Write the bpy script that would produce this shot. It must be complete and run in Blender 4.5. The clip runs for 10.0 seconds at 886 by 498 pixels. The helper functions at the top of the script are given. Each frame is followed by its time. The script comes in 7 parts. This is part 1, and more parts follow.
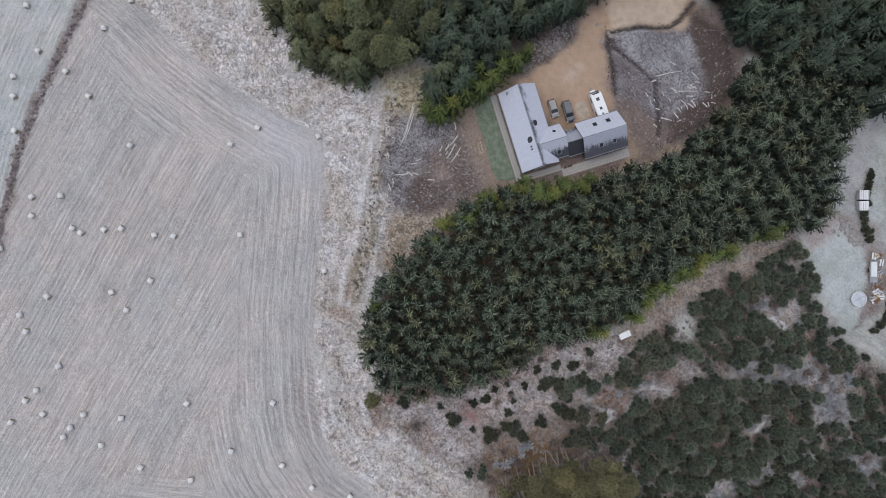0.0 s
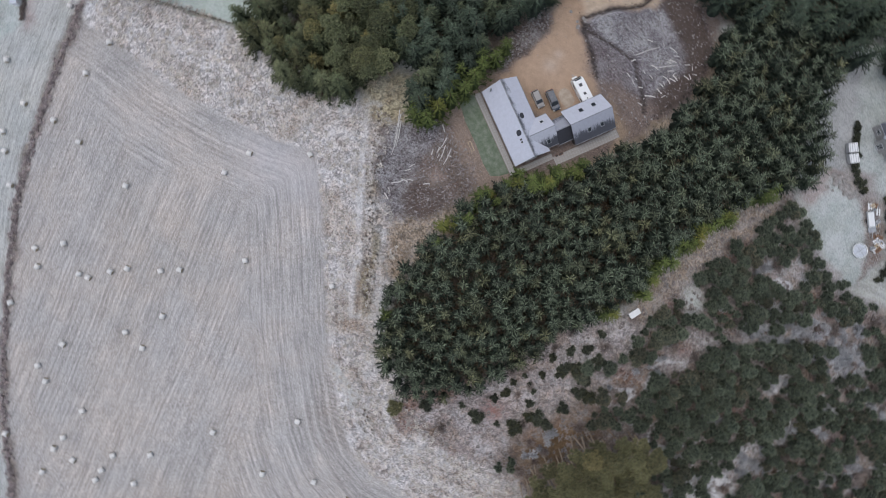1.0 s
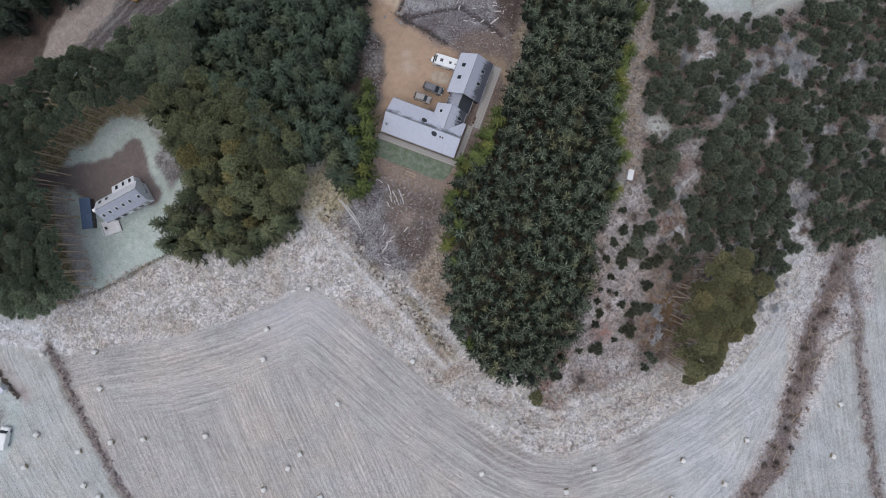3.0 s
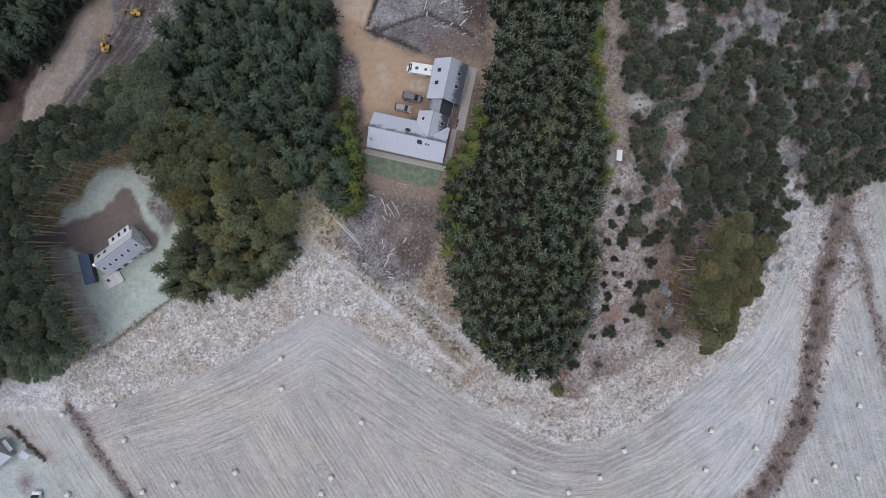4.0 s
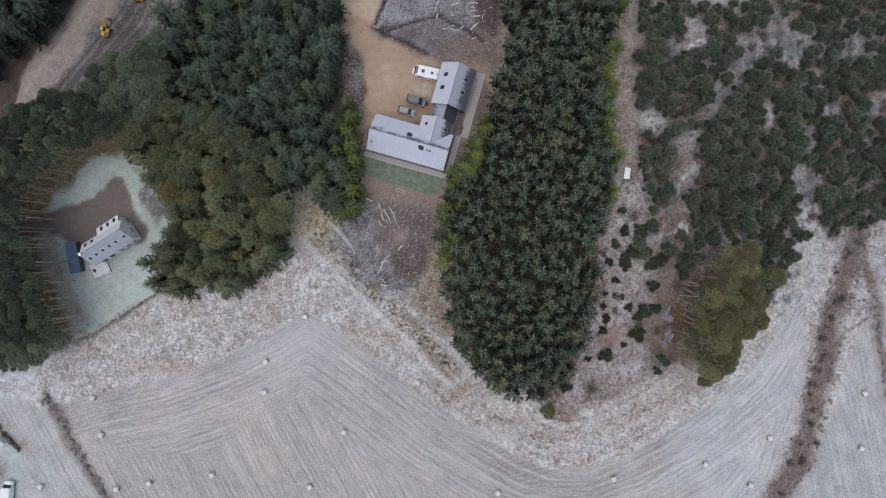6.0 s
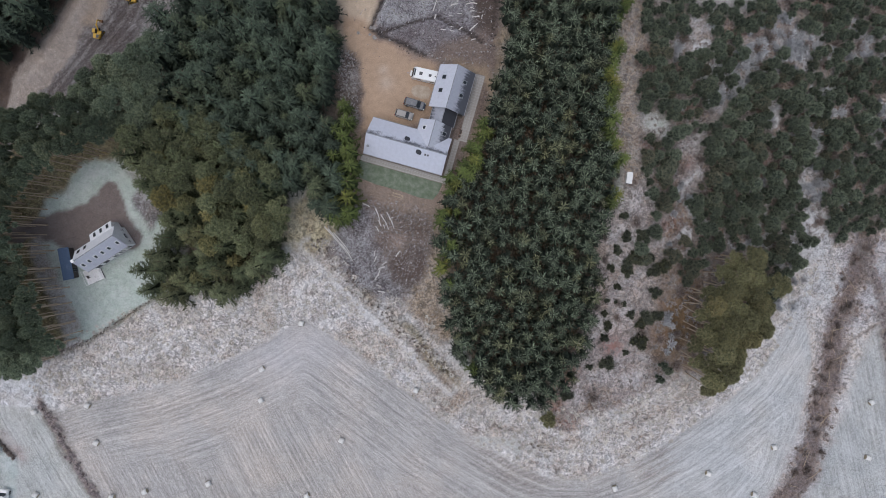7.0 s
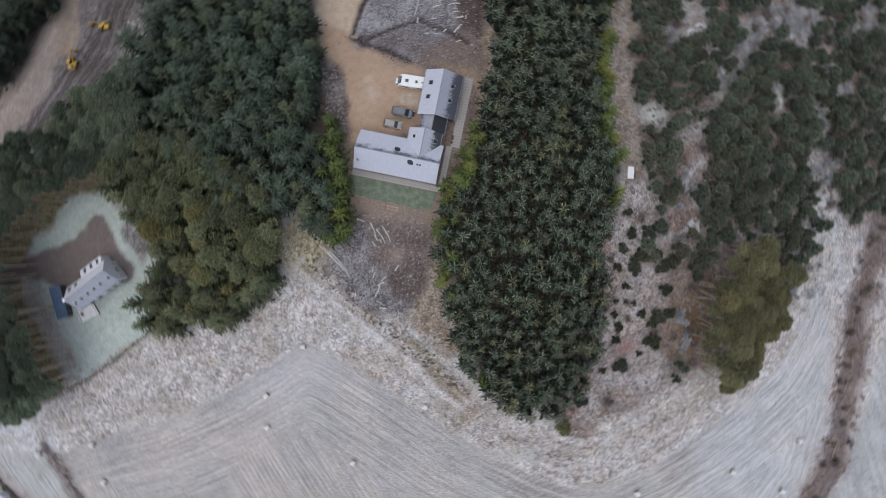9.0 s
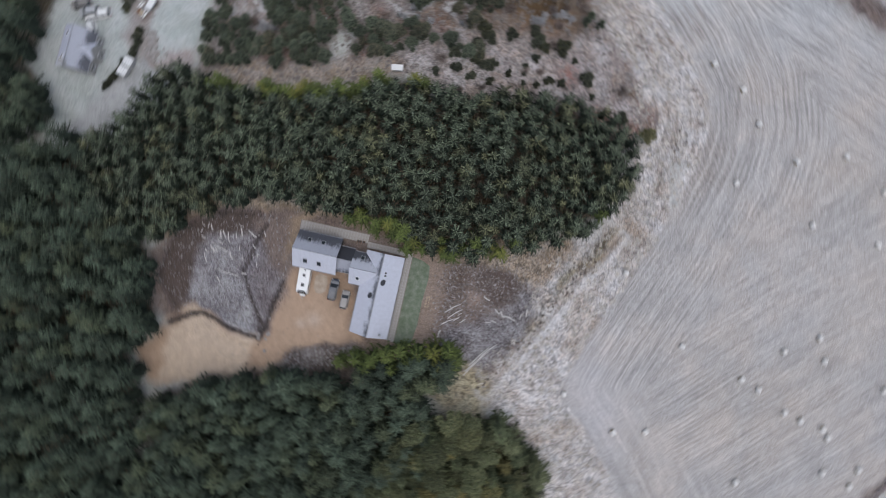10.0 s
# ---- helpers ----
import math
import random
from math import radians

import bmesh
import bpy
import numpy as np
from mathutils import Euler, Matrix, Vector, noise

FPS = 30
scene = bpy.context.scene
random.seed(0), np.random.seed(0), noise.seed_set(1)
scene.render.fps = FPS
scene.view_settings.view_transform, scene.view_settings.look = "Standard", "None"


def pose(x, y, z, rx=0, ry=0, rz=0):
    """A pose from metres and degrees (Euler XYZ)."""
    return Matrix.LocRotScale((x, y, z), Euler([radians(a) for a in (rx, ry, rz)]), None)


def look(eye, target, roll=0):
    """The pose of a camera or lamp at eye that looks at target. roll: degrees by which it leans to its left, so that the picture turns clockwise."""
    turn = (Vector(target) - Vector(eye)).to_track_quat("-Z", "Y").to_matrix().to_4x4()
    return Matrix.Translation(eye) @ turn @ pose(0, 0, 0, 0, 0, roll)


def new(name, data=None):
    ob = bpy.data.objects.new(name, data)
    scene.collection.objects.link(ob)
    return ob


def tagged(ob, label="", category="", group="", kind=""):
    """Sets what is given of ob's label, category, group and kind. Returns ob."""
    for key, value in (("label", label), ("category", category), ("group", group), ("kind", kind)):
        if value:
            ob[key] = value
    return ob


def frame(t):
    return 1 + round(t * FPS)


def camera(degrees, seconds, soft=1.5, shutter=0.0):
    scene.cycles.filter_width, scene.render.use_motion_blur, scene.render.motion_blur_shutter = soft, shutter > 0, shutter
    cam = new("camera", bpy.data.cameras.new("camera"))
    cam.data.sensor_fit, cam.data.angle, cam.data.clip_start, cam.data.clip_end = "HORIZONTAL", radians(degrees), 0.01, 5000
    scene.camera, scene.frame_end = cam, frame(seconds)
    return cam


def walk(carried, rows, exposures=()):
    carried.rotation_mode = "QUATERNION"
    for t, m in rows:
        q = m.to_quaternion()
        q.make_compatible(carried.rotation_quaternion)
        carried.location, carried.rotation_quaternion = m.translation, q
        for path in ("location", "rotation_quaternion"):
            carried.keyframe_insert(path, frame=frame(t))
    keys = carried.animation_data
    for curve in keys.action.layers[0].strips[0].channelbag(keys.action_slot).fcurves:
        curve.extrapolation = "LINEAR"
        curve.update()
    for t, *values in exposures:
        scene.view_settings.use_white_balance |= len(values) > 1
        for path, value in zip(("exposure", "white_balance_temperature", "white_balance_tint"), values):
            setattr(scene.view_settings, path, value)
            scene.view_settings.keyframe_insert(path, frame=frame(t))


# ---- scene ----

# ---- camera and its path ----
cam = camera(68.0, 10.0, soft=0.6, shutter=0.3)
ROWS = [
    (0.0, 9.15, -2.12, 136.75, 1.20, 1.27, 60.48),
    (0.5, 9.16, -2.16, 136.96, 1.17, 1.32, 59.46),
    (1.0, 7.76, -2.27, 138.22, 0.73, 1.27, 53.61),
    (1.5, 3.24, 0.00, 140.38, -1.12, 1.04, 31.78),
    (2.0, 1.22, 0.64, 143.04, -1.44, 0.41, 13.31),
    (2.5, -0.14, -1.22, 145.65, -0.56, -0.18, 11.58),
    (4.0, -0.63, -0.02, 146.38, -0.12, -0.20, -0.05),
    (4.5, 0.00, 0.00, 145.25, -0.01, 0.00, 0.00),
    (5.0, 0.54, 1.50, 143.94, -0.31, 0.15, 2.96),
    (5.5, 1.23, 1.77, 142.94, -0.11, 0.33, 3.42),
    (7.0, 3.03, 5.76, 139.19, -1.01, 0.95, 3.39),
    (7.5, 3.27, 6.43, 138.05, -1.12, 0.99, 3.28),
    (8.0, 4.80, 6.21, 136.90, -0.75, 1.53, 4.70),
    (8.5, 5.90, 6.89, 135.63, -0.80, 1.96, 4.61),
    (8.8, 5.60, 8.30, 134.95, -1.30, 1.85, 3.60),
    (8.9, 5.20, 8.90, 134.80, -1.50, 1.75, 1.60),
    (8.967, 4.85, 9.20, 134.68, -1.65, 1.65, 0.20),
    (9.0, 4.79, 9.32, 134.64, -1.69, 1.62, -0.70),
    (9.1, 2.97, 7.39, 134.80, -1.13, 1.09, -12.60),
    (9.2, 0.91, 6.85, 135.10, -0.56, 0.53, -24.50),
    (9.3, -0.47, 7.85, 135.40, -0.17, 0.16, -36.40),
    (9.4, -1.10, 9.20, 135.55, 0.00, 0.00, -48.30),
    (9.5, -1.20, 10.90, 135.80, 0.00, 0.00, -60.20),
    (9.6, -1.70, 12.70, 136.00, 0.00, 0.00, -72.10),
    (9.7, -1.20, 13.60, 136.10, 0.00, 0.00, -84.00),
    (9.8, 0.29, 12.90, 136.00, 0.00, 0.00, -94.50),
    (9.9, 1.20, 11.60, 136.10, 0.00, 0.00, -95.20),
    (10.0, 1.64, 10.73, 136.20, 0.00, 0.00, -89.70),
]
walk(cam, [(t, pose(x, y, z, rx, ry, rz)) for t, x, y, z, rx, ry, rz in ROWS],
     exposures=[(0.0, 0.29), (10.0, 0.29)])

# ---- overcast winter light ----
world = bpy.data.worlds.new("overcast_sky")
scene.world = world
world.use_nodes = True
wn = world.node_tree.nodes
sky = wn.new("ShaderNodeTexSky")
sky.sky_type = 'NISHITA'
sky.sun_disc = False
sky.sun_elevation = radians(77)
sky.sun_rotation = radians(234)
sky.air_density = 1.0
sky.dust_density = 2.0
sky.ozone_density = 1.0
grey = wn.new("ShaderNodeHueSaturation")
grey.inputs["Saturation"].default_value = 0.62
world.node_tree.links.new(sky.outputs[0], grey.inputs["Color"])
world.node_tree.links.new(grey.outputs[0], wn["Background"].inputs["Color"])
wn["Background"].inputs["Strength"].default_value = 0.15
sun = new("sun", bpy.data.lights.new("sun", 'SUN'))
sun.data.energy = 0.6
sun.data.angle = radians(60)
sun.data.color = (1.0, 0.99, 0.98)
sun.matrix_world = look((-14, -10, 75), (0, 0, 0))


# ---- node helpers and materials ----
class Nodes:
    """Short hand for building a node material."""

    def __init__(self, name, rough=0.85):
        self.mat = bpy.data.materials.new(name)
        self.mat.use_nodes = True
        self.tree = self.mat.node_tree
        self.bsdf = self.tree.nodes["Principled BSDF"]
        self.bsdf.inputs["Roughness"].default_value = rough
        self.bsdf.inputs["Specular IOR Level"].default_value = 0.25
        self.co = self.tree.nodes.new("ShaderNodeTexCoord").outputs["Object"]

    def put(self, socket, value):
        if isinstance(value, (int, float)):
            socket.default_value = value
        elif isinstance(value, tuple):
            socket.default_value = (*value, 1.0) if len(value) == 3 and socket.type == 'RGBA' else value
        else:
            self.tree.links.new(value, socket)

    def noise(self, scale, detail=4.0, rough=0.55, vec=None, distort=0.0):
        n = self.tree.nodes.new("ShaderNodeTexNoise")
        self.put(n.inputs["Vector"], self.co if vec is None else vec)
        n.inputs["Scale"].default_value = scale
        n.inputs["Detail"].default_value = detail
        n.inputs["Roughness"].default_value = rough
        n.inputs["Distortion"].default_value = distort
        return n.outputs["Fac"]

    def voronoi(self, scale, vec=None, out="Distance"):
        n = self.tree.nodes.new("ShaderNodeTexVoronoi")
        self.put(n.inputs["Vector"], self.co if vec is None else vec)
        n.inputs["Scale"].default_value = scale
        return n.outputs[out]

    def ramp(self, fac, lo, hi, a=0.0, b=1.0):
        n = self.tree.nodes.new("ShaderNodeMapRange")
        self.put(n.inputs["Value"], fac)
        for key, v in (("From Min", lo), ("From Max", hi), ("To Min", a), ("To Max", b)):
            self.put(n.inputs[key], v)
        return n.outputs["Result"]

    def math(self, op, a, b=0.0):
        n = self.tree.nodes.new("ShaderNodeMath")
        n.operation = op
        self.put(n.inputs[0], a)
        self.put(n.inputs[1], b)
        return n.outputs[0]

    def mix(self, fac, a, b, mode='MIX'):
        n = self.tree.nodes.new("ShaderNodeMix")
        n.data_type = 'RGBA'
        n.blend_type = mode
        self.put(n.inputs["Factor"], fac)
        self.put(n.inputs[6], a)
        self.put(n.inputs[7], b)
        return n.outputs[2]

    def scale(self, col, fac):
        n = self.tree.nodes.new("ShaderNodeVectorMath")
        n.operation = 'SCALE'
        self.put(n.inputs[0], col)
        self.put(n.inputs["Scale"], fac)
        return n.outputs[0]

    def combine(self, x, y, z):
        n = self.tree.nodes.new("ShaderNodeCombineXYZ")
        for k, v in enumerate((x, y, z)):
            self.put(n.inputs[k], v)
        return n.outputs[0]

    def dot(self, vec, axis):
        n = self.tree.nodes.new("ShaderNodeVectorMath")
        n.operation = 'DOT_PRODUCT'
        self.put(n.inputs[0], vec)
        n.inputs[1].default_value = axis
        return n.outputs["Value"]

    def attr(self, name, out="Fac"):
        n = self.tree.nodes.new("ShaderNodeAttribute")
        n.attribute_name = name
        return n.outputs[out]

    def split(self, col):
        n = self.tree.nodes.new("ShaderNodeSeparateColor")
        self.put(n.inputs[0], col)
        return n.outputs

    def random(self):
        return self.tree.nodes.new("ShaderNodeObjectInfo").outputs["Random"]

    def bump(self, height, strength=0.5, distance=0.1):
        n = self.tree.nodes.new("ShaderNodeBump")
        n.inputs["Strength"].default_value = strength
        n.inputs["Distance"].default_value = distance
        self.put(n.inputs["Height"], height)
        self.tree.links.new(n.outputs[0], self.bsdf.inputs["Normal"])

    def colour(self, col):
        self.put(self.bsdf.inputs["Base Color"], col)
        return self.mat


def surface(name, a, b, scale=3.0, rough=0.8, metal=0.0, bump=0.3, dist=0.02, fleck=0.15):
    """A worn surface: two tones in patches, fine grain and relief."""
    n = Nodes(name, rough)
    n.bsdf.inputs["Metallic"].default_value = metal
    col = n.mix(n.ramp(n.noise(scale, 6), 0.35, 0.68), a, b)
    grain = n.noise(scale * 9, 4)
    n.bump(grain, bump, dist)
    return n.colour(n.scale(col, n.ramp(grain, 0.25, 0.75, 1 - fleck, 1 + fleck)))


def ground_material():
    n = Nodes("ground_cover", 0.95)
    n.bsdf.inputs["Specular IOR Level"].default_value = 0.1
    base = n.attr("albedo", "Color")
    surf = n.split(n.attr("surf", "Color"))
    stubble, tussock, frost = surf[0], surf[1], surf[2]
    debris = n.attr("debris")
    depth = n.attr("edge_depth")
    fine = n.noise(5.0, 6, 0.7)
    mid = n.noise(0.8, 6, 0.65)
    wide = n.noise(0.07, 4, 0.6)
    col = n.scale(base, n.ramp(fine, 0.3, 0.7, 0.76, 1.24))
    col = n.scale(col, n.ramp(mid, 0.3, 0.7, 0.88, 1.12))
    col = n.scale(col, n.ramp(wide, 0.3, 0.7, 0.92, 1.08))
    # cut rows: along the edge in the headland, straight across the middle
    wob = n.scale(n.combine(n.dot(n.co, (1, 0, 0)), n.dot(n.co, (0, 1, 0)), 0.0), 0.035)
    across = n.dot(n.co, (0.854, 0.52, 0))
    along = n.dot(n.co, (0.52, -0.854, 0))
    bend = n.math('ADD', across, n.math('MULTIPLY', n.noise(0.02, 2), 3.0))
    rows_mid = n.combine(n.math('MULTIPLY', bend, 1.55), n.math('MULTIPLY', along, 0.035), 0.0)
    rows_mid2 = n.combine(n.math('MULTIPLY', bend, 0.42), n.math('MULTIPLY', along, 0.010), 3.0)
    head = n.combine(n.math('MULTIPLY', depth, 1.5), n.dot(wob, (1, 0, 0)), n.dot(wob, (0, 1, 0)))
    head2 = n.combine(n.math('MULTIPLY', depth, 0.45), n.dot(wob, (1, 0, 0)), n.dot(wob, (0, 1, 0)))
    inside = n.attr("rows_across")
    streak = n.ramp(n.noise(1.0, 4, 0.7, n.combine(n.math('MULTIPLY', bend, 3.6), n.math('MULTIPLY', along, 0.16), 7.0)), 0.36, 0.60, 0.80, 1.12)
    streak_h = n.ramp(n.noise(1.0, 4, 0.7, n.combine(n.math('MULTIPLY', depth, 3.6), n.math('MULTIPLY', n.dot(wob, (1, 0, 0)), 4.0), n.math('MULTIPLY', n.dot(wob, (0, 1, 0)), 4.0))), 0.36, 0.60, 0.80, 1.12)
    lines_h = n.math('ADD', n.math('MULTIPLY', n.noise(1.0, 4, 0.7, head), 0.75), n.math('MULTIPLY', n.noise(1.0, 2, 0.6, head2), 0.25))
    lines_m = n.math('ADD', n.math('MULTIPLY', n.noise(1.0, 4, 0.7, rows_mid), 0.75), n.math('MULTIPLY', n.noise(1.0, 2, 0.6, rows_mid2), 0.25))
    wander = n.math('MULTIPLY', n.noise(0.35, 2), 0.5)
    comb_m = n.math('SINE', n.math('MULTIPLY', n.math('ADD', bend, wander), 6.5))
    comb_h = n.math('SINE', n.math('MULTIPLY', n.math('ADD', depth, n.math('MULTIPLY', wander, 2.0)), 5.6))
    m3 = n.tree.nodes.new("ShaderNodeMix")
    n.put(m3.inputs[0], inside), n.put(m3.inputs[2], comb_h), n.put(m3.inputs[3], comb_m)
    cut = n.math('MULTIPLY', m3.outputs[0], n.ramp(n.noise(0.16, 4, 0.6), 0.40, 0.62, 0.15, 1.0))
    m = n.tree.nodes.new("ShaderNodeMix")
    n.put(m.inputs[0], inside), n.put(m.inputs[2], lines_h), n.put(m.inputs[3], lines_m)
    lines = m.outputs[0]
    m2 = n.tree.nodes.new("ShaderNodeMix")
    n.put(m2.inputs[0], inside), n.put(m2.inputs[2], streak_h), n.put(m2.inputs[3], streak)
    # wheel marks of the baler, in pairs along the headland
    pair = n.math('FRACT', n.math('DIVIDE', n.math('ADD', depth, n.math('MULTIPLY', n.noise(0.09, 2), 2.4)), 4.6))
    rut = n.math('MINIMUM', n.math('ABSOLUTE', n.math('SUBTRACT', pair, 0.28)), n.math('ABSOLUTE', n.math('SUBTRACT', pair, 0.68)))
    rut = n.math('MULTIPLY', n.ramp(rut, 0.03, 0.075, 1.0, 0.0), n.math('MULTIPLY', n.ramp(n.noise(0.11, 3), 0.46, 0.60), n.ramp(inside, 0.2, 0.9, 1.0, 0.25)))
    speck = n.noise(3.2, 3, 0.8)
    shade = n.math('MULTIPLY', n.ramp(lines, 0.38, 0.62, 0.84, 1.14), n.ramp(speck, 0.34, 0.66, 0.70, 1.28))
    shade = n.math('MULTIPLY', shade, n.ramp(cut, -1.0, 1.0, 0.87, 1.11))
    shade = n.math('MULTIPLY', n.math('MULTIPLY', shade, m2.outputs[0]), n.ramp(rut, 0.0, 1.0, 1.02, 0.80))
    stain = n.mix(n.ramp(wide, 0.42, 0.62), (0.985, 0.995, 0.985), (1.01, 0.975, 0.925), 'MIX')
    rowed = n.mix(1.0, n.scale(col, shade), stain, 'MULTIPLY')
    col = n.mix(stubble, col, rowed)
    # tussocks: straw crowns with dark gaps between
    tuft = n.noise(0.85, 6, 0.66, None, 1.6)
    fibre = n.math('ABSOLUTE', n.math('SUBTRACT', n.noise(0.62, 4, 0.6, None, 3.0), 0.5))
    dark = n.math('MULTIPLY', n.ramp(tuft, 0.42, 0.58, 0.50, 1.24), n.ramp(fibre, 0.0, 0.05, 0.48, 1.08))
    tan = n.mix(n.ramp(n.noise(0.30, 4), 0.44, 0.62), col, n.mix(0.38, col, (0.30, 0.20, 0.12)))
    col = n.mix(tussock, col, n.scale(tan, dark))
    # brash and turned soil
    sticks = n.noise(3.0, 8, 0.85, None, 1.6)
    soil = n.mix(n.ramp(sticks, 0.44, 0.54), n.scale(col, 0.40), n.mix(n.ramp(sticks, 0.55, 0.64), col, n.scale(col, 2.5)))
    col = n.mix(debris, col, soil)
    # rime, in crystals on whatever stands up
    rime = n.ramp(n.math('ADD', n.math('MULTIPLY', n.noise(2.6, 8, 0.75, None, 0.8), 0.75), n.math('MULTIPLY', n.noise(0.22, 4), 0.35)), 0.52, 0.62)
    col = n.mix(n.math('MULTIPLY', rime, frost), col, (0.61, 0.61, 0.615))
    n.bump(n.math('ADD', n.math('MULTIPLY', tuft, tussock), n.math('ADD', n.math('MULTIPLY', sticks, debris), n.math('MULTIPLY', n.math('ADD', fine, lines), 0.4))), 0.7, 0.35)
    return n.colour(col)


def foliage(name, deep, tip_col, frost=0.25, warm=(0.10, 0.09, 0.02), warm_amount=0.25):
    """Needles: a dark tone inside for painted shade, paler at the tips, each tree a little different, rimed in patches.
    """
    n = Nodes(name, 0.8)
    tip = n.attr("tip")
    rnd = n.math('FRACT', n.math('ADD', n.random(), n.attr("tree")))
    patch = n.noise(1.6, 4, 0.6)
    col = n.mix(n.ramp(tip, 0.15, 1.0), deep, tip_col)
    col = n.mix(n.math('MULTIPLY', n.ramp(n.math('FRACT', n.math('MULTIPLY', rnd, 7.31)), 0.72, 1.0), warm_amount * 2), col, n.mix(n.ramp(tip, 0.1, 0.9), deep, warm))
    col = n.scale(col, n.ramp(rnd, 0.0, 1.0, 0.72, 1.32))
    col = n.scale(col, n.ramp(patch, 0.3, 0.7, 0.78, 1.22))
    rime = n.math('MULTIPLY', n.math('MULTIPLY', n.ramp(tip, 0.35, 1.0), n.ramp(n.noise(5.0, 3, 0.7), 0.42, 0.66)), frost)
    col = n.mix(rime, col, (0.37, 0.41, 0.385))
    return n.colour(col)


GROUND = ground_material()
# first tone of the tree needles: shade inside the crown, put into colour
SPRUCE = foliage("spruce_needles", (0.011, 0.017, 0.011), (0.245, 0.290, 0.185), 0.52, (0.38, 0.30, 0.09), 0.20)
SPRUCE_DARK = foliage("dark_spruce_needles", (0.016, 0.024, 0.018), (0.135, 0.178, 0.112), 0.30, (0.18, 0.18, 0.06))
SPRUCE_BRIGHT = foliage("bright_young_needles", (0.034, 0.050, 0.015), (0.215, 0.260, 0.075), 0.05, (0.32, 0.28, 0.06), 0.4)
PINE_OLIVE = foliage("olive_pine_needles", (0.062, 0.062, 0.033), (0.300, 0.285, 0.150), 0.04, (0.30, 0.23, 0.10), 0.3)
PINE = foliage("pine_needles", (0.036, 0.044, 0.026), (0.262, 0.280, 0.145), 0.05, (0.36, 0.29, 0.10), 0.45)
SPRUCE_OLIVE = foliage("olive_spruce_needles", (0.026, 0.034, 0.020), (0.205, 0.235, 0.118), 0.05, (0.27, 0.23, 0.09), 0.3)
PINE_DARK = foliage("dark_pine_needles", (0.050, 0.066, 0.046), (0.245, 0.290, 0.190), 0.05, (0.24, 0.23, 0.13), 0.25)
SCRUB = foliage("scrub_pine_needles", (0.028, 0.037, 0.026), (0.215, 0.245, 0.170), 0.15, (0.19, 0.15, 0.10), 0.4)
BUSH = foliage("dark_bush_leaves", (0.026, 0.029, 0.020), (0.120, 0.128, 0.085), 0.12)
TWIG = foliage("bare_twigs", (0.16, 0.122, 0.105), (0.33, 0.262, 0.235), 0.40, (0.24, 0.15, 0.11))
TWIG_DARK = foliage("matted_hedge_growth", (0.25, 0.205, 0.20), (0.35, 0.30, 0.295), 0.15, (0.28, 0.21, 0.19))
STRAW_TUFT = foliage("dead_grass", (0.38, 0.345, 0.30), (0.54, 0.50, 0.46), 0.6, (0.40, 0.31, 0.22))
HEATHER = foliage("rimed_heather", (0.15, 0.125, 0.115), (0.32, 0.285, 0.275), 0.7, (0.24, 0.16, 0.12))
RIMED = foliage("rime_coated_twigs", (0.30, 0.29, 0.30), (0.66, 0.66, 0.69), 0.8, (0.45, 0.40, 0.38))
GORSE = foliage("gorse_flowers", (0.06, 0.06, 0.01), (0.45, 0.36, 0.03), 0.0)
BARK = surface("bark", (0.11, 0.075, 0.052), (0.20, 0.13, 0.085), 4.0, 0.9, 0, 0.6)
BARK_PALE = surface("pale_pine_bark", (0.34, 0.26, 0.19), (0.46, 0.37, 0.28), 3.0, 0.9, 0, 0.6)


# ---- building helpers ----
def mesh_of(name, verts, faces, attrs=None, mats=(), index=None, smooth=False):
    """A mesh from arrays: verts (n, 3), faces as an (m, 3) or (m, 4) array or a list."""
    me = bpy.data.meshes.new(name)
    me.from_pydata(np.asarray(verts, float).tolist(), [], faces.tolist() if isinstance(faces, np.ndarray) else faces)
    for key, values in (attrs or {}).items():
        values = np.asarray(values, np.float32)
        if values.ndim == 2:
            at = me.attributes.new(key, 'FLOAT_COLOR', 'POINT')
            at.data.foreach_set("color", np.ascontiguousarray(values).ravel())
        else:
            at = me.attributes.new(key, 'FLOAT', 'POINT')
            at.data.foreach_set("value", values)
    for m in mats:
        me.materials.append(m)
    if index is not None:
        me.polygons.foreach_set("material_index", np.asarray(index, np.int32))
    if smooth:
        me.polygons.foreach_set("use_smooth", np.ones(len(me.polygons), bool))
    me.update()
    return me


def part(name, bm, material, parent, label=""):
    me = bpy.data.meshes.new(name)
    bm.to_mesh(me)
    bm.free()
    me.materials.append(material)
    ob = new(name, me)
    ob.parent = parent
    return tagged(ob, label=label) if label else ob


def share(name, me, parent, m=None):
    """One more object on a mesh that is there already."""
    ob = new(name, me)
    ob.parent = parent
    if m is not None:
        ob.matrix_basis = m
    return ob


def thing(name, m, label, category, group="", kind=""):
    ob = new(name)
    ob.empty_display_size = 0.3
    ob.matrix_basis = m
    return tagged(ob, label, category, group, kind)


def box(bm, x0, x1, y0, y1, z0, z1, bevel=0.0, m=None):
    geo = bmesh.ops.create_cube(bm, size=1.0, matrix=(m or Matrix()) @ Matrix.Translation(((x0 + x1) / 2, (y0 + y1) / 2, (z0 + z1) / 2)) @ Matrix.Diagonal((x1 - x0, y1 - y0, z1 - z0, 1)))
    if bevel:
        edges = list({e for v in geo["verts"] for e in v.link_edges})
        bmesh.ops.bevel(bm, geom=edges, offset=bevel, segments=2, affect='EDGES', clamp_overlap=True)
    return bm


def boxes(*dims, bevel=0.0):
    bm = bmesh.new()
    for d in dims:
        box(bm, *d, bevel=bevel)
    return bm


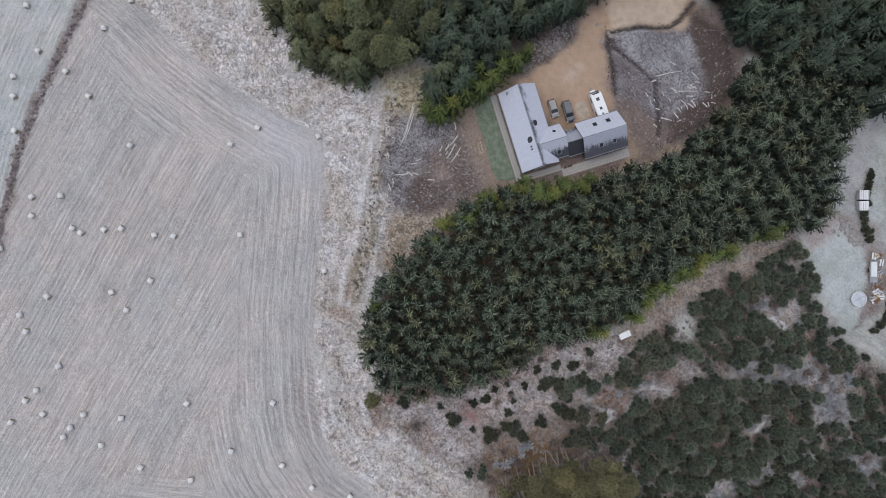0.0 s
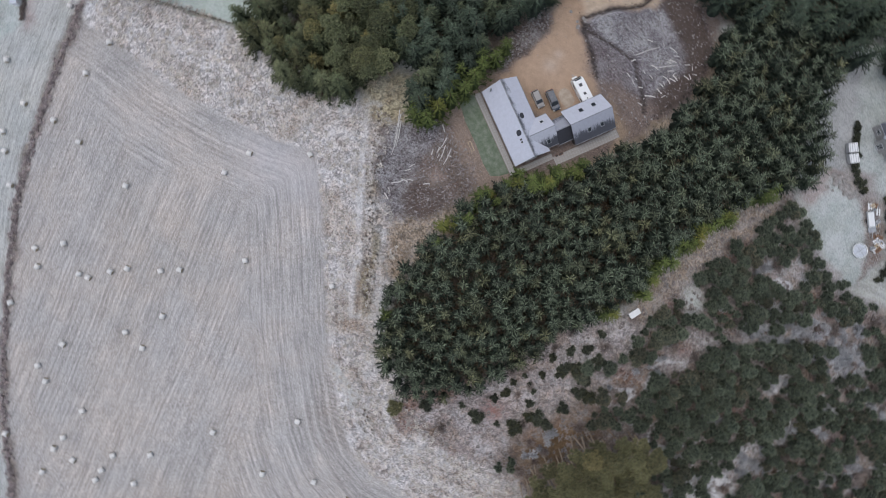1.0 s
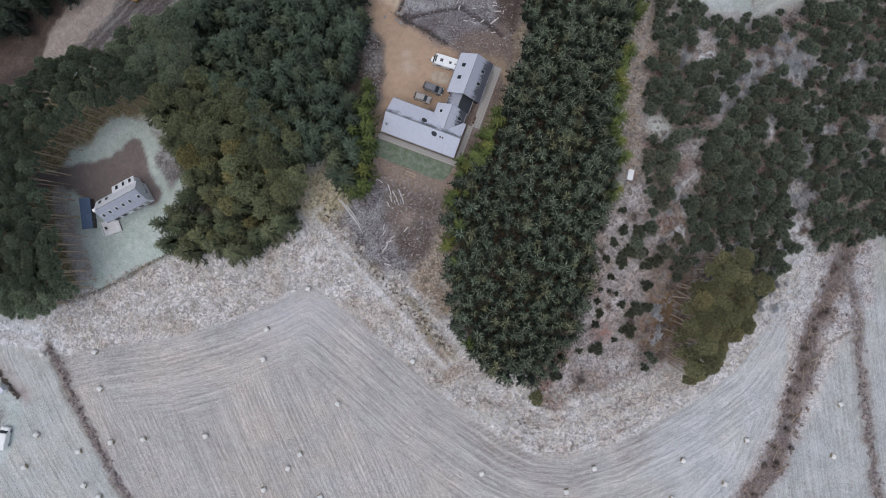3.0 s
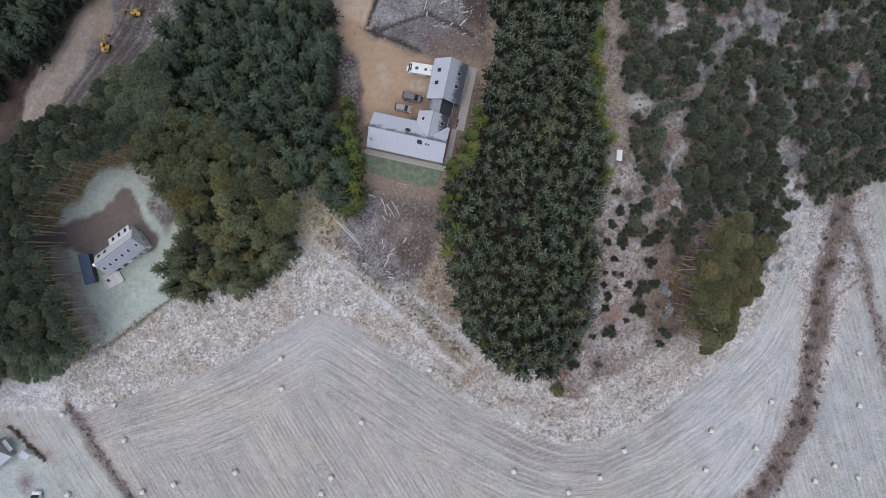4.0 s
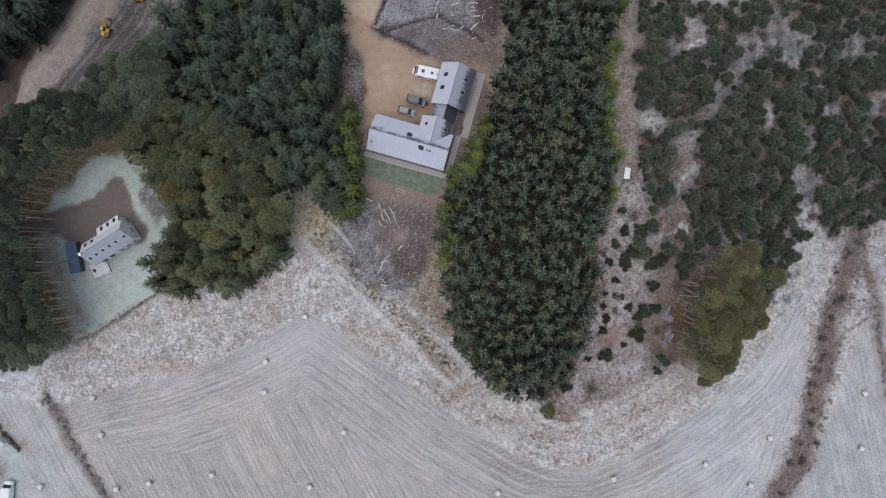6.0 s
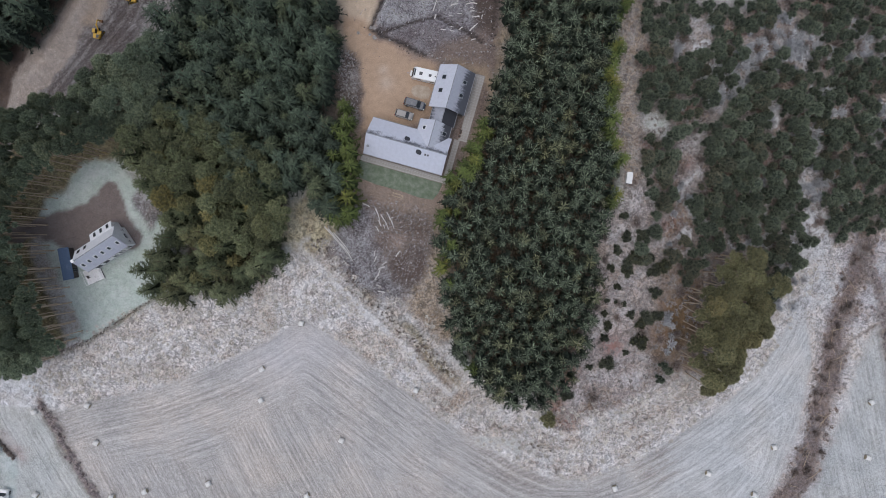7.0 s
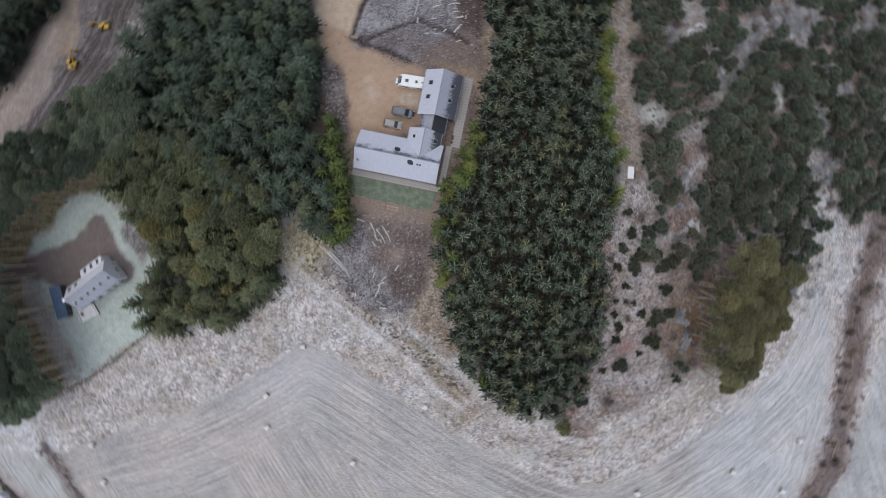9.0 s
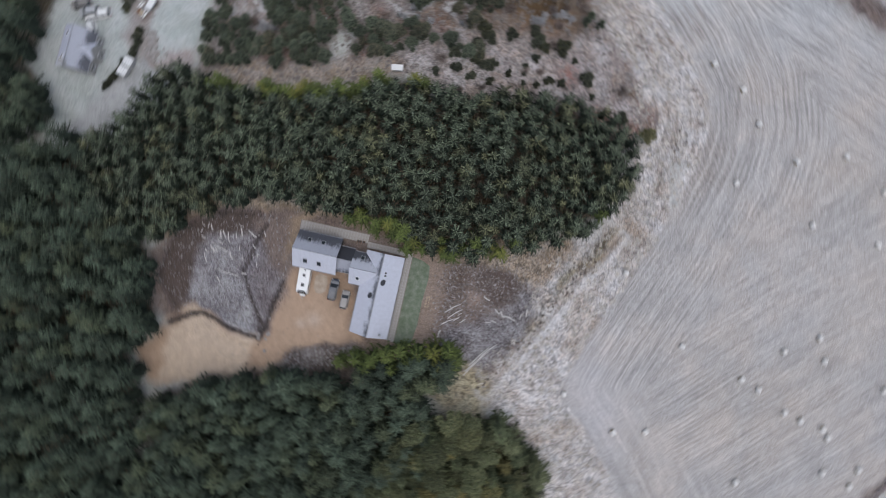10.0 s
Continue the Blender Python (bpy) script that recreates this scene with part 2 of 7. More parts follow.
def rod(bm, a, b, r0, r1=None, seg=8):
    a, b = Vector(a), Vector(b)
    d = b - a
    bmesh.ops.create_cone(bm, cap_ends=True, segments=seg, radius1=r0, radius2=r0 if r1 is None else r1, depth=d.length,
                          matrix=Matrix.Translation((a + b) / 2) @ d.to_track_quat('Z', 'Y').to_matrix().to_4x4())
    return bm


def rods(*spans, seg=8):
    bm = bmesh.new()
    for s in spans:
        rod(bm, *s, seg=seg)
    return bm


def prism(bm, outline, z0, z1, m=None):
    """A solid with the outline (x, y) between two heights."""
    lo = [bm.verts.new((m or Matrix()) @ Vector((x, y, z0))) for x, y in outline]
    hi = [bm.verts.new((m or Matrix()) @ Vector((x, y, z1))) for x, y in outline]
    bm.faces.new(lo[::-1]), bm.faces.new(hi)
    for k in range(len(lo)):
        bm.faces.new((lo[k - 1], lo[k], hi[k], hi[k - 1]))
    bmesh.ops.recalc_face_normals(bm, faces=bm.faces)
    return bm


# ---- the plan, in numpy ----
rng = np.random.default_rng(7)


def lattice_noise(x, y, scale, seed, octaves=3):
    """Smooth noise over the plan, about -1 to 1."""
    total = np.zeros_like(x, dtype=float)
    amp = 1.0
    for o in range(octaves):
        table = np.random.default_rng(seed * 31 + o).uniform(-1, 1, (64, 64))
        u, v = x / scale, y / scale
        iu, iv = np.floor(u).astype(int), np.floor(v).astype(int)
        fu, fv = u - iu, v - iv
        fu, fv = fu * fu * (3 - 2 * fu), fv * fv * (3 - 2 * fv)
        a, b = table[iu % 64, iv % 64], table[(iu + 1) % 64, iv % 64]
        c, d = table[iu % 64, (iv + 1) % 64], table[(iu + 1) % 64, (iv + 1) % 64]
        total += amp * ((a * (1 - fu) + b * fu) * (1 - fv) + (c * (1 - fu) + d * fu) * fv)
        amp, scale = amp * 0.5, scale * 0.5
    return total / 1.4


def to_line(x, y, pts, closed=False):
    """Distance from plan points to a polyline."""
    best = np.full(x.shape, 1e9)
    n = len(pts)
    for k in range(n if closed else n - 1):
        (ax, ay), (bx, by) = pts[k], pts[(k + 1) % n]
        dx, dy = bx - ax, by - ay
        s = np.clip(((x - ax) * dx + (y - ay) * dy) / (dx * dx + dy * dy + 1e-9), 0, 1)
        best = np.minimum(best, np.hypot(x - ax - s * dx, y - ay - s * dy))
    return best


def inside(x, y, pts):
    hit = np.zeros(x.shape, bool)
    n = len(pts)
    for k in range(n):
        (ax, ay), (bx, by) = pts[k], pts[(k + 1) % n]
        cross = ((ay > y) != (by > y)) & (x < (bx - ax) * (y - ay) / (by - ay + 1e-12) + ax)
        hit ^= cross
    return hit


def depth_in(x, y, pts):
    """Distance inside an outline, negative outside."""
    d = to_line(x, y, pts, True)
    return np.where(inside(x, y, pts), d, -d)


FIELD = [(-84, -34.5), (-79.9, -36.8), (-73, -34.2), (-60.5, -30.8), (-48, -25.6), (-35.5, -18.8), (-28, -13.2), (-18, -18.9), (-8, -25.5), (2, -32.4),
         (12, -38), (20.8, -42.4), (27, -44.3), (34.5, -43.6), (43.3, -39.9), (52, -34.3), (60.8, -27.4), (68.3, -19.9), (73.3, -11.1), (77.5, -2),
         (79.8, -15), (78.4, -30), (74.5, -43), (67.6, -52.8), (58.6, -62.6), (49.5, -75), (36, -95), (20, -118), (-7, -109), (-27.6, -96.3), (-46.6, -81.2), (-58.6, -69.2), (-73.6, -51)]
HEDGE = [(-83.6, -34.6), (-78.5, -42.5), (-73.2, -50.8), (-66, -60.5), (-58.5, -70), (-46.2, -81.5), (-27.6, -96.5), (-7, -109), (20, -122)]
DITCH = [(90, 14), (87.5, 3), (85, -9), (83.3, -20), (81.8, -31), (78.2, -43), (72.3, -53.2), (63.5, -63.5), (54, -76), (41, -94), (26, -118)]
HEDGE_EAST = [(89.5, 11), (92, 1.8), (94.3, -8), (98, -22), (102.5, -38), (109, -60), (118, -90)]
BROOK = [(85.6, -13.5), (89, -10.5), (92.6, -7.3)]
STAND = [(37.6, 21), (34, 30), (34, 40), (34.5, 50), (36, 57), (37.5, 64), (33, 70), (27, 75), (22, 82), (10, 82), (3.5, 75), (5, 65.5), (9, 59.5), (11.5, 49), (10.8, 41), (9.6, 35), (6.5, 26.5), (2.2, 18.5), (0.2, 10.7), (0.6, 2),
         (1.9, -4), (4.2, -12), (6.6, -18.8), (10.5, -23.8), (17.2, -27.3), (24, -26), (29, -21.2), (31.6, -14), (32.6, -7), (33.2, 2.5), (33.5, 10.7), (37, 17)]
WEST_STAND = [(-26, 58), (-25, 47), (-26.5, 36), (-24, 27), (-22, 17.6), (-22, 8), (-28, 9), (-33, 17), (-39, 12), (-46, 15), (-50, 24), (-58, 29), (-64, 36), (-65, 45), (-61, 58), (-52, 76), (-32, 76)]
PINE_CORNER = [(-33.5, 15), (-33.5, 3), (-36, -5), (-42, -9), (-52, -10.5), (-60, -8.5), (-63, -5.5), (-58, -1), (-56, 6), (-59, 10), (-63, 16), (-66, 21), (-62, 30), (-50, 28), (-40, 22)]
WEST_WOOD = [(-125, -38), (-99, -30), (-86, -27), (-79.5, -21), (-82.5, -11), (-87, -4), (-89, 6), (-83, 15), (-73, 21), (-66, 23), (-60, 30), (-62, 38), (-63, 44), (-70, 38.5), (-82, 30.5), (-90, 23.5), (-100, 16), (-125, 8)]
NORTH_WEST_WOOD = [(-125, 24), (-104, 35), (-94, 45), (-85, 56), (-78, 69), (-78, 122), (-125, 122)]
NORTH_WOOD = [(-62, 60), (-50, 77), (-32, 78), (-21, 79), (-12, 73), (-4, 74), (3, 77), (9, 85), (20, 87), (28, 93), (22, 101), (14, 124), (-76, 124), (-70, 66)]
PINE_GROUP = [(51.0, -5), (50.3, -14), (50.8, -21), (55, -23.0), (58.5, -19.5), (61.5, -14), (65, -7), (65, 1.5), (62.5, 7.5), (58.5, 7), (54.5, 2)]
HEATH = [(36, 56), (34.5, 42), (36, 30), (38.5, 22), (39, 16), (31, 9), (30, -10), (27, -19), (22, -24), (23, -30), (29, -33), (40, -28), (47, -22), (56, -20), (66, -12), (72, 0), (76, 8),
         (83, 10), (92, 13), (99, 16), (103, 30), (112, 40), (118, 62), (96, 70), (74, 64), (62, 58.5), (53, 57.5), (46, 59.5), (38, 62)]
CLEARING = [(-22.5, 46), (-22.5, 24), (-20.5, 16), (-22, 8), (-25.5, 3.5), (-18, -4.5), (-11, -8.5), (-6, -4), (-2, 3), (-0.5, 12), (2.5, 17), (7, 28), (9.5, 38), (10, 50), (9, 62), (1, 72), (-8, 73), (-14, 67), (-20, 58)]
YARD = [(-24, 57), (-23, 47), (-19.3, 40), (-18.2, 31), (-17.8, 28), (-9, 28.5), (-3, 31), (-1.5, 41), (-6, 42.5), (-11.5, 44.5), (-16.5, 48), (-15.5, 53), (-13, 57), (-10.5, 63), (-13, 68), (-19, 74), (-27, 72), (-25, 64)]
SPOIL = [(-17.2, 48.6), (-10, 45.4), (-5.5, 43.4), (5, 41), (8.5, 45), (8.5, 60), (4, 68), (-4, 70), (-12, 66), (-11.6, 61), (-14.6, 54.6)]
PALE_SPOIL = [(-17, 49.4), (-16.4, 51.9), (-11.6, 60), (-8.5, 62.5), (-6, 60.8), (-5.5, 58), (-1.7, 58.2), (1, 59.9), (3.4, 56), (2.1, 52.6), (-2.6, 52.9), (-9.4, 50.7)]
TRENCH = [(-5.5, 43.7), (-10.8, 46.1), (-17.2, 48.7), (-14.8, 54.4), (-11.9, 60.6), (-12.4, 64.5), (-13.6, 67.6)]
INNER_TRENCH = [(-15.5, 48.6), (-13.3, 48.6), (-8.2, 50.7), (-3.2, 52.0), (1.9, 50.2), (6.5, 47)]
GARDEN = [(-87, 0), (-84, 8), (-75, 18), (-70, 17), (-62, 10), (-58, 5), (-58, -2), (-57, -10), (-68, -17.5), (-74, -21.5), (-78, -20), (-82, -9)]
APRON = [(-92, 3), (-84, 5), (-78, 7.5), (-71.8, 13), (-69.5, 12), (-66, 6.4), (-63.2, 2.5), (-64.7, 0.3), (-68, -1.5), (-76, -4), (-80.5, -1.8), (-84, -0.6), (-92, -1)]
TRACK = [(-100, 12), (-94, 22), (-93, 29), (-84, 43), (-78, 53), (-74, 68), (-58, 70), (-57, 56), (-61, 48), (-67, 43), (-72, 34), (-82, 29), (-90, 22), (-95, 14)]
BANK = [(-94.5, 23), (-93, 30), (-90.5, 36), (-85.5, 42), (-80.5, 51), (-77, 56), (-74.5, 53), (-80, 43), (-85.5, 35), (-90, 28), (-92, 23)]
LOT = [(38, 65), (43, 62.4), (48, 60), (53, 58.4), (60, 59), (61.5, 63), (58.7, 69.3), (50, 75.5), (54, 78), (58, 82), (52, 92), (40, 97), (32, 93), (22, 92), (20, 85), (28, 78), (36, 66)]
HOUSE_PLOT = [(-96, -37), (-90, -43.5), (-88.5, -47.5), (-88, -56), (-92, -70), (-125, -70), (-125, -37)]
STRIP = [(35, 60), (33.5, 42), (35.2, 30), (38.5, 18), (42.5, 19), (40, 30), (40, 44), (42, 56)]

HEATH_GAPS = [(63, 49.5, 2.2), (77, 29, 2.0), (61, 42.5, 2.2), (68, 34, 1.8), (50, 27, 1.6), (52, 51.5, 2.8), (57, 38, 2.6), (72, 49, 3.2), (66, 20, 1.8), (92, 38, 2.4), (86, 50, 2.2)]

# ---- the ground: one sheet, fine in the middle and coarse to the horizon ----
def axis_steps():
    core = np.arange(-125, 125.01, 0.55)
    far = np.array([140, 180, 260, 420, 800, 1600, 3200.0])
    return np.concatenate([-far[::-1], core, far])


def ground():
    xs, ys = axis_steps(), axis_steps()
    X, Y = np.meshgrid(xs, ys)
    wx = X + 1.3 * lattice_noise(X, Y, 5.0, 1) + 0.5 * lattice_noise(X, Y, 1.4, 2, 2)
    wy = Y + 1.3 * lattice_noise(X, Y, 5.0, 3) + 0.5 * lattice_noise(X, Y, 1.4, 4, 2)
    alb = np.empty(X.shape + (3,))
    alb[:] = (0.33, 0.335, 0.31)
    surf = np.zeros(X.shape + (4,))
    debris = np.zeros(X.shape)
    Z = 0.12 * lattice_noise(X, Y, 14, 5) + 0.03 * lattice_noise(X, Y, 1.6, 6, 2)

    def lay(mask, colour=None, stubble=None, tussock=None, frost=None, brash=None):
        nonlocal debris
        if colour is not None:
            alb[:] = alb * (1 - mask[..., None]) + np.array(colour) * mask[..., None]
        for k, v in enumerate((stubble, tussock, frost)):
            if v is not None:
                surf[..., k] = surf[..., k] * (1 - mask) + v * mask
        if brash is not None:
            debris = debris * (1 - mask) + brash * mask

    def zone(pts, soft=1.0, rough=True, grow=0.0):
        d = depth_in(wx if rough else X, wy if rough else Y, pts) + grow
        return np.clip(d / soft + 0.5, 0, 1)

    every = np.ones(X.shape)
    lay(every, None, 0.75, 0.0, 0.35, 0.0)
    # pale margins of rough grass round the field
    margin = [(-84, -33), (-90, -30), (-80, -21), (-66, -14), (-56, -7), (-36, -3), (-24, 6), (-16, -3), (0, -6), (6, -22), (30, -28), (48, -20), (66, -10), (76, 8), (92, 16), (98, -6), (80, -60), (40, -50), (0, -50), (-60, -50)]
    lay(zone(margin, 2.0), (0.60, 0.565, 0.55), 0.0, 1.0, 0.45, 0.0)
    lay(zone(margin, 2.0) * np.clip(lattice_noise(X, Y, 9, 71, 3) * 1.8, 0, 1) * 0.7, (0.46, 0.385, 0.325))
    lay(zone(margin, 2.0) * np.clip(1 - to_line(wx, wy, [(0, -26), (14, -33), (24, -37), (34, -36), (50, -27), (60, -20)]) / 4, 0, 1) * 0.45, (0.30, 0.245, 0.20))
    lay(zone([(-125, -28), (-99, -30), (-84, -26), (-80, -35), (-88, -42), (-98, -37), (-125, -34)], 3.0), (0.60, 0.60, 0.62), 0.0, 0.9, 0.8, 0.0)
    # the stubble field
    dfield = depth_in(X + 0.35 * lattice_noise(X, Y, 3, 8), Y, FIELD)
    ditch_side = to_line(X, Y, FIELD[19:28])
    sides = [to_line(X, Y, [(-96, -39)] + FIELD[1:7]), to_line(X, Y, FIELD[6:20]), ditch_side * 0.9 + 7]
    sweep = -0.5 * np.log(sum(np.exp(-np.minimum(d, 90) / 0.5) for d in sides) + 1e-60)
    headland = 13 + 0.9 * np.clip(X - 8, 0, 40) + 5 * lattice_noise(X, Y, 16, 70, 2)
    interior = np.clip((sweep - headland) / 6, 0, 1)
    interior = np.maximum(interior, np.clip((10 - to_line(X, Y, HEDGE)) / 4, 0, 1) * np.clip((sweep - 7) / 4, 0, 1))
    outside = dfield < -0.5
    sweep = np.where(outside, np.where(X > 30, to_line(X, Y, HEDGE_EAST), to_line(X, Y, HEDGE) + 0.0), np.minimum(sweep, 60))
    interior = np.where(outside, 0, interior)
    f = np.clip(dfield / 0.8 + 0.5, 0, 1)
    lay(f, (0.398, 0.373, 0.362), 1.0, 0.0, 0.16, 0.0)
    warm = np.clip(0.5 + 1.3 * lattice_noise(X, Y, 30, 9, 2), 0, 1) * np.clip((dfield - 14) / 16, 0, 1)
    lay(f * warm * 0.55, (0.385, 0.348, 0.318))
    east = f * np.clip((X - 38) / 22, 0, 1)
    lay(east, (0.42, 0.42, 0.425), 0.9, 0.0, 0.45)
    pale = f * np.exp(-(((X + 33) / 9) ** 2 + ((Y + 22) / 6) ** 2))
    lay(pale * 0.8, (0.455, 0.435, 0.44), 0.25)
    lay(f * np.exp(-(((X + 24) / 12) ** 2 + ((Y + 18) / 5) ** 2)) * 0.6, (0.43, 0.41, 0.415), 0.4)
    # beyond the hedges
    west = np.clip(-depth_in(wx, wy, FIELD) / 1.5, 0, 1) * (Y < -36) * (X < 20)
    lay(west * 0.9, (0.40, 0.405, 0.395), 0.9, 0.0, 0.4)
    lay(zone([(93, -6), (86, -30), (73, -56), (60, -80), (125, -100), (125, 8), (97, 2)], 2.5), (0.375, 0.38, 0.378), 0.75, 0.15, 0.4)
    lay(zone([(84, 14), (96, 16), (97, 2), (93, -6), (86, -10), (84, 0)], 2.5), (0.47, 0.435, 0.44), 0.0, 1.0, 0.5, 0.3)
    # old wheel tracks in the rough grass along the field
    dout = -dfield + 0.25 * lattice_noise(X, Y, 6, 75, 2)
    for at, wide in ((2.2, 0.3), (3.9, 0.3), (6.6, 0.35), (8.3, 0.35), (10.6, 0.3)):
        lay(np.exp(-((dout - at) / wide) ** 2) * np.clip((X + 4) / 6, 0, 1) * np.clip((66 - X) / 8, 0, 1) * (Y < -10) * np.clip(0.5 + 1.5 * lattice_noise(X, Y, 9, 76, 2), 0.15, 0.85), (0.24, 0.195, 0.17))
    for at, wide in ((0.5, 0.3), (1.5, 0.28), (3.1, 0.28), (4.3, 0.28), (6.4, 0.3)):
        lay(np.exp(-((dfield + 0.3 * lattice_noise(X, Y, 7, 77, 2) - at) / wide) ** 2) * np.clip((X - 6) / 8, 0, 1) * np.clip((60 - X) / 8, 0, 1) * (Y > -60) * np.clip(0.45 + 1.4 * lattice_noise(X, Y, 10, 78, 2), 0.1, 0.9), (0.235, 0.21, 0.20))
    # heath, rimed
    h = zone(HEATH, 2.5)
    lay(h, (0.20, 0.155, 0.138), 0.0, 0.95, 0.28, 0.3)
    ribs = np.clip(0.35 + 1.5 * lattice_noise(X, Y, 8, 10, 3), 0, 1)
    lay(h * ribs * 0.4, (0.38, 0.34, 0.33), None, None, 0.5)
    comb = np.clip(1.4 - 9 * np.abs(lattice_noise(X + 2 * lattice_noise(X, Y, 7, 72, 2), Y * 0.55, 2.6, 73, 2)), 0, 1)
    comb = comb * np.clip(0.6 + 1.6 * lattice_noise(X, Y, 12, 74, 2), 0, 1)
    lay(h * comb * 0.9 * np.clip((X - 42) / 10, 0, 1), (0.60, 0.60, 0.62), None, 0.4, 0.9)
    lay(h * np.clip(lattice_noise(X, Y, 6, 11, 2) * 2.2 - 0.5, 0, 1) * 0.7, (0.22, 0.12, 0.095), None, None, 0.2)
    for cx, cy, r in HEATH_GAPS:
        spot = np.exp(-(((wx - cx) / r) ** 2 + ((wy - cy) / (1.5 * r)) ** 2) ** 2)
        lay(spot * 0.7, (0.36, 0.32, 0.31), 0.0, 1.0, 0.6, 0.3)
        lay(spot * np.clip(comb * 1.5, 0, 1), (0.62, 0.62, 0.64), None, 0.3, 0.9, 0.0)
    lay(zone([(38, 20), (42, 25), (46, 11), (47, -2), (46, -20), (40, -26), (30, -29), (33, -10), (34, 8)], 2.5) * np.clip(0.75 + 0.8 * lattice_noise(X, Y, 5, 85, 2), 0.2, 0.95), (0.42, 0.37, 0.36), 0.0, 1.0, 0.40, 0.1)
    lay(zone(STRIP, 2.0), (0.35, 0.285, 0.235), 0.0, 0.8, 0.35, 0.3)
    lay(np.exp(-(((X - 38) / 2.6) ** 2 + ((Y + 15.5) / 2.4) ** 2)) * 0.9, (0.27, 0.135, 0.12), None, 0.2, 0.05)
    lay(np.exp(-(((X - 44) / 3.2) ** 2 + ((Y - 32) / 2.4) ** 2)) * 0.9, (0.40, 0.45, 0.41), None, 0.1, 0.7, 0.0)
    rime_valley = np.exp(-(to_line(wx, wy, [(75, 30), (76, 22), (78, 14), (80, 6), (80, 0), (77, -6)]) / 2.7) ** 2)
    lay(rime_valley * 0.85, (0.43, 0.42, 0.425), 0.0, 1.0, 0.8, 0.35)
    lay(rime_valley * comb, (0.62, 0.62, 0.64), None, 0.3, 0.9, 0.0)
    lay(np.exp(-(((X - 52) / 6.5) ** 2 + ((Y + 9) / 13) ** 2)) * 0.98, (0.165, 0.105, 0.055), None, 0.5, 0.02)
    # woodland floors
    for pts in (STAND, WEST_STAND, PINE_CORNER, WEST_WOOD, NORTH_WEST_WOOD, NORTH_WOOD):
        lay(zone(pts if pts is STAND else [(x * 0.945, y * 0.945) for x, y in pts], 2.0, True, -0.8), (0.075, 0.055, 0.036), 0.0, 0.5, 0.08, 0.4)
    lay(zone([(-125, -37), (-97, -29), (-86, -26), (-77, -19), (-80, -10), (-85, -3), (-84, 8), (-74, 17), (-66, 20), (-58, 32), (-125, 10)], 2.0), (0.29, 0.245, 0.135), 0.0, 0.8, 0.08, 0.3)
    lay(zone([(-72, 36), (-62, 42), (-55, 52), (-58, 62), (-66, 66), (-74, 52), (-80, 44), (-76, 36)], 2.0, True, -3.0), (0.17, 0.13, 0.11), 0.0, 0.3, 0.1, 0.6)
    lay(zone([(30, 92), (10, 130), (130, 130), (130, 70), (100, 66), (60, 84)], 4.0), (0.10, 0.085, 0.06), 0.0, 0.5, 0.2, 0.4)
    # the clearing round the long house
    lay(zone([(-1, -4), (4, -12), (3, -2), (2.6, 10), (5, 19), (10, 34), (12.5, 48), (11, 62), (4, 72), (1, 60), (4, 30), (-6, 8), (-8, -6)], 2.0), (0.32, 0.25, 0.18), 0.0, 0.9, 0.15, 0.3)
    lay(zone([(-9, -6), (-1, 6), (1, 8), (2.5, 2), (3.5, -6), (6, -14), (2, -18), (-3, -13), (-8, -9)], 2.0), (0.325, 0.26, 0.20), 0.0, 1.0, 0.25, 0.3)
    lay(zone(CLEARING, 1.6), (0.215, 0.163, 0.14), 0.0, 0.1, 0.12, 0.7)
    rimed = zone([(-26, 6.5), (-20, 12.5), (-14.2, 11.0), (-13.5, 4.8), (-12.2, -2), (-8, -4.6), (-5.2, -6), (-8, -9.5), (-13, -8.2), (-19.1, -2.6)], 2.2)
    lay(rimed, (0.165, 0.142, 0.15), 0.0, 0.1, 0.62, 1.0)
    lay(zone([(-13, 13), (-4, 11.5), (-1.5, 6), (-9, 5.5), (-14, 6)], 2.0), (0.17, 0.125, 0.10), 0.0, 0.1, 0.12, 0.9)
    turned = zone([(-10.5, 3.2), (-6, 4.6), (-1.8, 2.5), (-2.2, -3.4), (-5.8, -6.4), (-9.6, -4.6), (-11.2, -0.6)], 1.6)
    lay(turned, (0.145, 0.108, 0.092), 0.0, 0.1, 0.06, 0.6)
    swing = np.hypot((X + 5.2) * 1.05, Y + 1.6) + 0.35 * lattice_noise(X, Y, 3, 81, 2)
    lay(turned * np.clip(np.sin(swing * 5.2) * 1.6 - 0.5, 0, 1) * np.clip((swing - 1.6) / 1.2, 0, 1) * 0.8, (0.065, 0.05, 0.045))
    lay(rimed * np.clip(np.sin((X * 0.62 + Y * 0.78 + 0.5 * lattice_noise(X, Y, 4, 82, 2)) * 4.6) * 1.5 - 0.7, 0, 1) * 0.7, (0.075, 0.06, 0.06))
    lay(zone([(-36, 3), (-30, 13), (-21.5, 13), (-21.5, 5), (-26, 1)], 2.0), (0.44, 0.39, 0.27), 0.0, 0.9, 0.12, 0.1)
    lay(zone([(-22.5, 19), (-19.8, 15), (-14, 12.5), (-8, 10), (-1, 9.5), (1.5, 15), (1.5, 18), (-16, 22), (-18, 30), (-20.6, 29)], 1.8), (0.30, 0.228, 0.182), 0.0, 0.1, 0.08, 0.65)
    lay(np.exp(-(((X + 8.6) / 1.5) ** 2 + ((Y - 3.9) / 1.7) ** 2)) * 0.95, (0.36, 0.275, 0.225), None, None, None, 0.15)
    lay(zone(SPOIL, 1.2), (0.175, 0.146, 0.150), 0.0, 0.1, 0.25, 0.8)
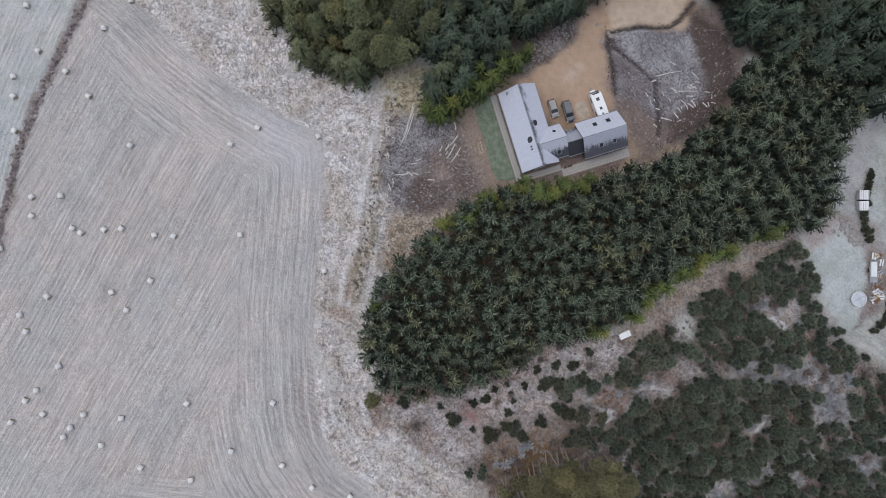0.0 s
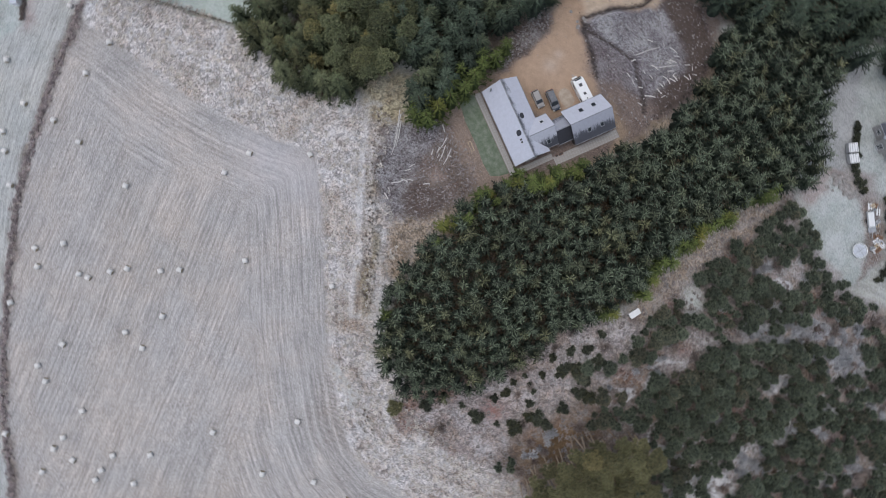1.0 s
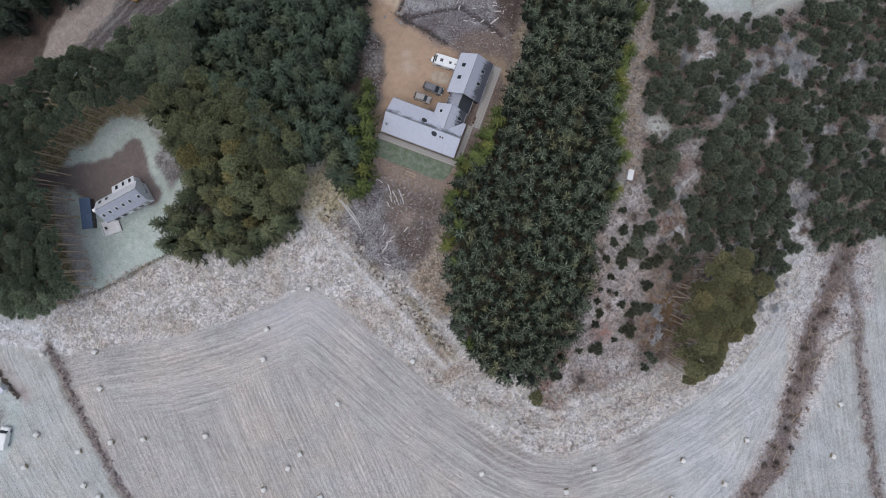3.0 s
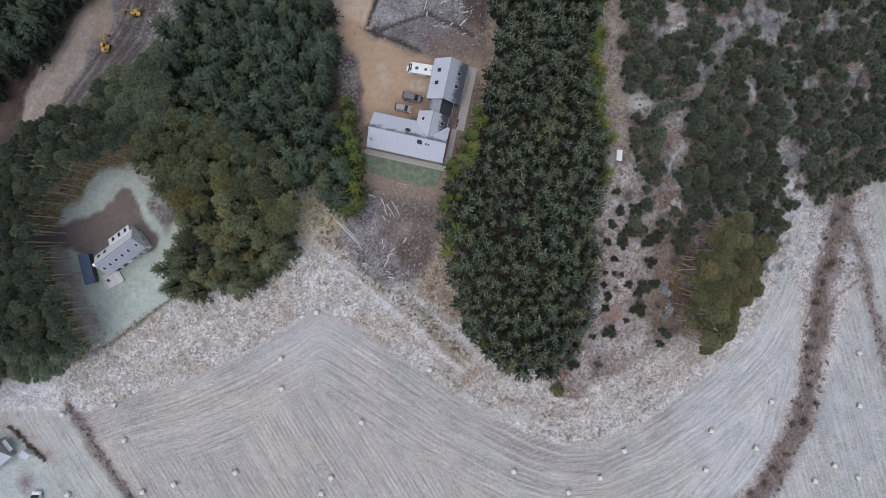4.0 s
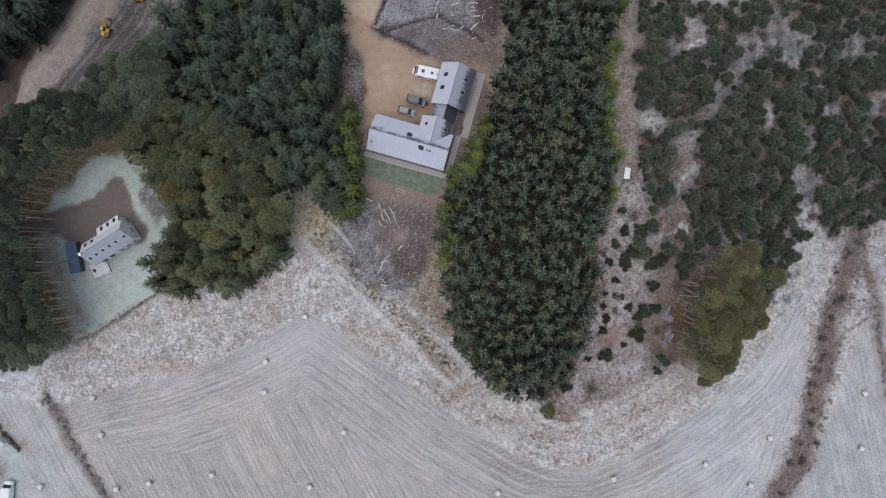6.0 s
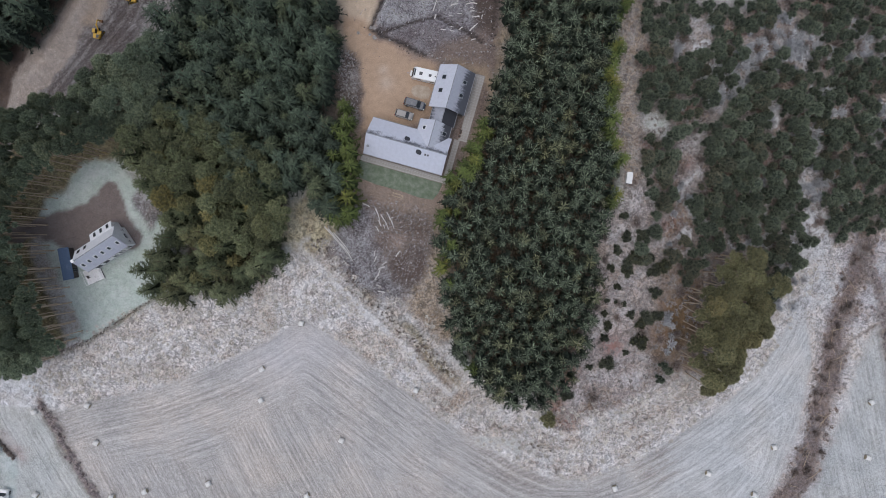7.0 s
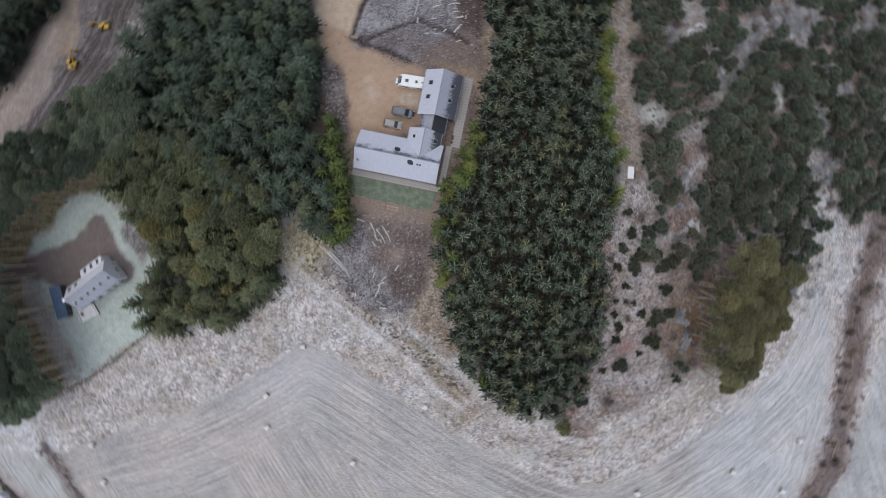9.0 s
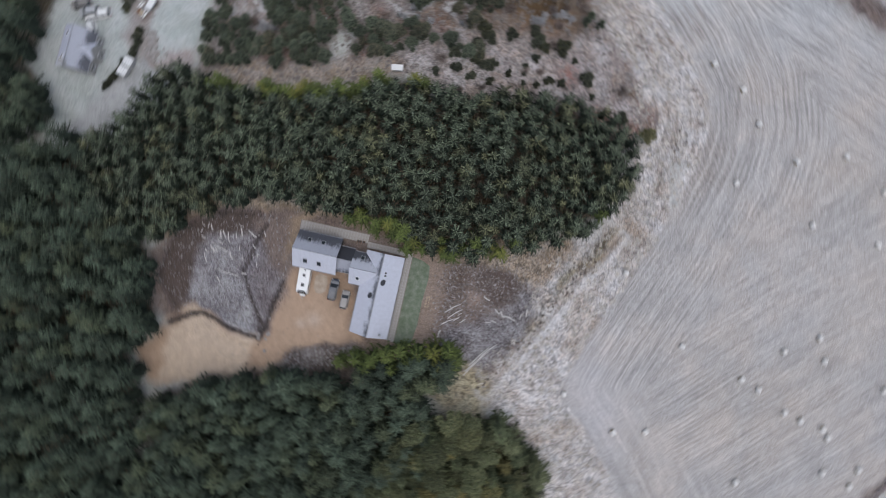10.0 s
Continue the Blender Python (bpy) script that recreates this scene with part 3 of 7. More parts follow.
    lay(zone([(-15, 48.5), (-4, 50), (4, 49.5), (7, 53), (6, 60), (0, 63.5), (-8, 63)], 2.5) * 0.8, (0.195, 0.172, 0.188), 0.0, 0.1, 0.55, 1.0)
    lay(zone([(-13, 66), (-4, 70), (4, 68), (8, 62), (9, 53), (9, 48), (4.5, 48.5), (4, 60), (-2.3, 62.5), (-9, 62.5)], 1.5), (0.105, 0.08, 0.07), 0.0, 0.1, 0.03, 0.5)
    lay(zone(PALE_SPOIL, 1.0), (0.228, 0.210, 0.226), 0.0, 0.1, 0.65, 1.0)
    lay(zone([(-6, 42), (6, 36), (9, 44), (7, 49), (-2, 46)], 2.0), (0.215, 0.165, 0.142), 0.0, 0.1, 0.08, 0.6)
    lay(zone([(-1, 43), (7, 39), (9.6, 36), (4.2, 17), (6.5, 17), (11, 37), (8, 42)], 1.2), (0.33, 0.25, 0.18), 0.0, 0.1, 0.0, 0.35)
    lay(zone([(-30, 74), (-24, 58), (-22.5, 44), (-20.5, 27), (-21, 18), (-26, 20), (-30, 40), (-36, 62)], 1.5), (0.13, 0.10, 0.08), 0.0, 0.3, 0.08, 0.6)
    lay(zone(YARD, 1.6), (0.415, 0.297, 0.212), 0.0, 0.0, 0.0, 0.06)
    lay(zone(YARD, 1.6) * np.clip(lattice_noise(X, Y, 6, 84, 3) * 1.6 - 0.1, 0, 0.6), (0.31, 0.215, 0.15))
    lay(zone([(-26, 70), (-14, 68), (-10.5, 62), (-14, 57), (-16, 49.5), (-24, 51)], 2.0), (0.50, 0.395, 0.30), 0.0, 0.0, 0.05, 0.15)
    for cx, cy, r in ((-13.2, 37.5, 1.5), (-14.0, 40.2, 1.0)):
        lay(np.exp(-(((X - cx) / r) ** 2 + ((Y - cy) / r) ** 2)) * 0.7, (0.47, 0.38, 0.31))
    lay(np.exp(-(((X + 7.5) / 3.2) ** 2 + ((Y - 32.5) / 1.6) ** 2)) * 0.5, (0.17, 0.12, 0.08))
    lay(zone([(-24, 44), (-19.8, 44), (-18.6, 34), (-19.5, 28), (-22, 27)], 1.2), (0.15, 0.115, 0.10), 0.0, 0.1, 0.22, 1.0)
    # the white house's garden and its drive
    lay(zone(GARDEN, 1.2), (0.41, 0.475, 0.425), 0.0, 0.2, 0.45, 0.0)
    lay(zone([(-64, 14), (-60, 12), (-58, 6), (-61, 4), (-65, 8)], 1.5), (0.20, 0.18, 0.18), 0.0, 0.4, 0.5, 0.8)
    lay(zone(APRON, 0.8), (0.185, 0.152, 0.142), 0.0, 0.0, 0.05, 0.15)
    lay(zone([(-87, -1), (-84, 0), (-80, -9), (-76, -18), (-79, -20), (-84, -9)], 1.2), (0.40, 0.36, 0.33), 0.0, 0.5, 0.4, 0.2)
    edge = np.exp(-(to_line(X + 0.3 * (wx - X), Y + 0.3 * (wy - Y), [(-84, -26), (-74, -21.5), (-64, -14), (-55, -8)]) / 0.55) ** 2)
    lay(edge * 0.75, (0.15, 0.115, 0.07), 0.0, 0.8, 0.1)
    # the haul track with its sand bank
    lay(zone([(-104, 14), (-96, 15), (-93, 30), (-84, 46), (-77, 60), (-80, 70), (-90, 56), (-100, 40), (-112, 30)], 2.0), (0.11, 0.082, 0.07), 0.0, 0.3, 0.05, 0.4)
    lay(zone(TRACK, 1.4), (0.175, 0.150, 0.145), 0.0, 0.1, 0.30, 0.8)
    lay(zone(BANK, 0.7, True, 0.8), (0.43, 0.365, 0.325), 0.0, 0.3, 0.10, 0.5)
    for off in (1.2, 2.6, 3.3, 4.6, 5.4, 6.8, 7.6):
        rutline = [(x + 0.75 * off, y - 0.66 * off) for x, y in ((-90, 26), (-84, 35), (-79, 42), (-72, 51), (-68, 62))]
        lay(np.exp(-(to_line(X + 0.3 * (wx - X), Y + 0.3 * (wy - Y), rutline) / 0.34) ** 2) * 0.8, (0.085, 0.07, 0.068), None, None, 0.0)
    lay(zone([(-78, 46), (-75, 47), (-72, 60), (-77, 58)], 1.5), (0.38, 0.30, 0.24), 0.0, 0.2, 0.1, 0.4)
    lay(zone([(-104, 12), (-95, 15), (-92, 25), (-95, 28), (-104, 20)], 1.5), (0.085, 0.065, 0.06), 0.0, 0.0, 0.0, 0.3)
    # the farm lot
    lay(zone(LOT, 1.5), (0.37, 0.405, 0.385), 0.0, 0.25, 0.5, 0.05)
    lay(zone([(37, 66), (44, 73), (33, 83), (24, 92), (20, 85), (30, 76)], 2.0), (0.315, 0.32, 0.315), 0.0, 0.0, 0.35, 0.05)
    lay(np.clip(1.6 - to_line(wx, wy, [(40, 70), (43, 72.5), (46, 73.6), (49, 73.6), (54, 77)]) / 1.1, 0, 1) * 0.9, (0.30, 0.255, 0.235), 0.0, 0.1, 0.1, 0.3)
    lay(zone([(39, 63.5), (43, 62.5), (43, 68), (39, 69.5)], 1.5), (0.40, 0.345, 0.325), 0.0, 0.2, 0.2, 0.4)
    lay(zone([(43, 70), (47, 72), (52, 72), (52, 76), (45, 78), (41, 74)], 2.0), (0.30, 0.27, 0.25), 0.0, 0.0, 0.2, 0.4)
    lay(zone([(48.5, 73), (50.5, 75), (60, 69), (61, 61), (57.5, 66.5)], 1.2), (0.24, 0.19, 0.165), 0.0, 0.3, 0.25, 0.7)
    lay(zone([(50, 57), (58, 54.5), (62, 58), (60, 60), (53, 58)], 2.0), (0.37, 0.33, 0.32), 0.0, 0.4, 0.5, 0.4)
    # the plot at the western edge
    lay(zone(HOUSE_PLOT, 0.8), (0.40, 0.45, 0.43), 0.0, 0.2, 0.6, 0.0)
    lay(np.exp(-(to_line(wx, wy, [(-98, -38), (-94, -40.6), (-88, -46.5)]) / 1.6) ** 2) * 0.85, (0.40, 0.34, 0.33), 0.0, 0.5, 0.2)
    lay(np.exp(-(((X + 93) / 1.7) ** 2 + ((Y + 52.5) / 2.6) ** 2)) * 0.9, (0.26, 0.22, 0.21), 0.0, 0.6, 0.3, 0.6)
    # ditch, hedge bottoms and the brook
    dd = to_line(wx, wy, DITCH)
    lay(np.clip((4.6 - dd) / 2.4, 0, 1) * 0.8, (0.36, 0.315, 0.31), 0.0, 0.9, 0.25, 0.3)
    lay(np.clip((2.5 - dd) / 0.9, 0, 1), (0.20, 0.158, 0.15), 0.0, 0.6, 0.15, 0.35)
    Z -= 0.9 * np.exp(-(to_line(X, Y, DITCH) / 1.6) ** 2)
    for line, w, dz in ((HEDGE, 1.15, 0.15), (HEDGE_EAST, 1.3, 0.1), (BROOK, 0.45, -0.3)):
        lay(np.exp(-(to_line(wx, wy, line) / w) ** 2) * 0.9, (0.20, 0.165, 0.145), 0.0, 0.7, 0.12)
        Z += dz * np.exp(-(to_line(X, Y, line) / w) ** 2)
    # a bank along the field's inner edge, with a rusty streak of bracken
    fence = [(-27, 3.5), (-19, -4), (-11, -11), (-3, -17), (5, -25)]
    df = to_line(wx, wy, fence)
    lay(np.exp(-(df / 1.5) ** 2) * np.clip(0.35 + 0.5 * (X + 14) / 12 + 0.6 * lattice_noise(X, Y, 5, 83, 2), 0.1, 0.85), (0.20, 0.165, 0.085), 0.0, 0.9, 0.1)
    slot = to_line(X + 0.3 * (wx - X), Y + 0.3 * (wy - Y), [(x - 1.0, y - 1.1) for x, y in fence])
    lay(np.exp(-(slot / 0.42) ** 2) * 0.7, (0.17, 0.13, 0.10), 0.0, 0.4, 0.1)
    lay(np.exp(-((slot - 1.3) / 0.5) ** 2) * (df > slot) * 0.6, (0.58, 0.56, 0.55), 0.0, 0.2, 0.5)
    Z += 0.25 * np.exp(-(df / 1.6) ** 2)
    # relief
    Z += surf[..., 1] * 0.16 * (lattice_noise(X, Y, 1.7, 12, 2))
    Z += debris * (0.22 * lattice_noise(X, Y, 2.6, 13, 3))
    jx, jy = X + 0.35 * (wx - X), Y + 0.35 * (wy - Y)
    heap = np.exp(-(to_line(jx, jy, TRENCH) / 0.42) ** 2) + 0.8 * np.exp(-(to_line(jx, jy, INNER_TRENCH) / 0.36) ** 2)
    Z -= 0.5 * heap
    Z += 0.4 * np.exp(-((to_line(jx, jy, TRENCH) - 1.3) / 0.6) ** 2) * (0.8 + 0.4 * lattice_noise(X, Y, 1.5, 14, 2))
    Z += 1.4 * np.clip(depth_in(X, Y, BANK) / 3 + 0.4, 0, 1)
    lay(np.clip(heap * 1.5, 0, 1), (0.055, 0.046, 0.044), None, None, 0.03, 0.3)
    flat = np.clip(1 - np.maximum(np.abs((X - 0.5) * 0.977 - (Y - 22.3) * 0.215 + 7) / 13, np.abs((X - 0.5) * 0.215 + (Y - 22.3) * 0.977 - 4) / 18.5), 0, 0.2) / 0.2
    Z *= 1 - 0.9 * flat
    far = np.maximum(np.abs(X), np.abs(Y)) > 126
    Z[far] = 0
    n, m = X.shape
    idx = np.arange(n * m).reshape(n, m)
    faces = np.stack([idx[:-1, :-1], idx[:-1, 1:], idx[1:, 1:], idx[1:, :-1]], -1).reshape(-1, 4)
    rgba = np.concatenate([np.clip(alb, 0, 1), np.ones(X.shape + (1,))], -1).reshape(-1, 4)
    surf[..., 3] = 1
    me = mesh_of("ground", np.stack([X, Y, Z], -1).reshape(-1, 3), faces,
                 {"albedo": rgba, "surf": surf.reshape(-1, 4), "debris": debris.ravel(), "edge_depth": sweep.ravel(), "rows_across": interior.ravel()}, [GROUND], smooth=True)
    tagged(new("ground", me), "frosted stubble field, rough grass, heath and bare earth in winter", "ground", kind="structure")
    return xs, ys, Z


GX, GY, GZ = ground()


def height(x, y):
    """The ground's height at a place in the plan."""
    i = int(np.clip(np.searchsorted(GX, x), 1, len(GX) - 1))
    j = int(np.clip(np.searchsorted(GY, y), 1, len(GY) - 1))
    return float(GZ[j - 1:j + 1, i - 1:i + 1].min())


# ---- trees and plants ----
class Shape:
    """Triangles gathered into arrays."""

    def __init__(self):
        self.v, self.f, self.t, self.k = [], [], [], 0

    def tri(self, p, tips):
        self.v += [tuple(q) for q in p]
        self.f.append((self.k, self.k + 1, self.k + 2))
        self.t += tips
        self.k += 3

    def solid(self, verts, faces, tip=0.0):
        self.v += [tuple(q) for q in verts]
        self.f += [tuple(self.k + i for i in f) for f in faces]
        self.t += [tip] * len(verts)
        self.k += len(verts)

    def arrays(self):
        return np.array(self.v, float), np.array(self.f, int), np.array(self.t, float)


def stem(h, r, lean=0.0, seg=6):
    """A tapered trunk with a slight sweep, as arrays."""
    rings = [(0.0, 1.25), (0.12, 1.0), (0.5, 0.72), (1.0, 0.12)]
    v, f = [], []
    for s, w in rings:
        for k in range(seg):
            a = math.tau * k / seg
            v.append((r * w * math.cos(a) + lean * s * s, r * w * math.sin(a), h * s - (0.35 if s == 0 else 0)))
    for j in range(len(rings) - 1):
        for k in range(seg):
            a, b = j * seg + k, j * seg + (k + 1) % seg
            f += [(a, b, b + seg), (a, b + seg, a + seg)]
    return np.array(v, float), np.array(f, int)


def star_crown(seed, h, r, depth=4.2, tiers=6, rays=8, low=0.25, droop=0.0, lit=0.5, peak=0.46):
    """A plantation conifer: a pale ragged star of young fronds on top, wider tiers below darkened with painted shade,
    and an inner cone coloured near-black as inner shade.
    lit: how far down the tiers go from pale to the painted shade."""
    g = np.random.default_rng(seed)
    s = Shape()
    # inner cone, near-black to stand for the shade inside the crown
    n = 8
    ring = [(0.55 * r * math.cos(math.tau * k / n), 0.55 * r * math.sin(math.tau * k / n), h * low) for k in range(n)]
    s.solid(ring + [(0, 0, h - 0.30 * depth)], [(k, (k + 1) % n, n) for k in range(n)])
    up = np.array((0, 0, 1.0))
    turn = g.random() * math.tau
    for w in range(tiers):
        u = w / (tiers - 1)
        z = h - 0.5 - depth * u ** 1.2
        reach = r * (peak + (1.0 - peak) * u ** 0.8)
        count = rays - (2 if w == 0 else 0)
        shift = turn + 2.4 * w + g.normal() * 0.2
        # lower tiers lose tip colour: shade from the boughs above, painted in
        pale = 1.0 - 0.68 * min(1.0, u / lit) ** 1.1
        for b in range(count):
            a = shift + math.tau * (b + g.uniform(-0.48, 0.48)) / count
            L = reach * g.uniform(0.55, 1.30)
            out = np.array((math.cos(a), math.sin(a), 0.0))
            side = np.array((-math.sin(a), math.cos(a), 0.0))
            rise = L * (0.70 * (1 - u) - 0.10 * u - droop * u) * g.uniform(0.6, 1.3)
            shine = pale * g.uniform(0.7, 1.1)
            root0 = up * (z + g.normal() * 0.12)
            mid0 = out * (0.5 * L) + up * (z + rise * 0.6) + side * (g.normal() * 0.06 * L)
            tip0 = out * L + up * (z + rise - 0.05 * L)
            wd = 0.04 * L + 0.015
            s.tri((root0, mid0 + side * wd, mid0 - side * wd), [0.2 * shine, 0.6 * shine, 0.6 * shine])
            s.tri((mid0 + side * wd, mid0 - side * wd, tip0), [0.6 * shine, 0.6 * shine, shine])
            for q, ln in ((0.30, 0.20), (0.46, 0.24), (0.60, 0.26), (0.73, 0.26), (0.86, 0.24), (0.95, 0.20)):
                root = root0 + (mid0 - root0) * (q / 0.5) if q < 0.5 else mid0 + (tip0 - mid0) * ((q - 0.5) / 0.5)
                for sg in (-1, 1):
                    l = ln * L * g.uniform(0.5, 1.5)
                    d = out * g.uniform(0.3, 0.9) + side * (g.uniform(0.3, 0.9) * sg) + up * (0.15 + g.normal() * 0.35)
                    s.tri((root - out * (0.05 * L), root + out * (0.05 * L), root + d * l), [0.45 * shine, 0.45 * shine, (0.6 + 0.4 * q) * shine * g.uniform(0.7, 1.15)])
    for b in range(5):
        a = math.tau * (b + g.random() * 0.4) / 5
        s.tri(((0.05, 0, h - 0.7), (-0.05, 0.04, h - 0.7), (0.30 * math.cos(a), 0.30 * math.sin(a), h - 0.05)), [0.7, 0.7, 1.0])
    return s.arrays()


def lobed_crown(seed, z0, z1, r, lobes=9, lobe_r=0.75, tufts=46, tuft=0.42, flat=0.8, core=0.15):
    """Clumps of needle tufts round cores coloured dark as inner shade, uneven and with gaps."""
    g = np.random.default_rng(seed)
    s = Shape()
    t = (1 + 5 ** 0.5) / 2
    ico = np.array([(-1, t, 0), (1, t, 0), (-1, -t, 0), (1, -t, 0), (0, -1, t), (0, 1, t), (0, -1, -t), (0, 1, -t), (t, 0, -1), (t, 0, 1), (-t, 0, -1), (-t, 0, 1)]) / math.hypot(1, t)
    tri = [(0, 11, 5), (0, 5, 1), (0, 1, 7), (0, 7, 10), (0, 10, 11), (1, 5, 9), (5, 11, 4), (11, 10, 2), (10, 7, 6), (7, 1, 8), (3, 9, 4), (3, 4, 2), (3, 2, 6), (3, 6, 8), (3, 8, 9), (4, 9, 5), (2, 4, 11), (6, 2, 10), (8, 6, 7), (9, 8, 1)]
    for k in range(lobes):
        if k == 0:
            c = np.array((0.0, 0.0, z1 - lobe_r * 0.8))
        else:
            a = math.tau * (k * 0.382 + g.random() * 0.12)
            q = (k / lobes) ** 0.6
            c = np.array((math.cos(a) * (r - lobe_r * 0.7) * q, math.sin(a) * (r - lobe_r * 0.7) * q, z1 - lobe_r * 0.8 - (z1 - z0 - lobe_r) * q ** 2 * g.uniform(0.6, 1.0)))
        lr = lobe_r * g.uniform(0.75, 1.2)
        # low tip value paints the core as shade between the tufts
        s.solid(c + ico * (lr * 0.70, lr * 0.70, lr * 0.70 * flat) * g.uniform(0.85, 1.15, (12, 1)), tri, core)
        for _ in range(tufts):
            d = g.normal(size=3)
            d[2] = abs(d[2]) * 0.9 - 0.25
            d /= np.linalg.norm(d)
            p = c + d * (lr * 0.66, lr * 0.66, lr * 0.66 * flat)
            e = d + g.normal(size=3) * 0.75
            e /= np.linalg.norm(e)
            n = np.cross(e, g.normal(size=3))
            n /= np.linalg.norm(n)
            l = tuft * g.uniform(0.6, 1.25)
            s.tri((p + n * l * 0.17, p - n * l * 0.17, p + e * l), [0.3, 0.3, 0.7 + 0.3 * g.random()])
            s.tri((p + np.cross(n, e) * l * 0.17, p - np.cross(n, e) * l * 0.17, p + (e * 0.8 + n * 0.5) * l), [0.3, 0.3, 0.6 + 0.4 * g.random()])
    return s.arrays()


def twig_shrub(seed, h, r, twigs=70):
    """A leafless shrub: forked twigs from one stool."""
    g = np.random.default_rng(seed)
    s = Shape()
    for _ in range(twigs):
        a, e = g.random() * math.tau, g.uniform(0.15, 1.0)
        base = np.array((math.cos(a), math.sin(a), 0)) * r * 0.15
        tip = np.array((math.cos(a) * r * e, math.sin(a) * r * e, h * (1.05 - 0.55 * e * e) * g.uniform(0.7, 1.1)))
        mid = (base + tip) / 2 + g.normal(size=3) * r * 0.08
        n = np.cross(tip - base, g.normal(size=3))
        n = n / np.linalg.norm(n) * 0.045
        s.tri((base + n, base - n, mid), [0, 0, 0.4])
        s.tri((mid + n, mid - n, tip), [0.4, 0.4, 1.0])
        for _ in range(3):
            q = mid + (tip - mid) * g.uniform(0, 0.8)
            b = q + (tip - base) * 0.3 + g.normal(size=3) * r * 0.16
            s.tri((q + n * 1.1, q - n * 1.1, b), [0.5, 0.5, 1.0])
    return s.arrays()


def tuft_clump(seed, h, r, blades=12):
    """A grass or heather tussock: blades that fall outward."""
    g = np.random.default_rng(seed)
    s = Shape()
    for k in range(blades):
        a = math.tau * (k + g.random()) / blades
        d = np.array((math.cos(a), math.sin(a), 0))
        n = np.array((-d[1], d[0], 0)) * r * 0.16
        e = g.uniform(0.4, 1.1)
        p = d * r * 0.1
        s.tri((p + n, p - n, d * r * e + np.array((0, 0, h * (1.1 - 0.6 * e)))), [0.15, 0.15, 1.0])
    return s.arrays()


def scatter(outline, gap, jitter=0.38, shrink=1.0, seed=1, keep=None):
    """Places in an outline on a loose grid."""
    g = np.random.default_rng(seed)
    pts = np.array(outline) * shrink
    x0, y0 = pts.min(0)
    x1, y1 = pts.max(0)
    xs, ys = np.meshgrid(np.arange(x0, x1, gap), np.arange(y0, y1, gap * 0.87))
    xs = xs + (np.arange(xs.shape[0]) % 2)[:, None] * gap / 2
    xs, ys = xs.ravel() + g.uniform(-jitter, jitter, xs.size) * gap, ys.ravel() + g.uniform(-jitter, jitter, xs.size) * gap
    ok = inside(xs, ys, [tuple(p) for p in pts])
    if keep is not None:
        ok &= keep(xs, ys)
    return list(zip(xs[ok].tolist(), ys[ok].tolist()))


def crown_mesh(name, arrays, mat):
    v, f, t = arrays
    return mesh_of(name, v, f, {"tip": t}, [mat])


def tree_kinds(name, label, category, group, crowns, trunks):
    """A function that plants one tree of a kind with a crown and a trunk, and keeps count."""
    def plant(x, y, k, size, tall, turn, lean=(0, 0)):
        base = thing(name, pose(x, y, height(x, y), lean[0], lean[1], turn), label, category, group)
        base.scale = (size, size, tall)
        share("trunk", trunks[k % len(trunks)], base)
        share("crown", crowns[k % len(crowns)], base)
        return base
    return plant


def forest(name, label, category, kinds, places, mats, seed=3, size=(0.85, 1.2), group=""):
    """Far or uncountable growth as one object: kinds are (crown arrays, trunk arrays or None)."""
    g = np.random.default_rng(seed)
    V, F, T, R, M, k0 = [], [], [], [], [], 0
    for x, y in places:
        (cv, cf, ct), trunk = kinds[g.integers(len(kinds))]
        a, q, qz, rnd = g.random() * math.tau, g.uniform(*size), g.uniform(*size), g.random()
        rot = np.array(((math.cos(a), -math.sin(a), 0), (math.sin(a), math.cos(a), 0), (0, 0, 1)))
        z = height(x, y)
        bits = [(cv, cf, ct, 0)] + ([(trunk[0], trunk[1], np.zeros(len(trunk[0])), 1)] if trunk is not None else [])
        for v, f, t, mi in bits:
            V.append((v * (q, q, qz)) @ rot.T + (x, y, z))
            F.append(f + k0)
            T.append(t)
            R.append(np.full(len(v), rnd))
            M.append(np.full(len(f), mi))
            k0 += len(v)
    me = mesh_of(name, np.concatenate(V), np.concatenate(F), {"tip": np.concatenate(T), "tree": np.concatenate(R)}, mats, np.concatenate(M))
    return tagged(new(name, me), label, category, group, "stuff")


def span_rule(places, centre, count):
    """The places nearest to a spot of the plan, and the others."""
    order = sorted(places, key=lambda p: math.hypot(p[0] - centre[0], p[1] - centre[1]))
    return order[:count], order[count:]


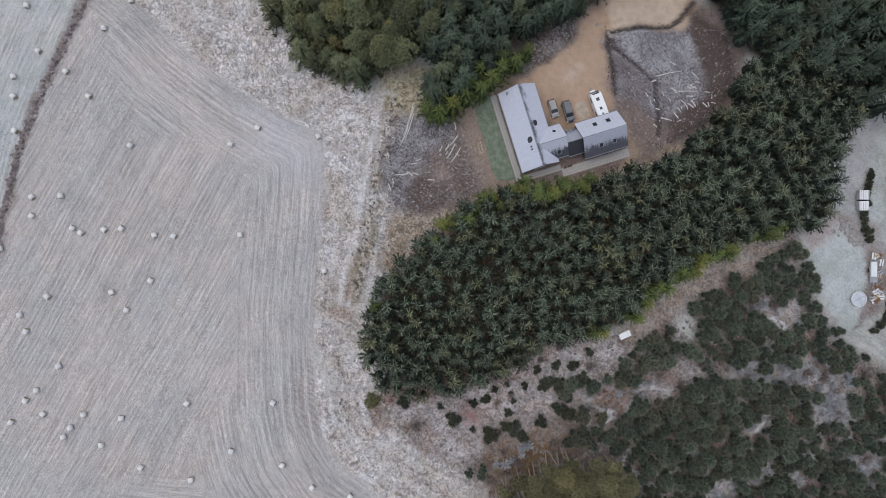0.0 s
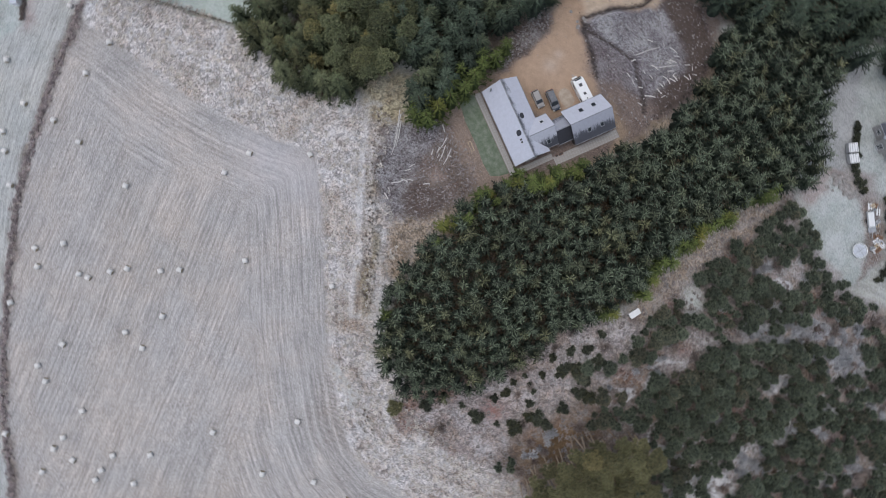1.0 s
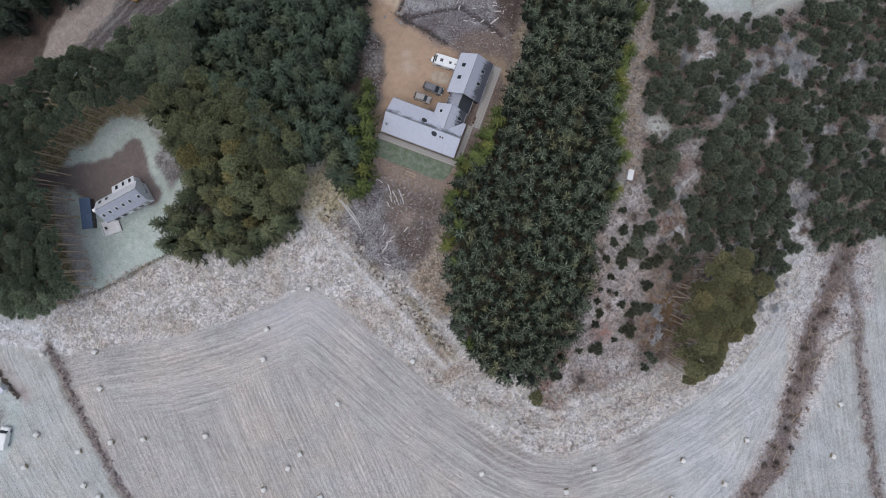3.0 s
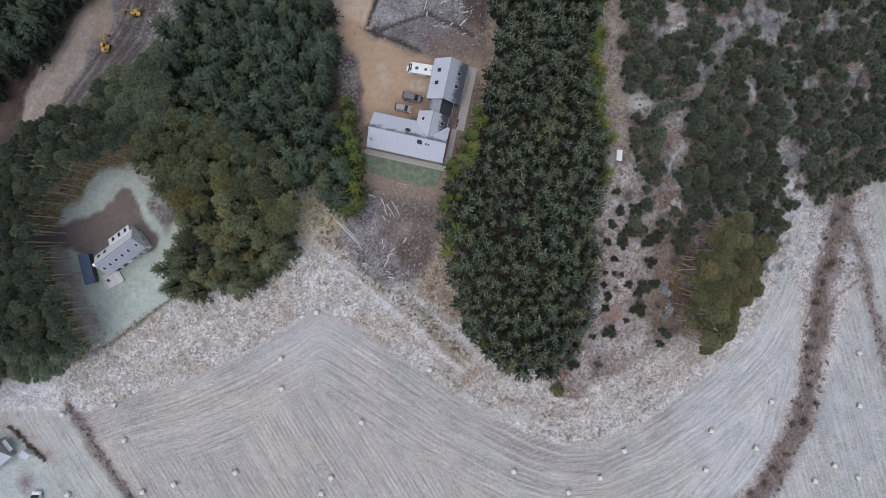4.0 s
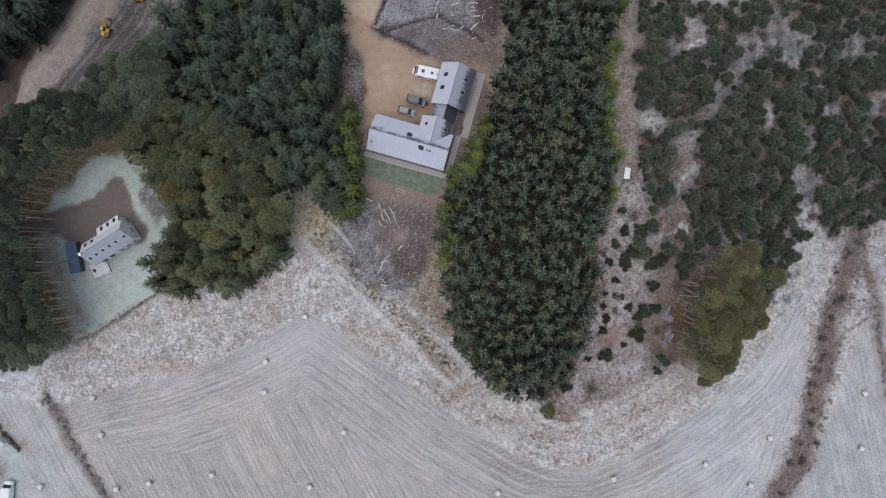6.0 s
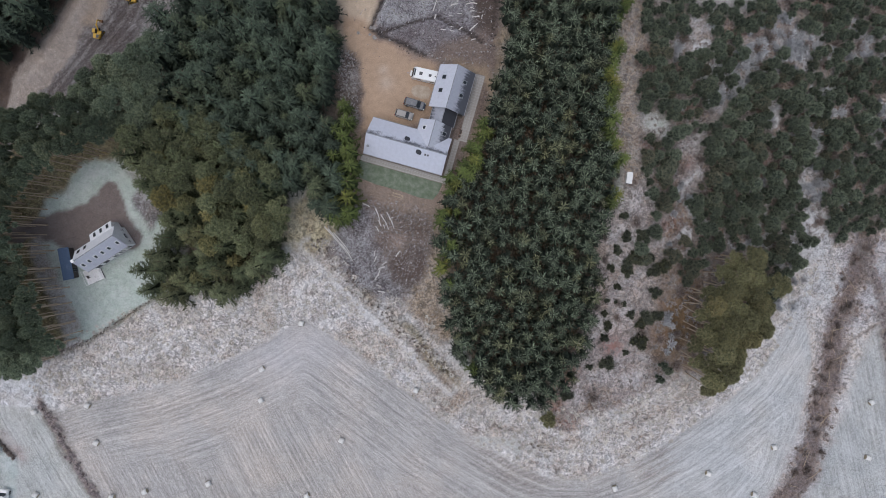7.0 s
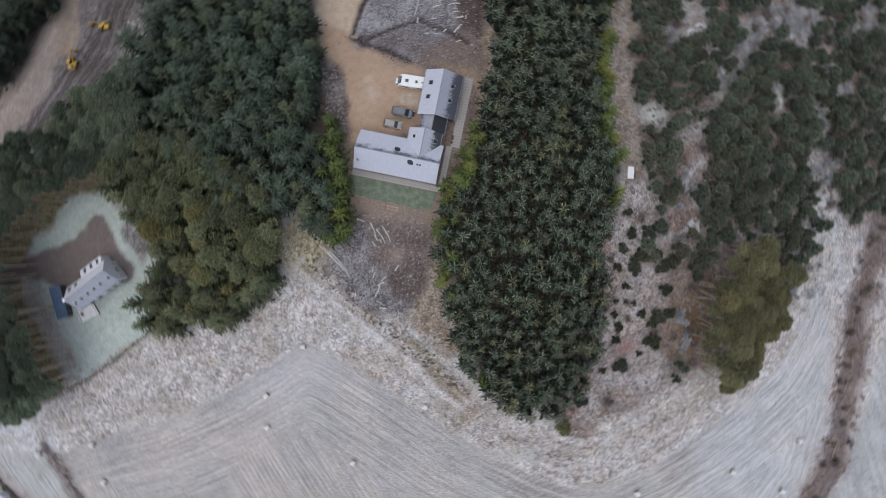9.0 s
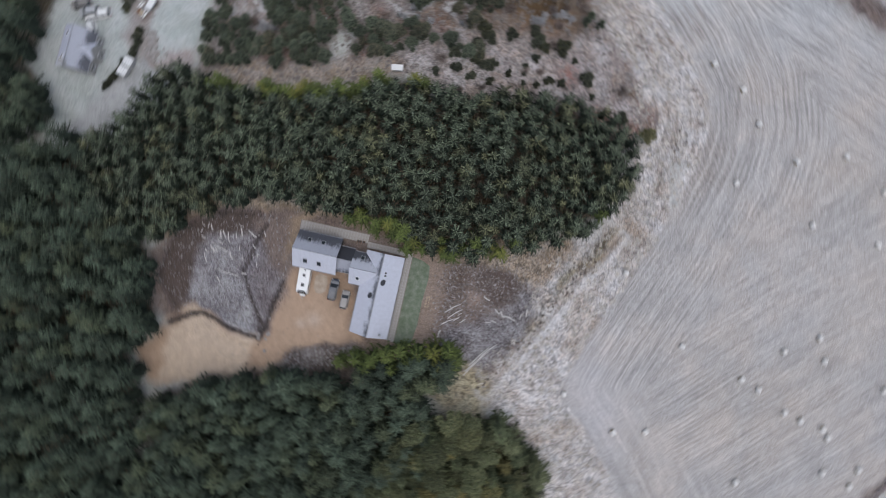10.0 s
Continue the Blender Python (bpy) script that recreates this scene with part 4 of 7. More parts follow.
def plantations():
    g = np.random.default_rng(21)
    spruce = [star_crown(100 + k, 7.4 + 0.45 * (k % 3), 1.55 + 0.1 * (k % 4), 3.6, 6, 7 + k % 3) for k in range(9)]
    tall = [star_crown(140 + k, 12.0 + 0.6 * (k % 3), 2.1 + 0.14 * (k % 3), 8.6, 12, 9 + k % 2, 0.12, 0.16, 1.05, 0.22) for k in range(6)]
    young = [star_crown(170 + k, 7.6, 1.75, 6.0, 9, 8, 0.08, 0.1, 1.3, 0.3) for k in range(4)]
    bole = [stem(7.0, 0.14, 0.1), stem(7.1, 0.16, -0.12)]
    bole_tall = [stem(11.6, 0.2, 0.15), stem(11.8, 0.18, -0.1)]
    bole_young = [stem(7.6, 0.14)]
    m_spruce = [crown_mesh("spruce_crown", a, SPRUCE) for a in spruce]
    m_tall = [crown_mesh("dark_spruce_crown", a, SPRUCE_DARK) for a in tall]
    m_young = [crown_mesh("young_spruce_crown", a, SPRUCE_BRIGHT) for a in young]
    m_bole = [mesh_of("bole", v, f, {}, [BARK]) for v, f in bole]
    m_bole_t = [mesh_of("tall_bole", v, f, {}, [BARK]) for v, f in bole_tall]
    m_bole_y = [mesh_of("young_bole", v, f, {}, [BARK]) for v, f in bole_young]

    # the tongue of spruce between house and heath
    rim = lambda x, y: depth_in(x, y, STAND)
    places = scatter([(17 + (x - 17) * (1.07 if x < 17 else 1.03), 25 + (y - 25) * 1.025) for x, y in STAND], 2.25, 0.36, 1.0, 5, lambda x, y: np.hypot(x - 38, y - 19.5) > 3.6)
    near, rest = span_rule(places, (17, 0), 300)
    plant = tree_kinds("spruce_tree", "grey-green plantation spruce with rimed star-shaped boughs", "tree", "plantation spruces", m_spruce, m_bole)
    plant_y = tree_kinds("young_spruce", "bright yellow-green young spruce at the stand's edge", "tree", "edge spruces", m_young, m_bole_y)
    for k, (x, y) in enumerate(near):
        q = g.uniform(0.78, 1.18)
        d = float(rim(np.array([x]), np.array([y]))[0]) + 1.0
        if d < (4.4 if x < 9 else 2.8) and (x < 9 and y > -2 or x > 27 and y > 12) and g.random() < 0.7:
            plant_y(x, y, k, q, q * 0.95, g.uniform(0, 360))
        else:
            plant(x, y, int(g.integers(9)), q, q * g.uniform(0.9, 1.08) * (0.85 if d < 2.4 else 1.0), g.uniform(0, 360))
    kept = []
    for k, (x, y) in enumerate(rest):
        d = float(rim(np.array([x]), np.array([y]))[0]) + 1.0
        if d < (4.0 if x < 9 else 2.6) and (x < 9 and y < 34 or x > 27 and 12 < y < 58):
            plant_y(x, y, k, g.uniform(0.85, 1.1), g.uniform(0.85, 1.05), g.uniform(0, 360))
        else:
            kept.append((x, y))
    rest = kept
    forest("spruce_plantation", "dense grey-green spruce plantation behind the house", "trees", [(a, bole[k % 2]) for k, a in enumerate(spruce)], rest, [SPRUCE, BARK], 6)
    # sunlit yellowish fringe on its flanks
    fringe = [(1.4, 11), (1.6, 7), (1.6, 2.5), (2.9, -4), (3.2, 17.5), (32.8, 46), (32.2, 41), (32.4, 36), (32.6, 31), (35.5, 22), (34.2, 27), (33.4, 52), (34.6, 57)]
    for k, (x, y) in enumerate(fringe):
        q = g.uniform(0.75, 1.1)
        plant_y(x, y, k, q * 0.95, q * 0.85, g.uniform(0, 360))

    # the dark stand west of the yard
    places = scatter(WEST_STAND, 2.9, 0.36, 0.93, 8)
    near, rest = span_rule(places, (-30, 25), 170)
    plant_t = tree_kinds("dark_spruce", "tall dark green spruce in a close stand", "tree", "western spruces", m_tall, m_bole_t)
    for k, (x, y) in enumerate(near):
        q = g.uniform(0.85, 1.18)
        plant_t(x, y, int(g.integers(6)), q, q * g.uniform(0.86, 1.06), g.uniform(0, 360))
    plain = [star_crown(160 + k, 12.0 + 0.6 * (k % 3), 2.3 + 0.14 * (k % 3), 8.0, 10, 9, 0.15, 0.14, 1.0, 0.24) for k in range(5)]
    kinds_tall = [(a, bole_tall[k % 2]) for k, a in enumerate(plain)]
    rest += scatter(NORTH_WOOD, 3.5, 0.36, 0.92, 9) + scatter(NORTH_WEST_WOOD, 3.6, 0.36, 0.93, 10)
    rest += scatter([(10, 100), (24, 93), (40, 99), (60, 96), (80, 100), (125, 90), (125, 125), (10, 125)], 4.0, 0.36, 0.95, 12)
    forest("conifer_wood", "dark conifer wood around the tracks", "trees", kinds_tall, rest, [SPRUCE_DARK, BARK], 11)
    for k, (x, y) in enumerate([(-23.2, 33), (-22.4, 29.5), (-22.6, 26), (-21.4, 23), (-20.6, 20), (-21.0, 16.5), (-20.8, 13.2), (-20.6, 10), (-22.6, 8.6), (-23.5, 12), (-24.5, 9.5), (-23.2, 18.5), (-24.6, 22), (-24.6, 27.5)]):
        q = g.uniform(1.1, 1.35)
        plant_y(x * 0.905, y * 0.95, k, q, q * 1.05, g.uniform(0, 360))

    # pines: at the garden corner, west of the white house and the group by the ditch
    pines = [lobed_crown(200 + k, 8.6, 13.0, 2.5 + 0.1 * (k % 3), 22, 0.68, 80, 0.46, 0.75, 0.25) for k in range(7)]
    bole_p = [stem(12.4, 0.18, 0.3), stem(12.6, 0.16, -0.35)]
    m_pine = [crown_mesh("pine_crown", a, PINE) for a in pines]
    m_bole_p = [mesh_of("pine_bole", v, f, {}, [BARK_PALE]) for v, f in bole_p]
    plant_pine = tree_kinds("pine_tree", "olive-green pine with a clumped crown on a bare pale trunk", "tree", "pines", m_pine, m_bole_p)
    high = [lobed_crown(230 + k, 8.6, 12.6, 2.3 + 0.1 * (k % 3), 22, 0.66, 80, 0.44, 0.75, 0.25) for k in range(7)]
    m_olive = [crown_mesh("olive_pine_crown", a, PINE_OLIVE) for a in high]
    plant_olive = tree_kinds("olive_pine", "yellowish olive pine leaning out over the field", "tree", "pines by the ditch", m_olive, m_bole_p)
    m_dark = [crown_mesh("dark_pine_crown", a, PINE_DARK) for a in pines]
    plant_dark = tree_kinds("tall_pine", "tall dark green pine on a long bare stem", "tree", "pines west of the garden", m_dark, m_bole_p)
    for outline, gap, seed, plant_p in ((PINE_CORNER, 3.3, 13, plant_pine), (PINE_GROUP, 2.4, 14, plant_olive)):
        for x, y in scatter(outline, gap, 0.42, 1.0 if outline is PINE_GROUP else 0.94, seed):
            q = g.uniform(0.8, 1.15)
            if outline is PINE_GROUP and float(depth_in(np.array([x]), np.array([y]), PINE_GROUP)[0]) < 0.7:
                continue
            if outline is PINE_GROUP:
                plant_p(x, y, int(g.integers(30)), q * (0.8 if x < 53 else 1.0), q * g.uniform(0.9, 1.1), g.uniform(-60, 15), (0, g.uniform(5, 12)))
            elif y > 0.0 and g.random() < 0.55:
                plant_p(x, y, int(g.integers(30)), q, q * g.uniform(0.85, 1.1), g.uniform(0, 360))
    places = scatter(WEST_WOOD, 2.35, 0.38, 0.94, 15)
    near, rest = span_rule(places, (-82, 4), 210)
    for x, y in near:
        q = g.uniform(0.6, 0.88)
        plant_dark(x, y, int(g.integers(24)), q, g.uniform(1.25, 1.5), g.uniform(0, 360))
    forest("pine_wood", "dark green pine wood west of the garden", "trees", [(a, bole_p[k % 2]) for k, a in enumerate(pines)], rest, [PINE_DARK, BARK_PALE], 16)
    # two dark spruces in front of the corner pines
    big = [star_crown(190 + k, 11.8, 2.9, 9.6, 14, 10, 0.06, 0.30, 1.35, 0.14) for k in range(5)]
    m_big = [crown_mesh("broad_spruce_crown", a, mat) for a, mat in zip(big, (PINE, SPRUCE_OLIVE, SPRUCE_OLIVE, SPRUCE_OLIVE, PINE))]
    plant_b = tree_kinds("broad_spruce", "broad olive-green spruce with drooping boughs", "tree", "garden corner spruces", m_big, m_bole_t)
    for k, (x, y) in enumerate(scatter([(-50 + (x + 50) * 1.03, 8 + (y - 8) * 1.0) for x, y in PINE_CORNER], 3.4, 0.40, 1.0, 17)):
        plant_b(x, y, k, g.uniform(0.75, 1.12), g.uniform(0.75, 1.12), g.uniform(0, 360))


def heath_plants():
    g = np.random.default_rng(31)
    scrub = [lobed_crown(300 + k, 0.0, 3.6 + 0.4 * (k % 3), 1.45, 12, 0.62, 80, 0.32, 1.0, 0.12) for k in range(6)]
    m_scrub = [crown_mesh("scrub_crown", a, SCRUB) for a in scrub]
    stemlet = [mesh_of("scrub_bole", *stem(2.4, 0.09), {}, [BARK])]

    def cover(x, y):
        n = 0.55 * lattice_noise(x, y * 0.6, 10, 40, 2) + 0.75 * lattice_noise(x, y * 0.5, 3.6, 41, 2)
        open_ground = (to_line(x, y, [(76, 22), (78, 14), (80, 6), (80, 0), (77, -6)]) < 2.3) | (to_line(x, y, [(37, 56), (37, 40), (39, 26), (41, 15), (38, 2)]) < 2.6)
        open_ground |= (np.hypot(x - 44, y - 32) < 3.2)
        for cx, cy, r in HEATH_GAPS:
            open_ground |= np.hypot(x - cx, (y - cy) / 1.5) < r
        sparse = (y < 14) & (x < 47.5) | (y < 34) & (x < 44)
        group = inside(x, y, PINE_GROUP)
        return (n > np.where(sparse, 0.10, np.where(x > 70, -0.80, -0.42))) & ~open_ground & ~group & ~inside(x, y, LOT) & (depth_in(x, y, STAND) < -2) & ~((y < 2) & (x < 46.5))
    places = scatter(HEATH, 2.15, 0.46, 1.0, 32, cover)
    near, rest = span_rule(places, (55, 22), 300)
    plant = tree_kinds("scrub_pine", "low rounded self-sown pine on the rimed heath", "tree", "heath pines", m_scrub, stemlet)
    for x, y in near:
        q = g.uniform(0.55, 1.45)
        plant(x, y, int(g.integers(6)), q, q * g.uniform(0.8, 1.2), g.uniform(0, 360))
    if rest:
        forest("heath_scrub", "thicket of low pines across the heath", "scrub", [(lobed_crown(320 + k, 0.2, 3.4, 1.5, 9, 0.70, 54, 0.38, 1.0, 0.12), None) for k in range(5)], rest, [SCRUB, BARK], 33, (0.65, 1.25))
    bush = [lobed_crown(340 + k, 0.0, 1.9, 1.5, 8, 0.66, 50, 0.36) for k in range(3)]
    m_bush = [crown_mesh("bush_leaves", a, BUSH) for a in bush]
    for k, (x, y, q) in enumerate([(28.6, -25.6, 1.25), (36.6, -18.6, 1.35), (36.4, -11.0, 0.9), (36.0, -13.6, 0.8), (43.4, -13.6, 1.5),
                                   (44.5, -8.6, 1.35), (43.2, -10.0, 1.0), (39.6, -6.2, 0.55), (36.0, -5.6, 0.5), (38.0, -5.8, 0.45), (33.2, -19.8, 0.6), (39.4, 2.0, 1.1), (41.0, 3.6, 1.2), (40.0, 0.6, 1.0), (37.4, 5.2, 0.9), (43.5, 24.5, 1.2), (41.6, 37.5, 1.0), (38.0, -2.6, 0.7), (41.2, -8.2, 0.8), (46.0, -3.2, 1.1), (45.2, 1.2, 1.25), (35.6, -8.4, 0.65), (40.6, -16.4, 0.55), (39.2, 8.2, 1.0), (46.8, -8.0, 1.0), (43.8, 3.8, 1.2), (36.4, 1.2, 0.8), (47.5, 2.4, 1.3), (42.4, 8.6, 1.1), (38.4, 12.4, 0.8)]):
        b = thing("round_bush", pose(x, y, height(x, y), 0, 0, 77 * k), "dark round evergreen bush on frosted grass", "bush", "bushes by the stand")
        b.scale = (q, q, q)
        share("foliage", m_bush[k % 3], b)
        share("stem", stemlet[0], b, Matrix.Diagonal((0.6, 0.6, 0.35, 1)))
    b = thing("olive_shrub", pose(25.2, -31.6, height(25.2, -31.6)), "low olive-brown shrub at the tip of the spruces", "shrub")
    share("foliage", crown_mesh("olive_leaves", lobed_crown(346, 0.0, 1.5, 1.9, 12, 0.6, 46, 0.5, 0.7, 0.3), PINE_OLIVE), b)
    share("stem", stemlet[0], b, Matrix.Diagonal((0.6, 0.6, 0.35, 1)))
    gorse = [lobed_crown(350, 0.0, 1.2, 0.8, 5, 0.4, 40, 0.25)]
    b = thing("gorse_bush", pose(88.6, 46.5, height(88.6, 46.5)), "small gorse bush in yellow flower", "bush")
    share("foliage", crown_mesh("gorse_flowers", gorse[0], GORSE), b)
    share("stem", stemlet[0], b, Matrix.Diagonal((0.5, 0.5, 0.25, 1)))
    brown = [(twig_shrub(380 + k, 1.5, 1.3, 90), None) for k in range(4)]
    forest("heath_shrubs", "leafless brown shrubs among the heath pines", "shrubs", brown, scatter(HEATH, 5.2, 0.48, 0.97, 37, lambda x, y: (lattice_noise(x, y, 7, 47, 2) > 0.02) & ~inside(x, y, LOT) & (depth_in(x, y, STAND) < -1)), [TWIG], 38, (0.6, 1.4))
    rimed = [(twig_shrub(390 + k, 1.3, 1.25, 120), None) for k in range(4)]
    white = scatter(HEATH, 2.0, 0.48, 0.98, 39, lambda x, y: (lattice_noise(x, y, 6, 48, 2) > 0.30) & (x > 48) & ~inside(x, y, PINE_GROUP) & ~inside(x, y, LOT))
    for cx, cy, n in ((76, 30, 22), (77.5, 22, 18), (79, 40, 12), (63, 49.5, 10), (61, 42.5, 10), (68, 34, 8), (83, 24, 10), (96, 50, 10), (86, 50, 10), (72, 49, 10), (64.5, 20.5, 8), (55, 43, 10), (57.5, 38.5, 10), (69, 9, 8), (72, 5, 8), (46, 50, 6), (74, 0, 7), (71, -3, 5)):
        white += [(cx + g.normal() * 1.4, cy + g.normal() * 2.0) for _ in range(n)]
    forest("rimed_shrubs", "low leafless shrubs white with rime on the heath", "shrubs", rimed, white, [RIMED], 53, (0.5, 1.15))
    heather = [(tuft_clump(360 + k, 0.32, 0.72, 14), None) for k in range(4)]
    forest("heather", "rimed heather and dead grass over the heath", "heather", heather, scatter(HEATH, 1.5, 0.45, 0.98, 34, lambda x, y: (depth_in(x, y, STAND) < -1) & (lattice_noise(x, y, 3.0, 45, 2) > -0.25)), [HEATHER], 35, (0.6, 1.5))


def margins():
    straw = [(tuft_clump(400 + k, 0.32, 0.66, 13), None) for k in range(4)]
    band = [(-84, -33), (-90, -30), (-80, -21.5), (-66, -14.5), (-56, -8.5), (-36, -3), (-24, 5), (-16, -3.5), (-1, -11), (6, -24), (28, -29), (48, -24), (66, -14), (78, 6), (82, 2), (78, -4), (68.3, -20), (52, -34.5), (43, -40), (34.5, -43.8), (27, -44.4), (20.8, -42.6), (2, -32.6), (-18, -19), (-28, -13), (-48, -25.6), (-73, -34)]
    places = scatter(band, 1.35, 0.45, 1.0, 41, lambda x, y: lattice_noise(x, y, 3.5, 46, 2) > -0.3)
    forest("rough_grass", "frosted straw-coloured rough grass along the field margin", "grass", straw, places, [STRAW_TUFT], 42, (0.6, 1.5))
    shrubs = [(twig_shrub(420 + k, 1.7, 1.2), None) for k in range(5)]

    def along(line, gap, wide, seed):
        g = np.random.default_rng(seed)
        out = []
        for (ax, ay), (bx, by) in zip(line[:-1], line[1:]):
            n = int(math.hypot(bx - ax, by - ay) / gap) + 1
            for k in range(n):
                s = (k + g.random()) / n
                out.append((ax + (bx - ax) * s + g.normal() * wide, ay + (by - ay) * s + g.normal() * wide))
        return out
    forest("ditch_shrubs", "leafless brown alder scrub along the ditch", "shrubs", shrubs, along(DITCH, 1.7, 1.3, 43), [TWIG], 44, (0.4, 0.95))
    bough = bpy.data.meshes.new("fallen_branch")
    bm = rods(((-1.8, 0, 0.15), (0.2, 0.1, 0.35), 0.08, 0.07), ((0.15, 0.1, 0.34), (2.0, -0.1, 0.3), 0.07, 0.03), ((0.3, 0.1, 0.35), (1.2, 0.7, 0.5), 0.05, 0.02), seg=6)
    bm.to_mesh(bough)
    bm.free()
    bough.materials.append(BARK_PALE)
    gb = np.random.default_rng(57)
    for k, (x, y) in enumerate(along(DITCH[1:9], 2.6, 0.9, 58)):
        o = tagged(new("fallen_branch", bough), "bare fallen branch lying across the ditch", "branch", "branches in the ditch")
        q = gb.uniform(0.5, 1.1)
        o.matrix_basis = pose(x, y, height(x, y) + 0.25, 0, gb.uniform(-8, 8), gb.uniform(0, 360)) @ Matrix.Diagonal((q, q, 1, 1))
    low = [(tuft_clump(440 + k, 0.55, 0.62, 16), None) for k in range(4)]
    forest("ditch_brush", "matted dead grass and brush on the banks of the ditch", "grass", low, along([(x + 1.9, y) for x, y in DITCH], 0.5, 0.6, 54) + along([(x - 1.9, y) for x, y in DITCH], 0.5, 0.6, 55), [TWIG], 56, (0.6, 1.3))
    forest("hedge_scrub", "low matted brown hedge between the fields", "hedge", low, along(HEDGE, 0.16, 0.42, 45) + along(HEDGE_EAST, 0.25, 0.6, 46), [TWIG_DARK], 47, (0.6, 1.2))
    forest("garden_verge", "thin line of dead brambles along the garden edge", "brambles", shrubs, along([(-83, -25), (-74, -21), (-64, -13.8), (-56, -8)], 0.22, 0.15, 49), [TWIG], 52, (0.08, 0.2))
    forest("bracken", "brown bracken and brambles on the bank", "bracken", shrubs, along([(-27, 3.5), (-19, -4), (-11, -11), (-3, -17), (4, -24)], 0.3, 0.9, 48) + along([(22, -37.5), (26, -38)], 0.5, 0.7, 50), [TWIG], 51, (0.14, 0.34))


plantations()
heath_plants()
margins()


# ---- materials of buildings and vehicles ----
def frosted_roof(name, under, rime, cover=0.5, top=0.0, reach=2.8, run=0.0):
    """Slates or sheet under a thin coat of frost that has gone in patches. top: more (+) or less (-) of it left towards the ridge, over that reach;
    run: how far meltwater has streaked it."""
    n = Nodes(name, 0.55)
    big = n.noise(0.45, 5, 0.6)
    fine = n.noise(4.5, 6, 0.8)
    down = n.ramp(n.dot(n.co, (0, 1, 0)), 0.2, reach)
    left = n.math('ADD', n.math('MULTIPLY', big, 0.6), n.math('MULTIPLY', fine, 0.5))
    left = n.math('ADD', left, n.math('MULTIPLY', n.math('SUBTRACT', 0.5, down), top))
    streaks = n.noise(1.0, 3, 0.6, n.combine(n.math('MULTIPLY', n.dot(n.co, (1, 0, 0)), 3.4), n.math('MULTIPLY', n.dot(n.co, (0, 1, 0)), 0.22), 0.0))
    left = n.math('ADD', left, n.math('MULTIPLY', n.math('SUBTRACT', streaks, 0.5), run))
    col = n.mix(n.ramp(left, 0.70 - cover * 0.4, 0.86 - cover * 0.4), under, rime)
    courses = n.ramp(n.math('FRACT', n.math('MULTIPLY', n.dot(n.co, (0, 1, 0)), 4.0)), 0.0, 0.16, 0.88, 1.0)
    joints = n.ramp(n.math('FRACT', n.math('MULTIPLY', n.dot(n.co, (1, 0, 0)), 1.1)), 0.0, 0.07, 0.93, 1.0)
    col = n.scale(n.scale(col, courses), joints)
    col = n.scale(col, n.ramp(n.noise(1.4, 4), 0.3, 0.7, 0.95, 1.05))
    n.bump(n.math('ADD', courses, n.math('MULTIPLY', fine, 0.3)), 0.4, 0.03)
    return n.colour(col)


def glossy(name, col, rough=0.2, coat=0.0, metal=0.0):
    n = Nodes(name, rough)
    n.bsdf.inputs["Metallic"].default_value = metal
    n.bsdf.inputs["Specular IOR Level"].default_value = 0.5
    n.bsdf.inputs["Coat Weight"].default_value = coat
    dust = n.noise(2.5, 4)
    return n.colour(n.mix(n.ramp(dust, 0.45, 0.8, 0.0, 0.35), col, tuple(0.6 * c + 0.12 for c in col)))


ROOF_PALE = frosted_roof("frosted_pale_roof", (0.30, 0.305, 0.345), (0.51, 0.525, 0.595), 1.05, 0.0, 2.8, 0.15)
ROOF_WHITE = frosted_roof("thickly_frosted_roof", (0.52, 0.53, 0.57), (0.76, 0.77, 0.80), 0.95)
ROOF_NORTH = frosted_roof("frosted_roof_thawed_at_ridge", (0.11, 0.113, 0.128), (0.56, 0.57, 0.635), 0.84, -0.38)
ROOF_GREY = frosted_roof("frosted_grey_roof", (0.15, 0.155, 0.175), (0.53, 0.54, 0.60), 0.98, 0.0, 2.8, 0.25)
ROOF_DARK = frosted_roof("slate_roof_frosted_towards_the_ridge", (0.090, 0.094, 0.110), (0.37, 0.38, 0.43), 0.62, 0.75, 5.2, 0.45)
ROOF_BLACK = frosted_roof("wet_black_slate_roof", (0.045, 0.046, 0.054), (0.15, 0.155, 0.175), 0.15)
ROOF_MID = frosted_roof("thinly_frosted_grey_roof", (0.20, 0.205, 0.24), (0.40, 0.415, 0.48), 0.92)
ROOF_THAW = frosted_roof("patchily_frosted_roof", (0.075, 0.078, 0.09), (0.47, 0.48, 0.53), 0.60, 0.6, 4.6, 0.5)
ROOF_BLUE = frosted_roof("blue_sheet_roof", (0.075, 0.115, 0.19), (0.15, 0.20, 0.28), 0.25)
LEAD = surface("ridge_lead", (0.22, 0.225, 0.24), (0.36, 0.365, 0.39), 2.0, 0.5)
RENDER_GREY = surface("grey_rendered_wall", (0.30, 0.29, 0.28), (0.40, 0.39, 0.38), 1.2, 0.9)
RENDER_WHITE = surface("white_rendered_wall", (0.78, 0.78, 0.78), (0.86, 0.86, 0.855), 1.2, 0.85)
TIMBER_DARK = surface("dark_timber_cladding", (0.055, 0.05, 0.05), (0.10, 0.09, 0.085), 2.5, 0.8)
TIMBER_PALE = surface("pale_sawn_timber", (0.42, 0.33, 0.22), (0.55, 0.45, 0.32), 2.5, 0.8)
LOGWOOD = surface("weathered_log", (0.52, 0.49, 0.46), (0.74, 0.72, 0.70), 2.0, 0.9)
STICKWOOD = surface("brash_wood", (0.07, 0.055, 0.05), (0.50, 0.475, 0.48), 1.6, 0.9)
